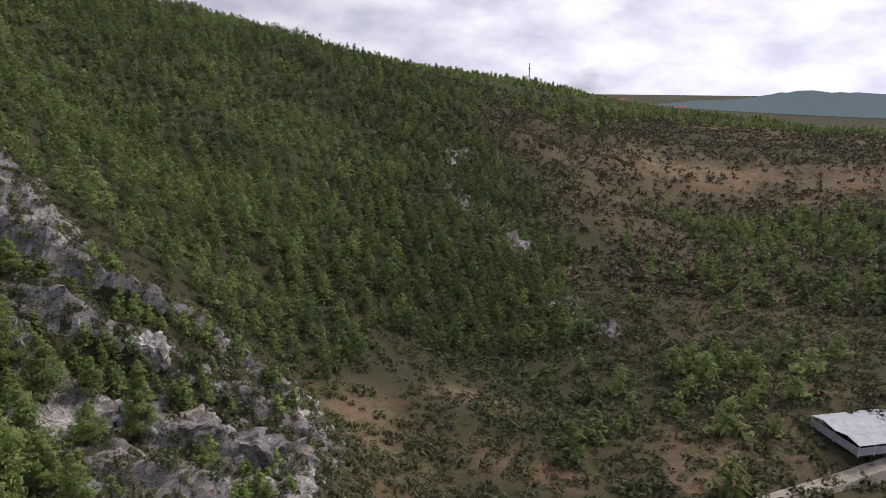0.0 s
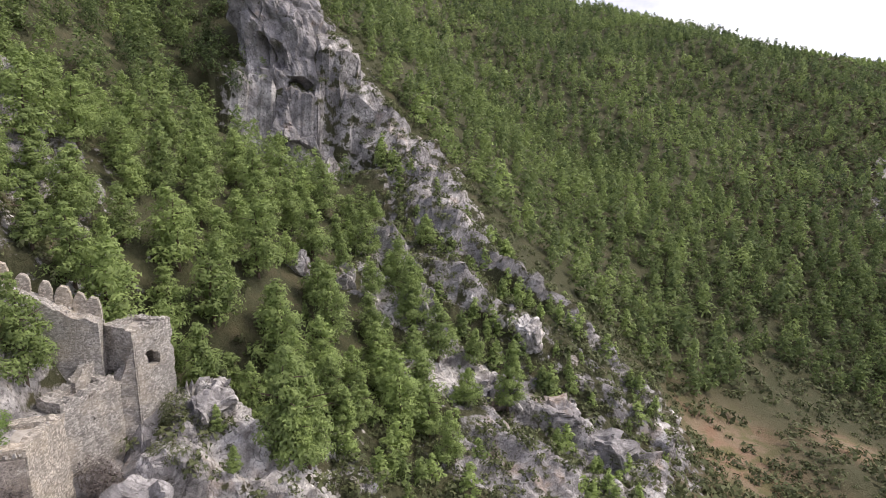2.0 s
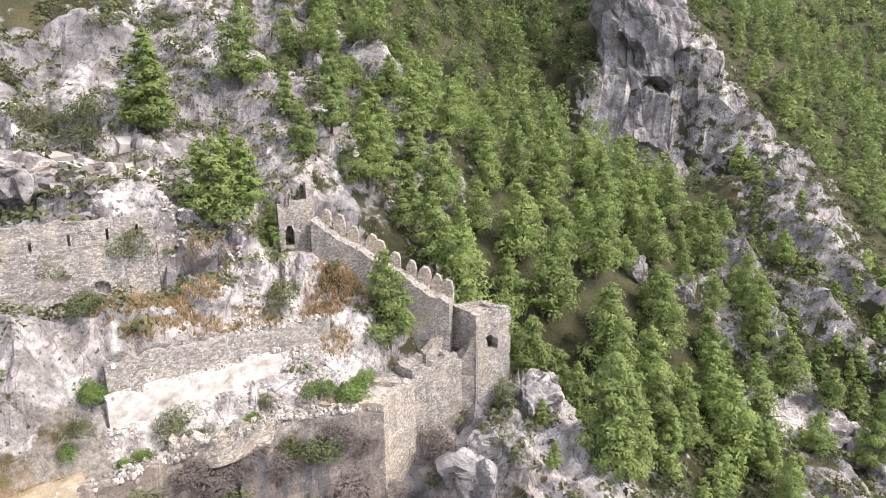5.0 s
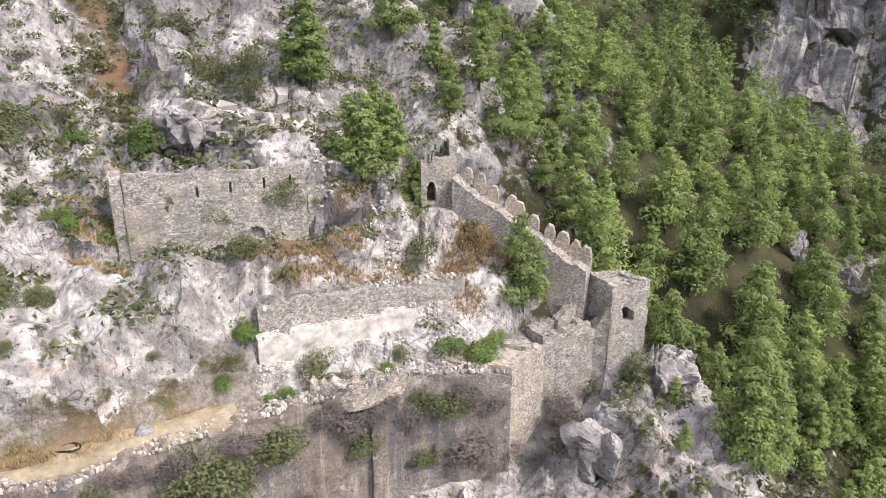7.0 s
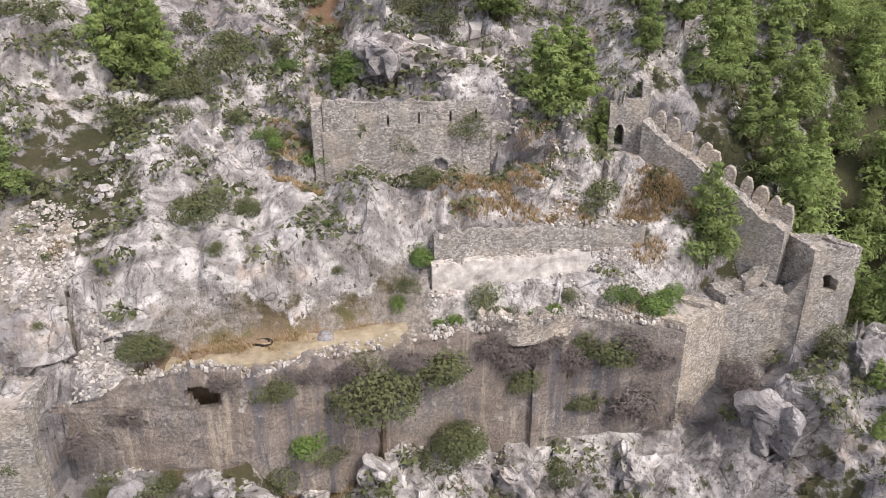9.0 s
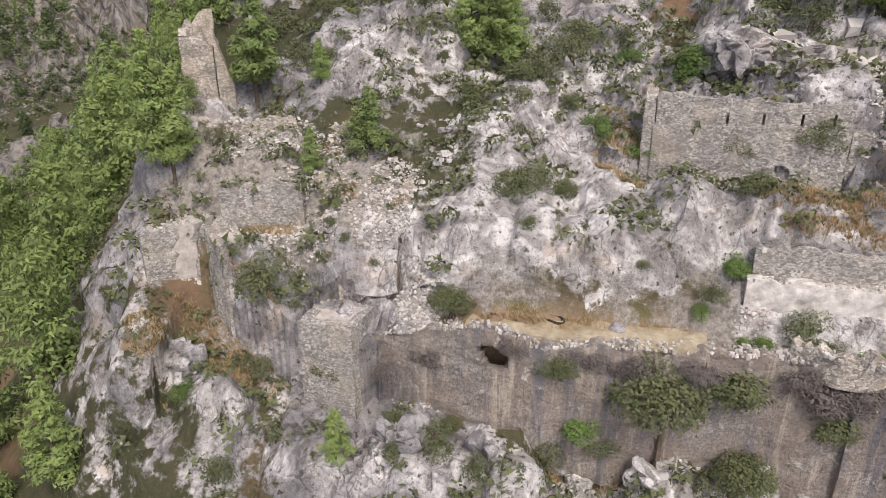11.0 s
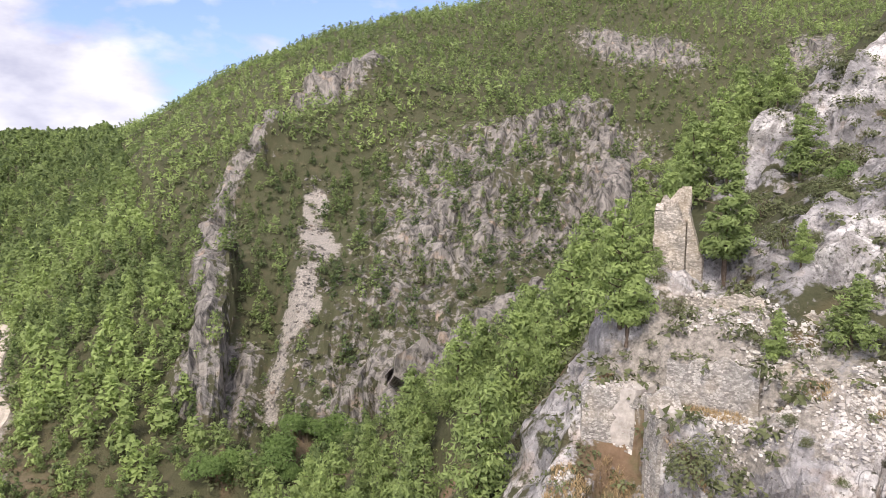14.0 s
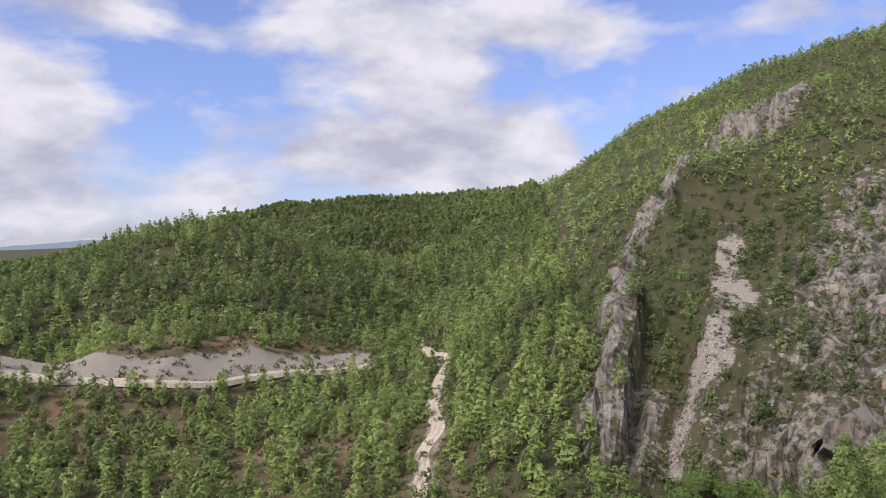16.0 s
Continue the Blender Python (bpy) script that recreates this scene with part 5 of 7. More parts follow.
# ---- trees ----
def tuft_tree(seed, height, spread, tufts, size, layers, slim=0.25):
    """Crown of a pine: soft, flattened puffs of needle sprays at the ends of whorled limbs. Returns triangles and tints
    that hold the crown's light and shade.
    """
    g = np.random.default_rng(seed)
    m = layers * 6
    f = (np.arange(m) + g.uniform(0, 1, m)) / m
    a = np.arange(m) * 2.4 + g.uniform(-0.5, 0.5, m)
    lean = g.normal(0, 0.05, 2) * height
    prof = np.clip(1 - f, 0, 1) ** 0.62 * np.clip(0.55 + f * 3.0, 0, 1) * spread * g.uniform(0.85, 1.15)
    u = g.choice((0.25, 0.6, 0.8, 0.95), m)
    reach = prof * u * g.uniform(0.8, 1.2, m)
    centre = np.stack([np.cos(a) * reach + lean[0] * f, np.sin(a) * reach + lean[1] * f, height * (0.17 + 0.80 * f) - 0.10 * reach + g.normal(0, 0.02, m) * height], 1)
    puff = (0.14 + 0.30 * (1 - f) ** 0.8) * spread * g.uniform(0.75, 1.25, m)
    w = puff ** 1.6
    k = np.repeat(np.arange(m), np.maximum(1, np.round(tufts * w / w.sum()).astype(int)))
    n = len(k)
    d = g.normal(0, 1, (n, 3)) + np.array([0, 0, 0.35])
    d /= np.linalg.norm(d, axis=1)[:, None]
    rad = g.uniform(0.15, 1.0, n) ** 0.45
    c = centre[k] + d * (puff[k] * rad)[:, None] * np.array([1, 1, 0.62])
    out = np.stack([np.cos(a[k]), np.sin(a[k]), np.full(n, 0.2)], 1)
    nrm = 0.75 * d + 0.25 * out + np.array([0, 0, 0.45]) + g.normal(0, 0.33, (n, 3))
    nrm /= np.linalg.norm(nrm, axis=1)[:, None]
    e = d * 0.5 + out * 0.5 + np.array([0, 0, 0.35]) + g.normal(0, 0.5, (n, 3))
    e -= nrm * (e * nrm).sum(1)[:, None]
    e /= np.linalg.norm(e, axis=1)[:, None] + 1e-9
    side = np.cross(e, nrm)
    q = (size * g.uniform(0.65, 1.35, n))[:, None]
    V = np.stack([c - side * q * slim - e * q * 0.4, c + e * q * 0.6, c + side * q * slim - e * q * 0.4], 1).reshape(-1, 3)
    # painted shading: puff tops and outsides lighter, insides and undersides darker
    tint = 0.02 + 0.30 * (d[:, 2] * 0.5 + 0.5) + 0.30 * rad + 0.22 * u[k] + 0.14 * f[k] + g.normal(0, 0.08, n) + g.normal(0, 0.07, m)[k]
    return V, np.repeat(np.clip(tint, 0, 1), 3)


def trunk_mesh(height, radius, seed, limbs=5):
    g = random.Random(seed)
    bm = bmesh.new()

    def tube(a, b, r0, r1, n=6):
        d = (b - a).normalized()
        s = d.orthogonal().normalized()
        q = d.cross(s)
        A = [bm.verts.new(a + (s * math.cos(i * math.tau / n) + q * math.sin(i * math.tau / n)) * r0) for i in range(n)]
        B = [bm.verts.new(b + (s * math.cos(i * math.tau / n) + q * math.sin(i * math.tau / n)) * r1) for i in range(n)]
        for i in range(n):
            bm.faces.new((A[i], A[(i + 1) % n], B[(i + 1) % n], B[i]))
        bm.faces.new(B)

    p = Vector((0, 0, -0.09 * height))
    for i in range(4):
        nx = Vector((g.uniform(-0.02, 0.02) * height, g.uniform(-0.02, 0.02) * height, height * 0.85 * (i + 1) / 4))
        tube(p, nx, radius * (1 - i * 0.22), radius * (0.8 - i * 0.22))
        p = nx
    for i in range(limbs):
        z = height * g.uniform(0.3, 0.75)
        a = g.uniform(0, math.tau)
        L = height * g.uniform(0.15, 0.28)
        tube(Vector((0, 0, z)), Vector((math.cos(a) * L, math.sin(a) * L, z + L * 0.25)), radius * 0.35, radius * 0.1, 4)
    return bm


def pine_kind(seed, height, spread, tufts, size):
    thing = tagged(new("pine_tree"), "green Calabrian pine with an open tufted crown", "tree", "hillside pines")
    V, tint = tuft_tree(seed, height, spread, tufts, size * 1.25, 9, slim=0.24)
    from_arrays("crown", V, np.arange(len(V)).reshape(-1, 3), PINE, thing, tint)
    part("trunk", trunk_mesh(height, 0.024 * height, seed), BARK, thing)
    return thing


def scatter(n, seed, box, keep):
    """Random places on the land for which keep(x, y) > a random number."""
    g = np.random.default_rng(seed)
    x, y = g.uniform(box[0], box[1], n), g.uniform(box[2], box[3], n)
    k = keep(x, y) > g.uniform(0, 1, n)
    return x[k], y[k]


def thin(x, y, gap):
    """Drops places that stand closer than the gap."""
    cells, out = {}, []
    for i in range(len(x)):
        c = (int(x[i] // gap), int(y[i] // gap))
        ok = True
        for dx in (-1, 0, 1):
            for dy in (-1, 0, 1):
                for j in cells.get((c[0] + dx, c[1] + dy), ()):
                    if (x[i] - x[j]) ** 2 + (y[i] - y[j]) ** 2 < gap * gap:
                        ok = False
        if ok:
            cells.setdefault(c, []).append(i)
            out.append(i)
    return np.array(out, int)


def polar(x, y):
    return np.hypot(x, y), np.degrees(np.arctan2(-x, y)) % 360


def gully_wood(x, y):
    r, a = polar(x, y)
    k = near_line(x, y, [(-56, 42), (-72, 58), (-96, 70), (-125, 84), (-160, 98)], 15)
    k = np.maximum(k, near_line(x, y, [(-64, 40), (-82, 38), (-95, 45)], 11))
    k = np.maximum(k, near_line(x, y, [(-55, 35), (-61, 30), (-66, 28), (-72, 32)], 5))
    k = np.maximum(k, near_line(x, y, [(-54, 38), (-48, 44), (-45, 54), (-54, 66)], 9) * 0.3)
    k *= 1 - near_line(x, y, CRAG_LINE, 8)
    k *= 1 - near_line(x, y, [(-92, 86), (-86, 92), (-78, 97)], 8)
    k *= 1 - 0.8 * near_line(x, y, [(-49, 37.5), (-40, 36), (-39, 46)], 5) - 0.7 * near_line(x, y, [(-44.5, 67.7), (-42.4, 72.3), (-36, 78)], 5)
    # clear of the castle
    k *= np.clip(((x + 52) * -0.78 + (y - 31) * 0.62 - 1.0) / 2.0, 0, 1)
    return np.clip(k * 1.5, 0, 1)


# pines that stand close to the castle, one by one
_kinds = [pine_kind(11 + i, h, s, 3000, z * 0.6) for i, (h, s, z) in enumerate(((6.0, 2.2, 0.42), (7.2, 2.5, 0.46), (5.0, 2.0, 0.38), (8.0, 2.8, 0.48)))]
for q in _kinds:
    q.location = (0, 0, -300)
gx_, gy_ = scatter(9000, 5, (-160, -38, 30, 110), gully_wood)
gi = thin(gx_, gy_, 3.9)
gx_, gy_ = gx_[gi], gy_[gi]
order = np.argsort(np.hypot(gx_, gy_))
NEAR = order[:95]
gz_ = [settle(a, b) for a, b in zip(gx_, gy_)]
_r = random.Random(3)
for i in NEAR:
    s = _r.uniform(0.85, 1.35)
    copy_thing(_kinds[_r.randrange(4)], Matrix.Translation((gx_[i], gy_[i], gz_[i] - 0.3)) @ Matrix.Rotation(_r.uniform(0, 6.28), 4, "Z") @ Matrix.Scale(s, 4))


def wood(name, xs, ys, label, tufts, size, seed, height=(5.5, 8.5), material=PINE, spread=0.29, variants=8, layers=5, tone=0.0):
    """A wood of many trees in one object."""
    g = np.random.default_rng(seed)
    base = [tuft_tree(seed * 31 + i, 1.0, spread, tufts, size, layers) for i in range(variants)]
    z = base_height(xs, ys)
    # broad noise in the tints stands in for lit folds and shaded hollows
    shade = fbm(xs, ys, xs * 0, 70, 2) * 0.45 + fbm(xs, ys, xs * 0, 19, 2) * 0.25
    Vs, Ts = [], []
    for i in range(len(xs)):
        V, T = base[g.integers(variants)]
        h = height[0] + (height[1] - height[0]) * g.uniform(0, 1) ** 1.6
        a = g.uniform(0, 6.283)
        c, s = math.cos(a), math.sin(a)
        W = np.empty_like(V)
        k = h * g.uniform(0.85, 1.2)
        W[:, 0] = (V[:, 0] * c - V[:, 1] * s) * k + xs[i]
        W[:, 1] = (V[:, 0] * s + V[:, 1] * c) * k + ys[i]
        W[:, 2] = V[:, 2] * h + z[i] - 0.14 * h
        Vs.append(W)
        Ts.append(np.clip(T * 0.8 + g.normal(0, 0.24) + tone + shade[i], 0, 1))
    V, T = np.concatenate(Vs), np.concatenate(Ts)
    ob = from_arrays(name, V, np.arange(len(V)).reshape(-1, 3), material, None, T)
    return tagged(ob, label, "wood", kind="stuff")


rest = order[95:]
wood("gully_pines", gx_[rest], gy_[rest], "dense green pines filling the steep gully", 520, 0.075, 1, (6.0, 9.5), layers=8, spread=0.36)


def bowl_wood(x, y):
    r, a = polar(x, y)
    a = np.where(a > 300, a - 360, a)
    v = fbm(x, y, x * 0, 25, 2)
    k = ((a > -18) & (a < 46) & (r > 118)).astype(float)
    k *= np.clip((near_line(x, y, CRAG_LINE, 9) < 0.4) * 1.0, 0, 1)
    right = np.clip((a + 3 + np.clip(380 - r, 0, 230) * 0.052) / 5 + 0.35 * v, 0, 1)
    k *= np.where(r > 140, right, 1) * np.where(r < 135, np.clip((a - 3) / 6, 0, 1), 1)
    k *= (base_height(x, y) > np.where(r > 148, -0.5, 8))
    return np.clip(k * (0.9 + 0.5 * v), 0, 1)


x_, y_ = scatter(40000, 7, (-260, 110, 100, 460), bowl_wood)
i_ = thin(x_, y_, 3.5)
x_, y_ = x_[i_], y_[i_]
m_ = np.hypot(x_, y_) < 230
wood("bowl_pines", x_[m_], y_[m_], "dense dark-green pine wood on the slope", 210, 0.12, 2, (5.5, 9.0), layers=6, spread=0.33, tone=-0.32)
wood("ridge_pines", x_[~m_], y_[~m_], "dense pine wood running up to the ridge", 70, 0.19, 3, (5.0, 8.0), tone=-0.3, spread=0.36)


def opposite_wood(x, y):
    r, a = polar(x, y)
    v = fbm(x, y, x * 0, 28, 3)
    rock, bare, stony = cover(x, y)
    k = np.where(r > 220, np.clip((a - 104) / 8, 0, 1), np.clip((a - 128) / 8, 0, 1)) * (r > 118) * (a < 192)
    k *= np.clip(1.25 - rock * 1.3, 0.12, 1) * np.clip(1 - stony * 1.8, 0, 1)
    k *= (base_height(x, y) > 1.3)
    return np.clip(k * (0.85 + 0.7 * v), 0, 1)


x_, y_ = scatter(150000, 9, (-640, 60, -560, -90), opposite_wood)
i_ = thin(x_, y_, 3.5)
x_, y_ = x_[i_], y_[i_]
m_ = np.hypot(x_, y_) < 240
wood("gorge_pines", x_[m_], y_[m_], "mixed pines and scrub on the far gorge side", 190, 0.12, 4, (2.6, 8.0), tone=-0.22, spread=0.36)
wood("mountain_pines", x_[~m_], y_[~m_], "pine wood over the mountain to its skyline", 26, 0.27, 6, (3.0, 7.5), tone=-0.18, layers=3, spread=0.4)


def near_gorge(x, y):
    k = near_line(x, y, [(-60, -82), (-48, -72), (-38, -68), (-26, -58), (-22, -70)], 13)
    k = np.maximum(k, near_line(x, y, [(-40, -100), (-60, -105)], 16))
    k *= np.clip((-y - 50 + (x + 40) * 0.2) / 5, 0, 1)
    return np.clip(k * 1.4, 0, 1) * (base_height(x, y) > 2.5)


x_, y_ = scatter(4500, 12, (-95, 0, -120, -45), near_gorge)
i_ = thin(x_, y_, 6.0)
x_, y_ = x_[i_], y_[i_]
z_ = [settle(a, b) for a, b in zip(x_, y_)]
o_ = np.argsort(np.hypot(x_, y_))
for i in o_[:55]:
    s = _r.uniform(1.0, 1.75)
    copy_thing(_kinds[_r.randrange(4)], Matrix.Translation((x_[i], y_[i], z_[i] - 0.3)) @ Matrix.Rotation(_r.uniform(0, 6.28), 4, "Z") @ Matrix.Diagonal((s * 0.95, s * 0.95, s * 1.12, 1)))
wood("river_pines", x_[o_[55:]], y_[o_[55:]], "pines on the slope above the river", 700, 0.06, 13, (7, 12), tone=-0.12)


def downstream(x, y):
    r, a = polar(x, y)
    v = fbm(x, y, x * 0, 35, 2)
    rock, bare, stony = cover(x, y)
    k = (a > 168) * (a < 224) * (r > 130) * np.clip(1 - stony * 2, 0, 1)
    k *= 1 - near_line(x, y, TRACK_LINE, 6)
    flat = base_height(x, y) < 8
    k = np.where(flat, k * 0.55, k) * (1 - 0.97 * near_line(x, y, [(58, -252), (90, -214), (122, -192), (150, -186)], 12))
    return np.clip(k * (0.85 + 0.5 * v), 0, 1)


x_, y_ = scatter(42000, 14, (-20, 420, -700, -110), downstream)
i_ = thin(x_, y_, 4.2)
x_, y_ = x_[i_], y_[i_]
r_ = np.hypot(x_, y_)
wood("valley_pines", x_[r_ < 260], y_[r_ < 260], "scattered pines on the valley floor beside the track", 220, 0.12, 15, (6.0, 12), spread=0.3, tone=-0.1)
m_ = (r_ >= 260) & (r_ < 440)
wood("hill_pines", x_[m_], y_[m_], "bright pine wood on the low hill behind the road", 64, 0.21, 16, (6, 11), tone=-0.08, spread=0.36)
# the cloud shadow over this ridge is put into a darker tree tint
m_ = r_ >= 440
wood("dark_hill_pines", x_[m_], y_[m_], "pine wood on the ridge beyond, tinted dark for cloud shade", 14, 0.46, 17, (5, 8), tone=-0.6)

for q in _kinds:
    for o in (*q.children_recursive, q):
        bpy.data.objects.remove(o)

# ---- shrubs, grass and loose stone ----
def dome(seed, tufts, size, flat=0.95, slim=0.4):
    """A rounded bush of unit width, made of small leafy sprays with gaps."""
    g = np.random.default_rng(seed)
    V, T = [], []
    lobes = g.normal(0, 0.2, (5, 3)) * np.array([1, 1, 0.5])
    for i in range(tufts):
        d = g.normal(0, 1, 3)
        d[2] = abs(d[2]) * 0.9 - 0.1
        d /= np.linalg.norm(d)
        r = g.uniform(0.5, 1.0) ** 0.5 * 0.36
        c = lobes[i % 5] + d * r
        c[2] = max(0.02, c[2] * flat + 0.16)
        n = d + np.array([0, 0, 0.5]) + g.normal(0, 0.45, 3)
        n /= np.linalg.norm(n)
        e = g.normal(0, 1, 3) + d * 0.6
        e -= n * (e @ n)
        e /= np.linalg.norm(e) + 1e-9
        s = np.cross(e, n)
        k = size * g.uniform(0.7, 1.3)
        V += [c - s * k * slim, c + e * k, c + s * k * slim]
        # sprays facing up are painted lighter, as if lit from above
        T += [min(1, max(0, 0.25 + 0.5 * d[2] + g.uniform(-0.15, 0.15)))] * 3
    return np.array(V), np.array(T)


def thicket(name, xs, ys, label, tufts, size, seed, width=(0.6, 1.8), material=SHRUB, tone=0.0, exact=False, flat=0.95):
    """Many bushes in one object."""
    g = np.random.default_rng(seed)
    base = [dome(seed * 17 + i, tufts, size, flat) for i in range(6)]
    zs = np.array([settle(a, b) for a, b in zip(xs, ys)]) if exact else base_height(xs, ys)
    Vs, Ts = [], []
    for i in range(len(xs)):
        V, T = base[g.integers(6)]
        k = g.uniform(*width)
        a = g.uniform(0, 6.283)
        c, s = math.cos(a), math.sin(a)
        W = np.empty_like(V)
        W[:, 0], W[:, 1] = (V[:, 0] * c - V[:, 1] * s) * k + xs[i], (V[:, 0] * s + V[:, 1] * c) * k + ys[i]
        W[:, 2] = V[:, 2] * k * g.uniform(0.8, 1.25) + zs[i] - 0.1 * k
        Vs.append(W)
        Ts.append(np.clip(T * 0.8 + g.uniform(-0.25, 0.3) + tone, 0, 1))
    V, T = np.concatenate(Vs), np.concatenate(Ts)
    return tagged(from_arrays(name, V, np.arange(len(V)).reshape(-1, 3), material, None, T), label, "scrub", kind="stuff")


LONE_PINES = [(-67.5, 9.5, 9.1), (-60.7, 11.8, 6.6), (-61.2, 14.5, 6.7), (-60.8, 17.3, 5.2), (-52.0, 24.7, 8.5), (-62.6, -22.9, 8.2), (-62.3, -20.3, 8.1), (-73.2, -26.0, 7.5), (-50.7, -40.6, 10.4), (-52.0, -34.3, 4.2), (-48.0, -27.4, 6.3), (-45.0, -31.0, 4.0), (-62.1, -24.2, 8.9), (-64.4, -22.5, 8.5), (-39.4, -41.0, 9.6), (-44.1, -46.2, 6.0), (-68.9, 8.9, 11.3), (-74.6, 19.3, 9.4), (-59.2, 12.6, 9.1), (-59.4, 15.5, 7.6), (-39.5, -40.3, 7.3), (-46.3, -44.4, 4.3), (-39.4, 41.4, 9.8), (-41.9, 51.5, 6.1), (-46.5, 44.4, 5.2), (-43.9, 35.4, 3.1), (-38.7, 39.0, 8.0), (-39.8, 33.2, 3.0)]
LONE_PINES += [(-32.0, -21.3, 3.8), (-44.5, 4.1, 3.2), (-25.1, -40.8, 8.9), (-39.2, 38.8, 10.1), (-41.9, 50.6, 5.5), (-36.0, 74.6, 9.2), (-37.9, 58.9, 7.3), (-34.3, 57.6, 5.8), (-28.4, 73.4, 4.5), (-41.7, 49.0, 6.0), (-48.3, 65.7, 4.4), (-49.7, 72.6, 7.0), (-71.1, -48.4, 9.2), (-70.9, -59.5, 9.2), (-80.6, -61.7, 6.7), (-230.9, -212.5, 18.1), (-76.5, -27.9, 6.7), (-69.1, -56.4, 7.9), (-208.2, -188.8, 20.7), (-75.9, -55.4, 7.6), (-64.3, 22.1, 6.1), (-65.7, 25.5, 7.4), (-63.2, 28.1, 8.5), (-59.9, 30.4, 7.7), (-57.2, 32.2, 8.2), (-72.1, 33.1, 8.3), (-73.6, 29.0, 7.0), (-69.3, 22.5, 5.3)]
LONE_PINES += [(-61.5, 38.1, 8.5), (-67.8, 35.3, 8.1)]
DARK_SHRUBS = [(-68.2, 3.9, 3.9), (-76.3, -1.6, 3.1), (-57.9, 5.4, 3.3), (-57.9, 0.5, 2.9), (-49.4, -14.7, 3.5), (-51.1, -11.6, 2.2), (-62.9, -15.1, 4.2), (-56.6, -17.5, 2.5), (-56.5, -21.2, 2.5), (-53.8, 1.8, 2.3), (-54.8, 16.1, 3.9), (-48.0, 6.0, 3.0), (-41.1, -8.5, 2.6), (-43.2, 11.3, 2.3), (-47.9, 0.1, 2.1), (-50.4, -3.8, 1.1), (-46.9, -8.9, 0.8), (-45.1, -12.7, 1.2), (-46.8, 33.4, 3.4), (-44.7, 35.4, 2.6), (-43.3, 30.5, 3.1), (-49.0, 12.8, 1.8), (-47.5, 7.6, 1.7), (-43.6, 16.9, 1.9), (-44.1, -39.4, 2.4), (-44.1, -41.8, 2.1), (-36.2, -30.1, 4.4), (-49.6, -14.6, 3.8)]
DARK_SHRUBS += [(-51.1, -12.1, 2.0), (-58.9, -18.7, 2.7), (-58.1, -22.5, 2.4), (-58.3, -13.4, 2.0), (-58.5, 5.6, 3.5), (-54.0, 2.1, 3.2), (-30.6, -33.5, 2.4), (-35.2, -30.1, 2.3), (-33.1, -34.5, 2.1), (-33.6, -27.1, 2.2), (-37.3, -19.6, 1.9), (-38.1, -15.8, 1.8), (-35.3, -15.4, 2.9), (-40.6, -9.5, 3.7), (-41.9, -5.3, 2.7), (-41.2, -23.3, 0.9), (-41.5, -27.1, 1.3), (-41.4, -25.8, 1.1), (-67.8, -11.4, 2.6), (-45.6, -12.6, 1.0), (-50.2, -4.8, 1.1), (-46.9, -4.7, 1.1), (-35.2, -12.4, 2.0), (-33.5, -17.6, 1.9), (-28.6, -28.8, 2.6), (-45.4, -32.9, 1.9), (-80.8, 7.6, 3.0), (-95.5, 16.2, 2.8)]
DARK_SHRUBS += [(-97.2, 1.5, 2.4), (-69.3, 4.1, 4.0), (-71.1, -0.5, 2.6), (-92.1, 28.5, 3.5), (-83.5, 38.3, 3.7), (-80.3, 39.0, 5.1), (-94.9, 50.9, 3.5), (-99.4, 42.1, 2.6), (-57.8, -22.4, 3.1), (-58.6, -18.2, 3.1), (-66.9, -15.8, 2.8), (-65.3, -41.9, 3.8), (-73.4, -45.5, 5.0), (-55.6, -35.6, 2.2), (-84.4, -52.5, 4.9), (-60.8, -28.6, 2.8), (-74.5, -38.6, 2.8), (-54.1, -37.6, 3.3), (-65.5, -34.2, 3.1), (-65.0, -48.2, 4.0), (-66.4, -41.6, 3.9), (-60.8, -16.9, 3.6), (-65.6, -14.8, 3.8), (-54.3, -16.4, 2.8), (-69.0, -19.5, 3.5), (-87.3, 28.1, 5.2), (-74.3, 27.3, 3.8), (-71.3, 1.0, 2.9)]
DARK_SHRUBS += [(-76.5, 20.2, 3.8)]
FRESH_SHRUBS = [(-65.7, -10.3, 2.3), (-64.7, -5.9, 3.2), (-64.9, -3.9, 2.1), (-57.1, -7.1, 2.0), (-56.0, -10.5, 1.7), (-49.0, 1.0, 2.1), (-54.9, 31.5, 3.3), (-48.3, 18.7, 3.2), (-48.5, 16.9, 2.3), (-48.8, 20.8, 2.4), (-44.6, 4.0, 3.2), (-56.1, -10.8, 1.7), (-56.7, -7.2, 2.2), (-65.5, -4.5, 3.8), (-65.9, -5.5, 2.7), (-49.1, 0.9, 1.9), (-30.8, -33.6, 1.8), (-41.4, -7.2, 2.7), (-49.2, -5.4, 0.9), (-47.3, -0.4, 1.5), (-47.4, 35.9, 2.1), (-68.3, -41.2, 2.6), (-46.8, 4.2, 1.6), (-47.2, 6.2, 1.4), (-47.6, 10.6, 1.6), (-48.2, 12.0, 1.4), (-46.2, 2.6, 1.2), (-47.0, 9.0, 1.0)]
ROUND_TREES = [(-43.0, -1.8, 7.0), (-41.4, -16.9, 3.4), (-42.9, 3.6, 4.6)]
DRY_BUSHES = [(-46.3, 26.7, 4.0), (-58.8, 0.5, 2.9)]
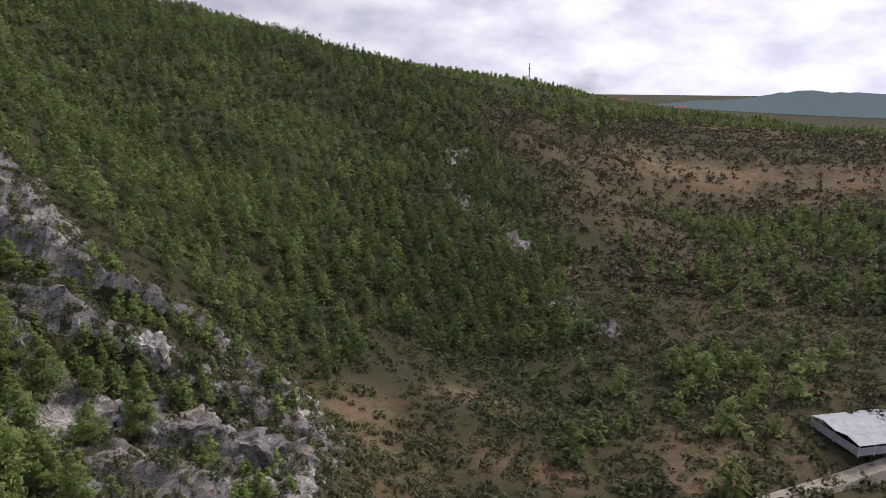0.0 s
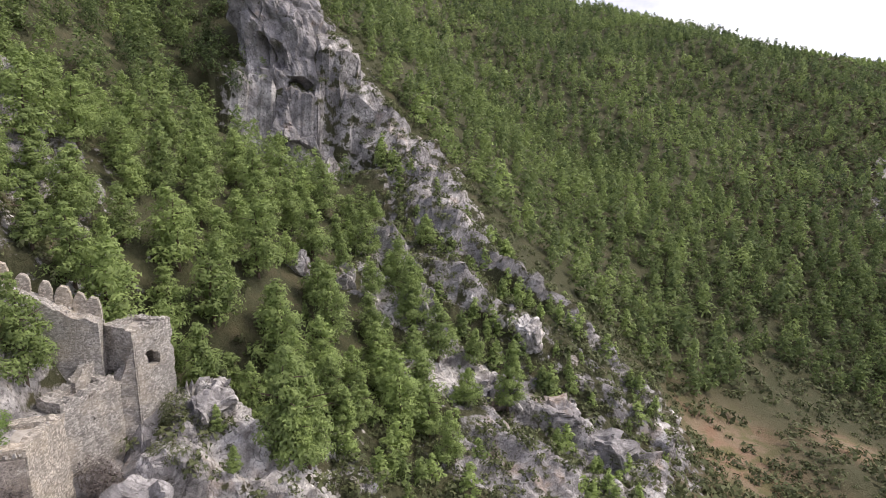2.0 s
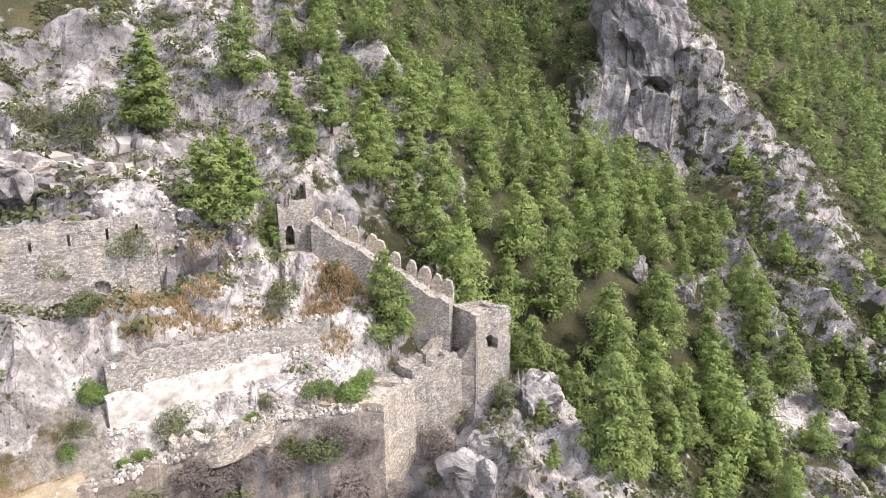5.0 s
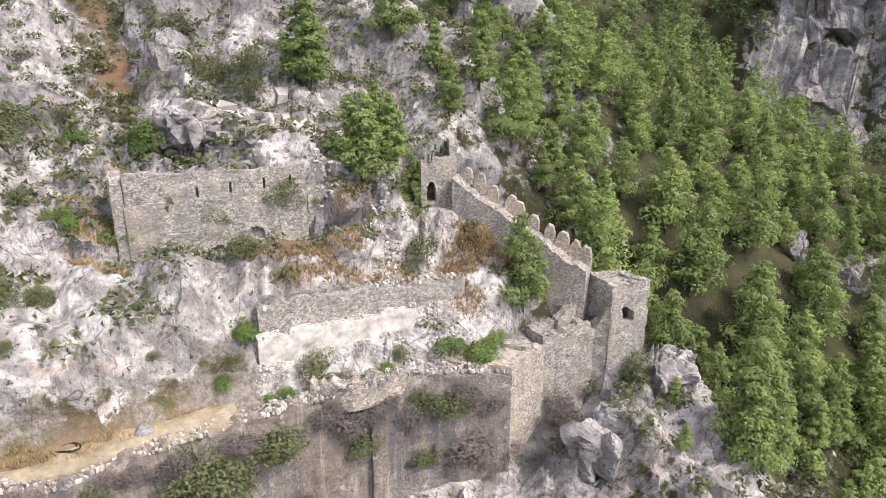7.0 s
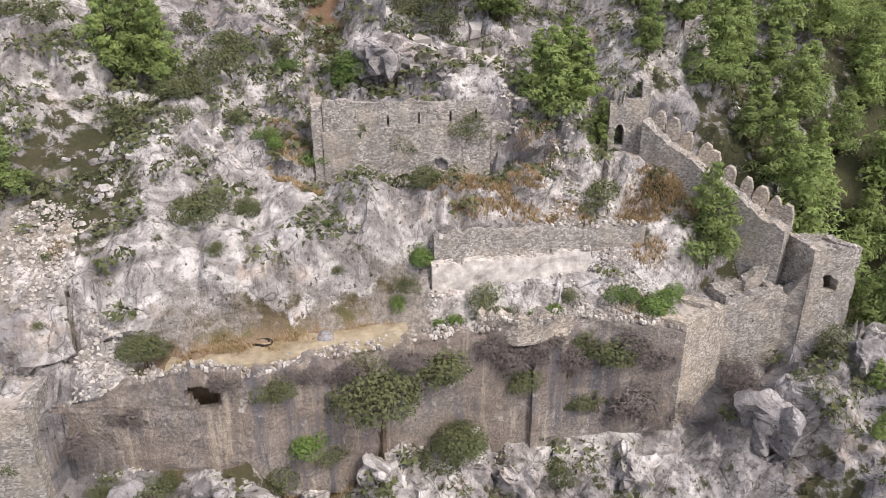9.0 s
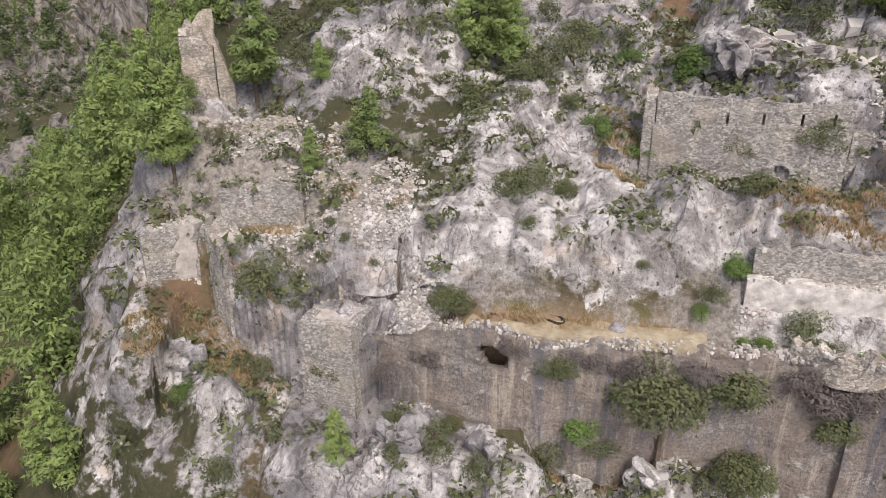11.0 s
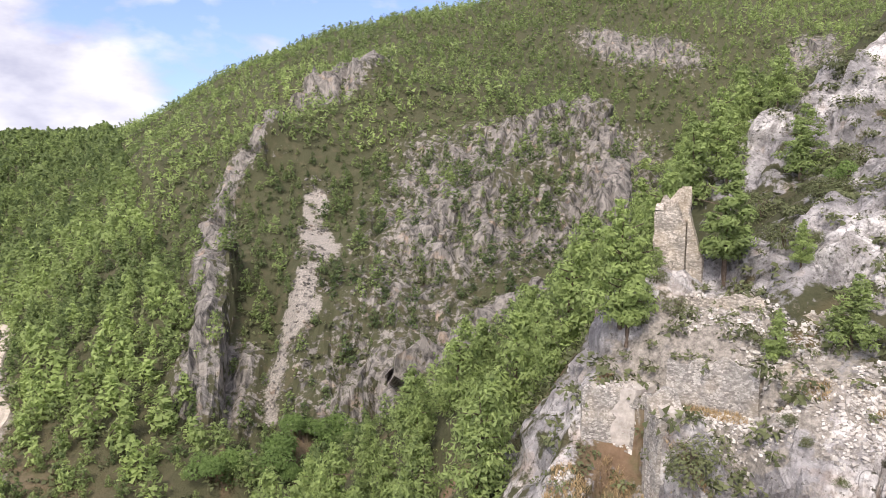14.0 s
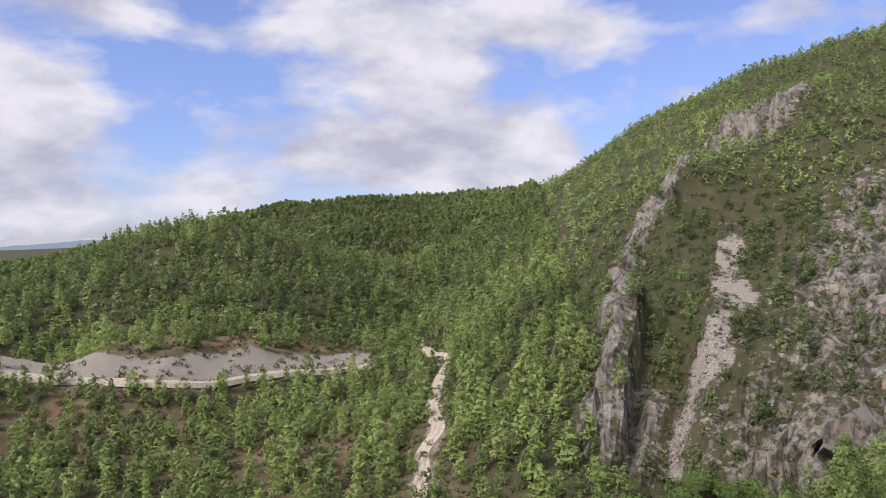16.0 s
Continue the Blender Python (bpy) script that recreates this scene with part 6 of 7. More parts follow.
HANGING = [(-44.9, 8.9, 37.0, 2.6), (-45.4, 12.6, 35.6, 2.7), (-45.6, 16.2, 36.8, 3.4), (-45.5, 18.9, 36.2, 3.0), (-44.4, 6.4, 38.0, 2.1), (-45.5, 14.6, 32.4, 2.8), (-45.5, 18.3, 32.4, 3.6),
           (-45.1, 10.7, 37.6, 2.2), (-40.1, -8.7, 37.6, 2.2), (-41.7, -3.9, 37.6, 2.0), (-37.1, -19.9, 36.0, 2.2), (-44.7, 8.3, 34.6, 2.4), (-43.1, 0.6, 38.0, 2.0), (-45.5, 19.4, 30.8, 3.0), (-43.6, 2.9, 37.2, 4.0), (-39.1, -11.8, 38.6, 1.4), (-44.8, 7.3, 36.8, 2.8), (-45.6, 13.6, 37.4, 2.6), (-45.6, 17.6, 37.8, 2.4), (-45.3, 11.4, 36.6, 2.4), (-42.4, -2.6, 38.0, 1.8), (-41.0, -6.6, 38.0, 1.8), (-38.9, -17.4, 36.6, 2.0), (-36.1, -24.6, 35.2, 1.6)]


def bush_kind(name, label, category, material, tufts, size, seed, stem=False, slim=0.35):
    thing = tagged(new(name), label, category, "bushes on the castle rock")
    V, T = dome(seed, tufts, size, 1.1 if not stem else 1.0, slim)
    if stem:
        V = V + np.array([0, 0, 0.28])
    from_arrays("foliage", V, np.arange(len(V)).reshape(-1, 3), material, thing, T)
    bm = bmesh.new()
    for i in range(4):
        a = i * 1.7
        bmesh.ops.create_cone(bm, cap_ends=True, segments=5, radius1=0.035 if stem else 0.02, radius2=0.012, depth=0.55,
                              matrix=pose(0.05 * math.cos(a), 0.05 * math.sin(a), 0.2, 14 * math.sin(a), 14 * math.cos(a), 0))
    part("stem", bm, BARK, thing)
    return thing


def plant(kinds, places, sink=0.1, seed=1):
    r = random.Random(seed)
    for x, y, s in places:
        k = r.choice(kinds)
        copy_thing(k, Matrix.Translation((x, y, settle(x, y) - sink * s)) @ Matrix.Rotation(r.uniform(0, 6.28), 4, "Z") @ Matrix.Diagonal((s, s, s * r.uniform(0.85, 1.15), 1)))
    for q in kinds:
        for o in (*q.children_recursive, q):
            bpy.data.objects.remove(o)


plant([bush_kind("shrub", "dark evergreen shrub rooted in the limestone", "shrub", SHRUB, 1300, 0.055, 50 + i) for i in range(3)], DARK_SHRUBS, seed=2)
plant([bush_kind("shrub", "fresh bright-green leafy shrub among the rocks", "shrub", FRESH, 1150, 0.07, 60 + i) for i in range(3)], FRESH_SHRUBS, seed=3)
plant([bush_kind("round_tree", "small round evergreen tree against the castle wall", "tree", SHRUB, 3600, 0.042, 70, True)], ROUND_TREES, 0.05, seed=4)
plant([bush_kind("dry_bush", "leafless purple-grey bush of dry twigs", "shrub", TWIG, 1300, 0.16, 80 + i, slim=0.05) for i in range(2)], DRY_BUSHES, seed=5)
_lone = [pine_kind(91 + i, 1.0, s, 4600, 0.032) for i, s in enumerate((0.26, 0.30, 0.23))]
for q in _lone:
    q["group"] = "pines round the castle"
plant(_lone, LONE_PINES, 0.04, seed=6)


def castle_scrub(x, y):
    v = fbm(x, y, x * 0, 5, 3)
    rock, bare, stony = cover(x, y)
    r, a = polar(x, y)
    k = (a > 57) * (a < 150) * (r > 30) * (r < 130) * np.clip(0.15 + 1.2 * v + 1.6 * np.clip(0.1 - gullies(x, y), 0, 1) + 0.28 * np.clip((-56 - x) / 6, 0, 1) * (v > -0.15), 0, 1)
    k *= 1 - near_line(x, y, [(-40, -12), (-44, -3), (-46, 8), (-48, 18)], 2.2)
    for c in CUTS:
        k *= 1 - near_line(x, y, [q[:2] for q in c[0]], 0.8)
    return k


x_, y_ = scatter(26000, 21, (-130, -26, -70, 45), castle_scrub)
i_ = thin(x_, y_, 0.9)
thicket("rock_scrub", x_[i_], y_[i_], "low grey-green scrub in the cracks of the rock", 38, 0.21, 22, (0.45, 2.5), exact=True, tone=-0.08)


def crag_scrub(x, y):
    v = fbm(x, y, x * 0, 7, 3)
    k = np.maximum(near_line(x, y, CRAG_LINE, 15), near_line(x, y, ARM_LINE, 13))
    k = np.maximum(k, near_line(x, y, [(-40, 38), (-38, 52), (-44, 62)], 10))
    k *= 1 - 0.6 * near_line(x, y, [(-44.5, 67.7), (-42.4, 72.3), (-36, 78)], 5)
    return np.clip(k * (0.6 + 1.0 * v + 1.2 * np.clip(0.1 - gullies(x, y), 0, 1)), 0, 1)


x_, y_ = scatter(17000, 23, (-150, 0, 30, 130), crag_scrub)
i_ = thin(x_, y_, 1.15)
thicket("crag_scrub", x_[i_], y_[i_], "dark scrub clinging to the crag and its rocky arm", 50, 0.21, 24, (0.7, 2.5), exact=True)
x_, y_ = scatter(420, 25, (-75, -18, 45, 100), crag_scrub)
wood("crag_pines", x_, y_, "young pines among the rocks below the crag", 300, 0.12, 26, (2.5, 5.0), tone=0.1)


def valley_scrub(x, y):
    r, a = polar(x, y)
    a = np.where(a > 300, a - 360, a)
    v = fbm(x, y, x * 0, 18, 3)
    k = (a > -40) * (a < 22) * (r > 70) * (r < 640) * np.clip(0.65 + 1.2 * v, 0.15, 1)
    k *= 1 - 0.8 * near_line(x, y, [(150, 400), (230, 360), (330, 330)], 38)
    rock, bare, stony = cover(x, y)
    k *= np.clip(1.1 - 0.9 * bare, 0.4, 1)
    return k


x_, y_ = scatter(70000, 27, (-40, 430, 60, 620), valley_scrub)
i_ = thin(x_, y_, 1.75)
x_, y_ = x_[i_], y_[i_]
m_ = np.hypot(x_, y_) < 200
nx_, ny_ = scatter(16000, 35, (-40, 140, 70, 200), valley_scrub)
ni_ = thin(nx_, ny_, 1.5)
thicket("slope_scrub", nx_[ni_], ny_[ni_], "olive and brown scrub over the dry slope", 30, 0.26, 28, (0.9, 3.6), SHRUB, tone=-0.02)
thicket("far_scrub", x_[~m_], y_[~m_], "low scrub and bushes spread over the plateau", 10, 0.48, 29, (1.2, 4.0), OLIVE, tone=-0.05)


def right_wood(x, y):
    v = fbm(x, y, x * 0, 22, 2)
    k = np.maximum(near_line(x, y, [(93, 205), (125, 225), (158, 232), (165, 280), (120, 268)], 22) * 1.2, near_line(x, y, [(100, 190), (125, 178)], 18) * 0.7)
    k = np.maximum(k, near_line(x, y, [(60, 480), (180, 600), (300, 590), (420, 540)], 26) * 0.8)
    k = np.maximum(k, near_line(x, y, [(-60, 700), (60, 780), (180, 770), (260, 740)], 90) * 0.8)
    k = np.maximum(k, near_line(x, y, [(45, 120), (70, 108), (30, 106)], 10) * 0.35)
    k = np.maximum(k, near_line(x, y, [(26, 128), (44, 122), (60, 130), (78, 140)], 8) * 0.8)
    return np.clip(k * (0.8 + 0.8 * v), 0, 1)


x_, y_ = scatter(26000, 30, (-150, 480, 90, 880), right_wood)
i_ = thin(x_, y_, 4.4)
x_, y_ = x_[i_], y_[i_]
m_ = np.hypot(x_, y_) < 320
wood("slope_pines", x_[m_], y_[m_], "pine grove on the dry slope below the plateau", 110, 0.18, 31, (5, 9), spread=0.36)
wood("horizon_pines", x_[~m_], y_[~m_], "far belts of pine along the plateau and ridge", 44, 0.3, 32, (5, 9))


def gorge_scrub(x, y):
    r, a = polar(x, y)
    rock, bare, stony = cover(x, y)
    v = fbm(x, y, x * 0, 12, 3)
    return (a > 126) * (a < 215) * (r > 100) * (r < 300) * np.clip(0.6 + v, 0, 1) * np.clip(1 - stony * 0.9, 0.3, 1) * (base_height(x, y) > 1.2)


x_, y_ = scatter(26000, 33, (-240, 130, -290, -85), gorge_scrub)
i_ = thin(x_, y_, 2.3)
thicket("gorge_scrub", x_[i_], y_[i_], "light and dark scrub covering the gorge side", 30, 0.24, 34, (1.2, 3.8), tone=0.06)


def grass(name, patches, label, n, seed, height=(0.25, 0.55)):
    """Tufts of dry grass on the given patches (x, y, radius)."""
    g = np.random.default_rng(seed)
    V, T = [], []
    tot = sum(p[2] ** 2 for p in patches)
    for px_, py_, rad in patches:
        for i in range(int(n * rad * rad / tot)):
            a, q = g.uniform(0, 6.283), rad * math.sqrt(g.uniform(0, 1))
            x, y = px_ + q * math.cos(a), py_ + q * math.sin(a) * 1.3
            z = settle(x, y) - 0.03
            tn = g.uniform(0, 1)
            for j in range(7):
                b = g.uniform(0, 6.283)
                h = g.uniform(*height)
                dx, dy = math.cos(b), math.sin(b)
                V += [(x - dy * 0.028, y + dx * 0.028, z), (x + dy * 0.028, y - dx * 0.028, z), (x + dx * h * 0.6, y + dy * h * 0.6, z + h)]
                T += [min(1, max(0, tn + g.uniform(-0.2, 0.2)))] * 3
    return tagged(from_arrays(name, V, np.arange(len(V)).reshape(-1, 3), STRAW, None, T), label, "grass", kind="stuff")


def pebble(seed):
    """A broken angular block of unit size."""
    g = np.random.default_rng(seed)
    V = np.array([(a, b, c) for c in (-1, 1) for a, b in ((-1, -1), (1, -1), (1, 1), (-1, 1))], float) * 0.38
    V = V * g.uniform(0.55, 1.25, (8, 1)) * np.array([1.1, g.uniform(0.6, 0.95), g.uniform(0.5, 0.85)]) + g.normal(0, 0.05, (8, 3))
    F_ = np.array([(3, 2, 1, 0), (4, 5, 6, 7), (0, 1, 5, 4), (1, 2, 6, 5), (2, 3, 7, 6), (3, 0, 4, 7)])
    a, b = g.uniform(-0.5, 0.5, 2)
    R = np.array([[1, 0, 0], [0, math.cos(a), -math.sin(a)], [0, math.sin(a), math.cos(a)]]) @ np.array([[math.cos(b), 0, math.sin(b)], [0, 1, 0], [-math.sin(b), 0, math.cos(b)]])
    return V @ R.T, F_


def rubble(name, patches, label, n, seed, size=(0.14, 0.42), material=RUBBLE):
    """Loose stones lying on the given patches (x, y, radius)."""
    g = np.random.default_rng(seed)
    kinds = [pebble(seed * 7 + i) for i in range(10)]
    V, F_, k = [], [], 0
    tot = sum(p[2] ** 2 for p in patches)
    for px_, py_, rad in patches:
        for i in range(int(n * rad * rad / tot)):
            a, q = g.uniform(0, 6.283), rad * math.sqrt(g.uniform(0, 1))
            x, y = px_ + q * math.cos(a), py_ + q * math.sin(a)
            s = size[0] + (size[1] - size[0]) * g.uniform(0, 1) ** 2.5
            v, f = kinds[g.integers(10)]
            b = g.uniform(0, 6.283)
            R = np.array([[math.cos(b), -math.sin(b), 0], [math.sin(b), math.cos(b), 0], [0, 0, 1]])
            V.append(v @ R.T * s + np.array([x, y, settle(x, y) + s * 0.12]))
            F_.append(f + k)
            k += len(v)
    return tagged(from_arrays(name, np.concatenate(V), np.concatenate(F_), material), label, "stones", kind="stuff")


grass("dry_grass", [(-50.6, 6, 1.6), (-51.6, 10, 1.8), (-52.5, 13.5, 1.5), (-54.5, 20, 1.8), (-54, 23, 1.4), (-55, -8.5, 1.6), (-44.8, -1.5, 1.6), (-41.5, -8.5, 1.8), (-42.6, -5.5, 1.6), (-47.5, 18.5, 1.3), (-35.5, -30, 1.5),
                    (-41.2, -31.5, 1.0), (-42.5, -29, 0.8), (-34.5, -35, 1.3), (-36.6, -38.6, 1.1), (-45.2, -23, 0.6), (-52.4, 3.9, 1.4), (-53.0, 6.7, 1.6), (-53.3, 9.4, 1.5), (-57.7, -8.9, 1.6), (-53.6, -7.6, 1.2), (-55.4, 20.8, 1.8), (-56.7, 11.1, 1.5), (-50.8, 19.3, 1.2), (-30.6, -36, 1.5), (-57, 24, 1.2), (-34.6, -33, 1.8), (-33.4, -31, 1.5), (-40.6, -33.6, 1.0), (-44.2, -27.2, 0.8), (-42.2, -11.5, 1.5), (-43.4, -7.5, 1.4), (-44.4, -3.2, 1.4), (-41.2, -13.6, 1.2)], "tawny dry grass on the castle terraces", 7600, 41, (0.2, 0.55))
rubble("terrace_rubble", [(-45.5, 3.5, 1.6), (-45.9, 7, 1.6), (-44.2, 0.5, 1.4), (-47.6, 12.5, 2.2), (-49, 17, 1.8), (-51.8, 12.5, 1.6), (-40.4, -17.5, 1.8), (-39.6, -19.5, 1.4), (-41.0, -28.5, 2.0), (-40.2, -31.0, 1.6),
                          (-43.5, -28.5, 2.0), (-46.5, -24, 2.2), (-39.5, -34, 1.6), (-46, -33.5, 2.2), (-44.5, -38, 1.8), (-59, 10, 1.8), (-57, 13, 1.8), (-37.5, -37.5, 1.6), (-47.6, -29.8, 2), (-49.7, 16.5, 1.6), (-54.7, 12.6, 2.0), (-47.4, 3, 1.2), (-43, -31, 2.5), (-44, -24, 2.5), (-47, -36, 2.2), (-41, -19.5, 1.6)], "pale tumbled building stones", 7200, 43, (0.14, 0.48))
rubble("slope_stones", [(-61, -1, 2.5), (-62, 3, 2.5), (-34, -26, 2.5), (-33, -20, 2.5), (-36, -6, 2.5), (-40, 3, 2.5), (-55, -16, 3), (-52, -22, 3)], "grey boulders and broken rock", 420, 45, (0.3, 1.2), ROCK)
rubble("tumbled_blocks", [(-66, -2, 2.2), (-65, 2, 2.6), (-65, 6, 2.4), (-64, 9, 1.8)], "heap of tumbled pale blocks above the hall", 190, 46, (0.5, 2.0))
rubble("scree_stones", [(-69, -217, 5), (-60, -194, 5), (-55, -178, 5), (-50, -165, 5), (-43, -156, 5), (-39, -149, 6)], "grey scree stones down the gully", 800, 47, (0.3, 1.1), ROCK)


def outcrop(x, y, wd, ht, turn, seed):
    """A fissured boss of limestone standing out of the slope."""
    bm = bmesh.new()
    bmesh.ops.create_icosphere(bm, subdivisions=4, radius=0.5)
    p = np.array([v.co[:] for v in bm.verts])
    p = np.sign(p) * np.abs(p * 2) ** 0.62 / 2
    q = p * np.array([wd, wd * 0.8, ht]) + seed * 7.3
    _, _, own = cells(q[:, 0], q[:, 1], q[:, 2] * 0.5, 0.2 * wd + 0.4, seed)
    f1, f2, _ = cells(q[:, 0], q[:, 1], q[:, 2] * 0.5, 0.2 * wd + 0.4, seed)
    k = 0.92 + (own - 0.5) * 0.75 * np.clip((f2 - f1) * 6, 0, 1) - 0.12 * (1 - np.clip((f2 - f1) * 4, 0, 1)) + 0.10 * fbm(q[:, 0], q[:, 1], q[:, 2], 0.7, 3)
    for v, w, m in zip(bm.verts, p, k):
        v.co = Vector((w[0] * wd * m, w[1] * wd * 0.8 * m, w[2] * ht * m))
    ob = tagged(part("rock_outcrop", bm, ROCK), "pale fissured limestone outcrop on the castle slope", "rock", "limestone outcrops")
    ob.matrix_world = Matrix.Translation((x, y, settle(x, y) - ht * 0.02)) @ Matrix.Rotation(radians(turn), 4, "Z") @ Matrix.Rotation(radians((seed * 37) % 30 - 15), 4, "X")


for i, (x, y, wd, ht) in enumerate(((-57.2, 18.0, 2.6, 4.6), (-42.6, 26.6, 4.6, 4.4), (-46.0, 35.6, 4.8, 5.4), (-42.9, 17.6, 4.4, 3.2), (-44.0, 4.8, 4.6, 5.0), (-42.6, 8.2, 3.8, 3.4), (-34.8, -17.6, 3.6, 3.4), (-37.0, -12.0, 3.2, 3.6),
                                    (-39.8, -6.4, 3.4, 3.0), (-41.2, -1.8, 3.6, 3.2), (-56.2, -15.5, 4.0, 5.2), (-65.0, -1.2, 6.0, 3.6), (-66.2, 3.4, 4.4, 2.8), (-32.3, -35.3, 4.2, 3.4), (-34.6, -25.2, 3.4, 2.6),
                                    (-47.6, 38.0, 3.6, 4.2), (-58.5, 69.5, 3.4, 5.0), (-40.5, 74.5, 7.0, 4.4), (-36.8, 76.4, 6.0, 3.6), (-25.2, 79.6, 8.0, 4.0), (-30.4, 78.6, 6.4, 3.8), (-38.2, 86.0, 4.6, 4.4), (-61.4, 63.8, 3.6, 3.8), (-50.1, 75.1, 4.6, 4.8), (-43.7, 29.8, 4.0, 3.6))):
    outcrop(x, y, wd, ht, i * 47 % 180, i + 1)

# plants that hang on the great walls: place, height and width
for i, (x, y, z, s) in enumerate(HANGING):
    dry = i % 3 != 2
    th = bush_kind("wall_creeper", "dry grey creeper hanging on the wall" if dry else "dark green creeper hanging on the wall", "creeper", TWIG if dry else SHRUB, 1300 if dry else 900, 0.13 if dry else 0.075, 120 + i, slim=0.12 if dry else 0.35)
    th["group"] = "plants on the walls"
    th.matrix_world = Matrix.Translation((x, y, z - 0.5 * s)) @ Matrix.Diagonal((s * 0.62, s * 1.2, s * 1.2, 1))

# leafy trees by the river
plant([bush_kind("riverside_tree", "broad light-green leafy tree on the river bank", "tree", FRESH, 3000, 0.06, 150 + i, True) for i in range(2)],
      [(-30, -122, 8), (-36, -125, 7), (-24, -123, 7), (-42, -127, 7), (-19, -122, 6), (-47, -124, 6), (-33, -117, 5.5)], 0.08, seed=8)
# ---- roads, far buildings and the rest ----
def ribbon(name, points, width, label, material=GRAVEL, lift=0.25, category="road"):
    """A track laid on the land: a slightly raised bed with sloping shoulders."""
    p = [Vector((a, b)) for a, b in points]
    fine = []
    for i in range(len(p) - 1):
        a, b, c, d = p[max(0, i - 1)], p[i], p[i + 1], p[min(len(p) - 1, i + 2)]
        k = max(2, int((c - b).length / 2.5))
        for j in range(k):
            t = j / k
            fine.append(0.5 * ((2 * b) + (c - a) * t + (2 * a - 5 * b + 4 * c - d) * t * t + (3 * b - a - 3 * c + d) * t ** 3))
    fine.append(p[-1])
    bm = bmesh.new()
    rows, zs = [], []
    for i, q in enumerate(fine):
        d = (fine[min(i + 1, len(fine) - 1)] - fine[max(i - 1, 0)]).normalized()
        n = Vector((-d.y, d.x))
        z = max(settle(*(q + n * o)) for o in (-width / 2, 0, width / 2)) if len(fine) < 300 else settle(*q)
        zs.append(z)
        rows.append((q, n))
    for i, (q, n) in enumerate(rows):
        z = sum(zs[max(0, i - 3):i + 4]) / len(zs[max(0, i - 3):i + 4]) + lift
        wob = noise.noise(Vector((q.x * 0.2, q.y * 0.2, 3))) * 0.5
        row = []
        for o, dz in ((-width / 2 - 1.0 - wob, -1.4), (-width / 2, 0), (-width * 0.22, -0.1), (0, 0.03), (width * 0.22, -0.1), (width / 2, 0), (width / 2 + 1.0 + wob, -1.4)):
            v = q + n * o
            row.append(bm.verts.new((v.x, v.y, z + dz)))
        rows[i] = row
    for a, b in zip(rows[:-1], rows[1:]):
        for j in range(6):
            bm.faces.new((a[j], b[j], b[j + 1], a[j + 1]))
    bmesh.ops.recalc_face_normals(bm, faces=bm.faces)
    return tagged(part(name, bm, material), label, category, kind="structure")


ribbon("road", [(165, -180), (141, -182), (121, -185), (95, -193), (81, -213), (64, -232), (51, -245)], 3.6, "pale gravel road along the cut bank")
ribbon("track", [(34, -272), (30, -262), (20, -238), (22, -214), (19, -190), (19, -174), (16, -164), (18.5, -153), (17.5, -145), (16.5, -128)], 2.8, "stony dirt track winding up the valley")
ribbon("track", [(44, 88), (52.6, 91.5), (60, 94.2), (70.5, 97.5), (84, 99)], 2.6, "pale dirt track past the greenhouse")


def box(bm, m, x, y, z):
    bmesh.ops.create_cube(bm, size=1, matrix=m @ Matrix.Diagonal((x, y, z, 1)))


def greenhouse():
    """A long low shed of two pitched bays with sheet roofs."""
    t = tagged(new("greenhouse"), "low two-bay shed with a worn pale-blue sheet roof", "greenhouse")
    z = settle(73, 103)
    t.matrix_world = pose(73.5, 104.5, z, 0, 0, 12)
    for k in range(2):
        for s in (-1, 1):
            bm = bmesh.new()
            for j in range(6):
                box(bm, pose(-7.5 + j * 3.0, -2.6 + k * 5.2 + s * 1.3, 2.1, s * -10, 0, 0), 2.97, 2.75, 0.07)
            part("roof", bm, ROOF, t)
    for k in range(3):
        bm = bmesh.new()
        for j in range(7):
            box(bm, pose(-9 + j * 3.0, -5.2 + k * 5.2, 0.8), 0.12, 0.12, 1.9)
        part("posts", bm, METAL, t)
    bm = bmesh.new()
    box(bm, pose(0, -5.2, 0.8), 18, 0.05, 1.4)
    box(bm, pose(-9.05, 0, 0.8), 0.05, 10.4, 1.4)
    part("side_wall", bm, ROOF, t)


greenhouse()


def mast():
    t = tagged(new("radio_mast"), "tall white mast on the far ridge", "mast")
    t.matrix_world = pose(96, 789, 44)
    bm = bmesh.new()
    bmesh.ops.create_cone(bm, cap_ends=True, segments=8, radius1=1.0, radius2=0.5, depth=40, matrix=pose(0, 0, 20))
    part("pole", bm, METAL, t)
    for h, r in ((26, 1.7), (34, 1.4)):
        bm = bmesh.new()
        bmesh.ops.create_cone(bm, cap_ends=True, segments=10, radius1=r, radius2=r, depth=0.8, matrix=pose(0, 0, h))
        part("gallery", bm, METAL, t)


mast()
PLASTER = plain_material("plaster", (0.62, 0.6, 0.56), (0.8, 0.78, 0.74), 0.5)
TILE = plain_material("roof_tile", (0.3, 0.14, 0.09), (0.45, 0.22, 0.14), 0.8)


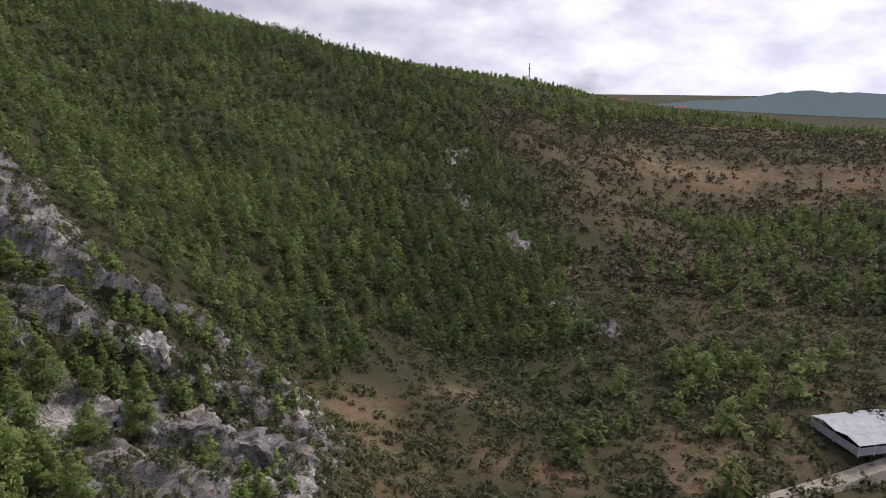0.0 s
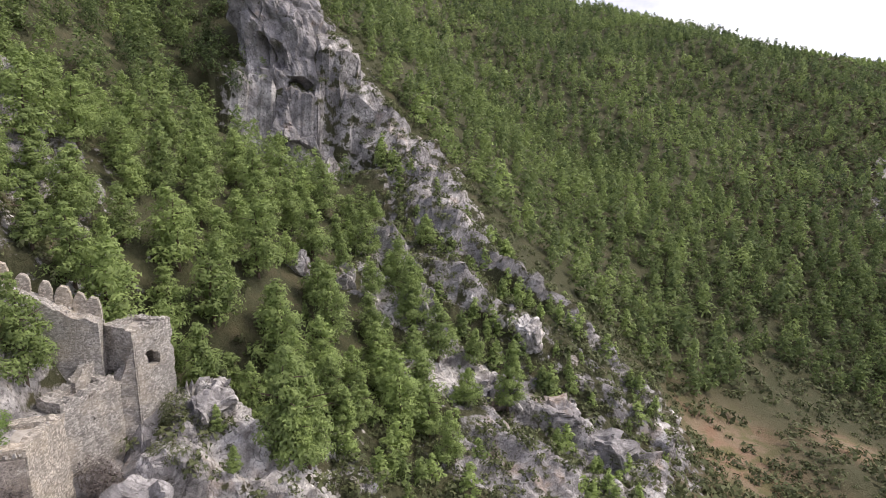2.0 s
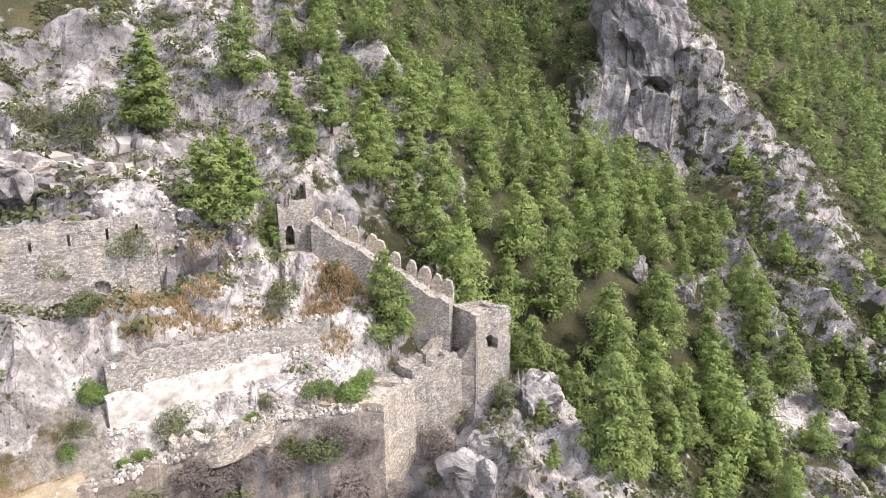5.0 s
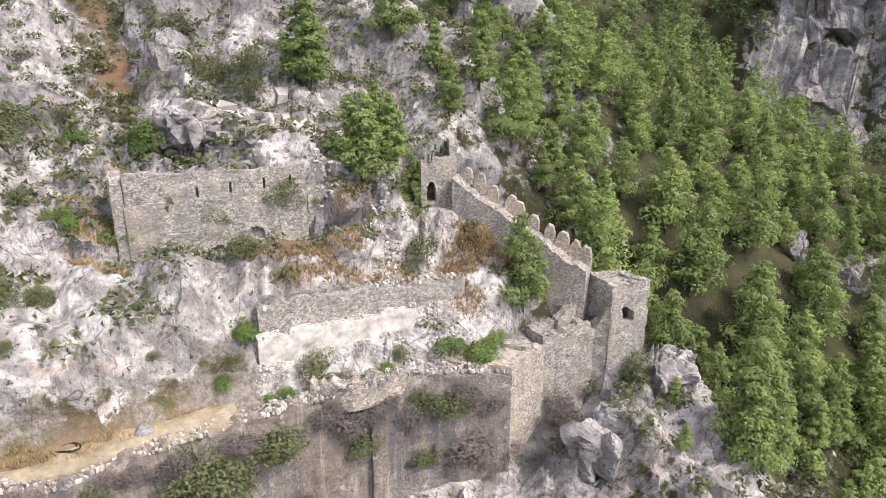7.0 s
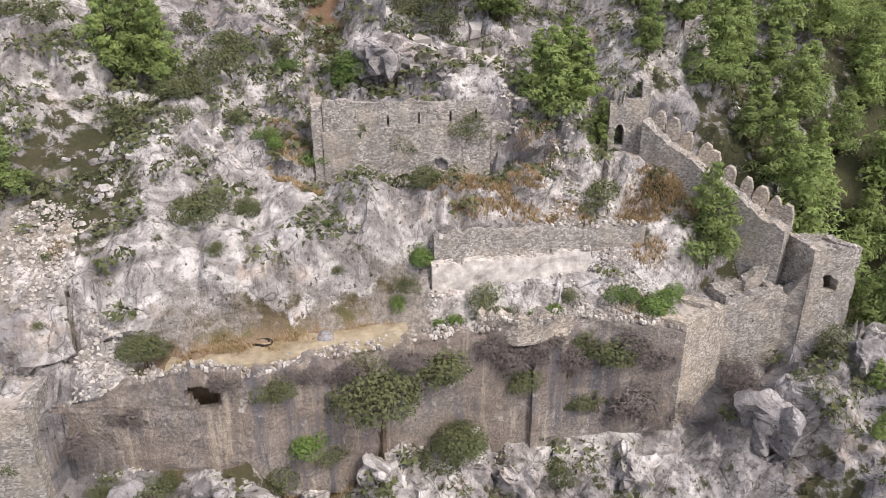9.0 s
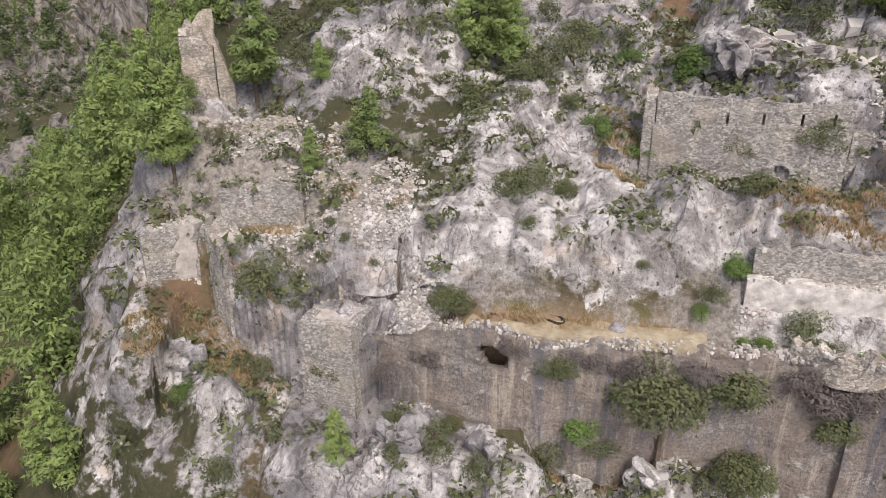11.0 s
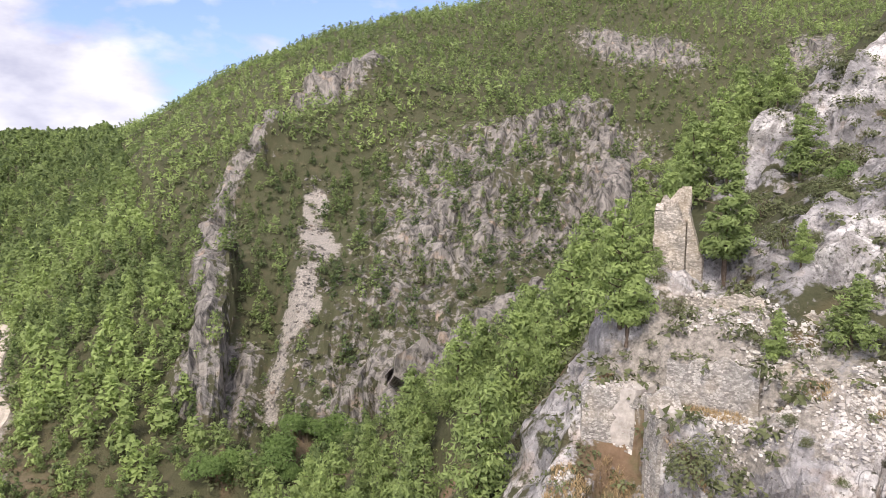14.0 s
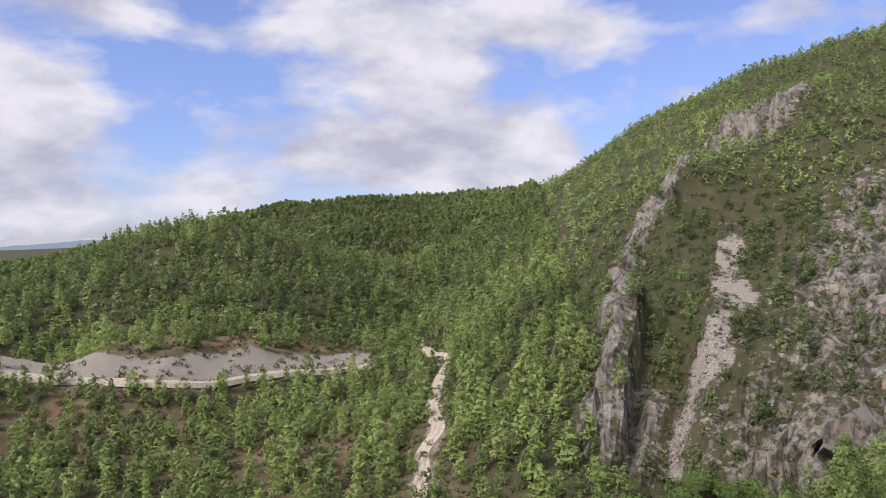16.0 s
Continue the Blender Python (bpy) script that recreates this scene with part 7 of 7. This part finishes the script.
def house(x, y, z, wd, dp, ht, turn, dome_top=False):
    t = tagged(new("house"), "white domed building beside the mast" if dome_top else "small pale house on the far wooded ridge", "house", "houses on the far ridge")
    t.matrix_world = pose(x, y, z, 0, 0, turn)
    bm = bmesh.new()
    box(bm, pose(0, 0, ht / 2), wd, dp, ht)
    part("wall", bm, PLASTER, t)
    bm = bmesh.new()
    if dome_top:
        bmesh.ops.create_uvsphere(bm, u_segments=14, v_segments=8, radius=wd * 0.42, matrix=pose(0, 0, ht))
    else:
        bmesh.ops.create_cone(bm, cap_ends=True, segments=4, radius1=wd * 0.75, radius2=wd * 0.1, depth=ht * 0.4, matrix=pose(0, 0, ht * 1.2, 0, 0, 45))
    part("roof", bm, PLASTER if dome_top else TILE, t)
    for k in (-1, 1):
        w_ = bmesh.new()
        box(w_, pose(k * wd * 0.25, -dp / 2 - 0.02, ht * 0.55), wd * 0.16, 0.1, ht * 0.3)
        part("window", w_, DARK, t)


for h in ((90, 786, 38, 13, 11, 8, 5, True), (150, 772, 40, 9, 8, 5, 10, False), (172, 770, 40, 12, 8, 6, 20, False), (197, 765, 38, 14, 9, 7, -10, False), (255, 748, 32, 12, 8, 6, 8, False)):
    house(*h)

# a terrace slab over the cistern, and the loose block that lies on it
t = ruin("cistern_roof", (-41, -12, 38), "straw-covered vault roof with a dark broken slot", "ruin")
add("slab", platform([(-39.9, -15.5), (-43.6, 0.6), (-46.4, 0.2), (-43.0, -15.6)], 38.62, 1.2, 51), GRASS_TOP, t)
# a shallow dish; the dark of a deep hole is in its colour
bm = bmesh.new()
ring = [bm.verts.new((-43.6 + 0.42 * math.cos(a) * (1 + 0.25 * math.sin(3 * a)), -9.8 + 0.8 * math.sin(a), 38.86 + 0.05 * math.cos(2 * a))) for a in [i * math.tau / 14 for i in range(14)]]
deep = [bm.verts.new((v.co.x * 0.5 - 21.8, v.co.y * 0.5 - 4.9, 38.1)) for v in ring]
for i in range(14):
    j = (i + 1) % 14
    bm.faces.new((ring[i], ring[j], deep[j], deep[i]))
bm.faces.new(deep)
add("broken_slot", bm, DARK, t, "shallow hollow in the vault roof, painted dark like a deep hole")
bm = bmesh.new()
bmesh.ops.create_icosphere(bm, subdivisions=3, radius=0.62)
for v in bm.verts:
    v.co *= 1 + 0.22 * noise.noise(v.co * 1.6) + 0.06 * noise.noise(v.co * 6)
    v.co.z *= 0.85
ob = tagged(part("boulder", bm, ROCK), "pale rounded boulder lying on the grass terrace", "boulder")
ob.matrix_world = pose(-44.3, -5.5, settle(-44.3, -5.5) + 0.3)

# the sea, far off behind the plain
bm = bmesh.new()
bm.faces.new([bm.verts.new(v) for v in ((1300, -4500, -4.6), (4500, -4500, -4.6), (4500, -1700, -4.6), (2000, -2300, -4.6))])
tagged(part("sea", bm, WATER), "calm grey-blue sea on the far horizon", "water", kind="structure")

# sand bar beside the pool
bm = bmesh.new()
row = []
for i in range(13):
    a = i / 12 * math.pi * 2
    row.append(bm.verts.new((-9 + 7.5 * math.cos(a) * (1 + 0.2 * math.sin(3 * a)), -97 + 11 * math.sin(a), 0.68 + 0.1 * math.sin(2 * a))))
bm.faces.new(row[:-1])
tagged(part("sand_bar", bm, plain_material("pale_sand", (0.45, 0.40, 0.33), (0.62, 0.57, 0.5), 1.5)), "pale gravel bar at the edge of the pool", "beach", kind="structure")


def far_hills(name, label, reach, crest, colour, seed):
    """A range on the horizon, its haze painted in as a glow: crest heights at bearings (degrees from +y towards +x)."""
    n = Nodes(name)
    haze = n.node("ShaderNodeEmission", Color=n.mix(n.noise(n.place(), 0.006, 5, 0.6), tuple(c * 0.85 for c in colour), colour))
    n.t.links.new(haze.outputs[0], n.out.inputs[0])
    bm = bmesh.new()
    rows = []
    lo, hi = crest[0][0], crest[-1][0]
    for i in range(91):
        a = lo + (hi - lo) * i / 90
        h = float(np.interp(a, [c[0] for c in crest], [c[1] for c in crest])) + 4 * noise.noise(Vector((a * 1.2, seed, 0))) + 2 * noise.noise(Vector((a * 6, seed, 3)))
        x, y = math.sin(radians(a)) * reach, math.cos(radians(a)) * reach
        rows.append([bm.verts.new((x * 1.04, y * 1.04, -90)), bm.verts.new((x, y, h)), bm.verts.new((x * 0.97, y * 0.97, -90))])
    for a, b in zip(rows[:-1], rows[1:]):
        for j in range(2):
            bm.faces.new((a[j], a[j + 1], b[j + 1], b[j]))
    bmesh.ops.recalc_face_normals(bm, faces=bm.faces)
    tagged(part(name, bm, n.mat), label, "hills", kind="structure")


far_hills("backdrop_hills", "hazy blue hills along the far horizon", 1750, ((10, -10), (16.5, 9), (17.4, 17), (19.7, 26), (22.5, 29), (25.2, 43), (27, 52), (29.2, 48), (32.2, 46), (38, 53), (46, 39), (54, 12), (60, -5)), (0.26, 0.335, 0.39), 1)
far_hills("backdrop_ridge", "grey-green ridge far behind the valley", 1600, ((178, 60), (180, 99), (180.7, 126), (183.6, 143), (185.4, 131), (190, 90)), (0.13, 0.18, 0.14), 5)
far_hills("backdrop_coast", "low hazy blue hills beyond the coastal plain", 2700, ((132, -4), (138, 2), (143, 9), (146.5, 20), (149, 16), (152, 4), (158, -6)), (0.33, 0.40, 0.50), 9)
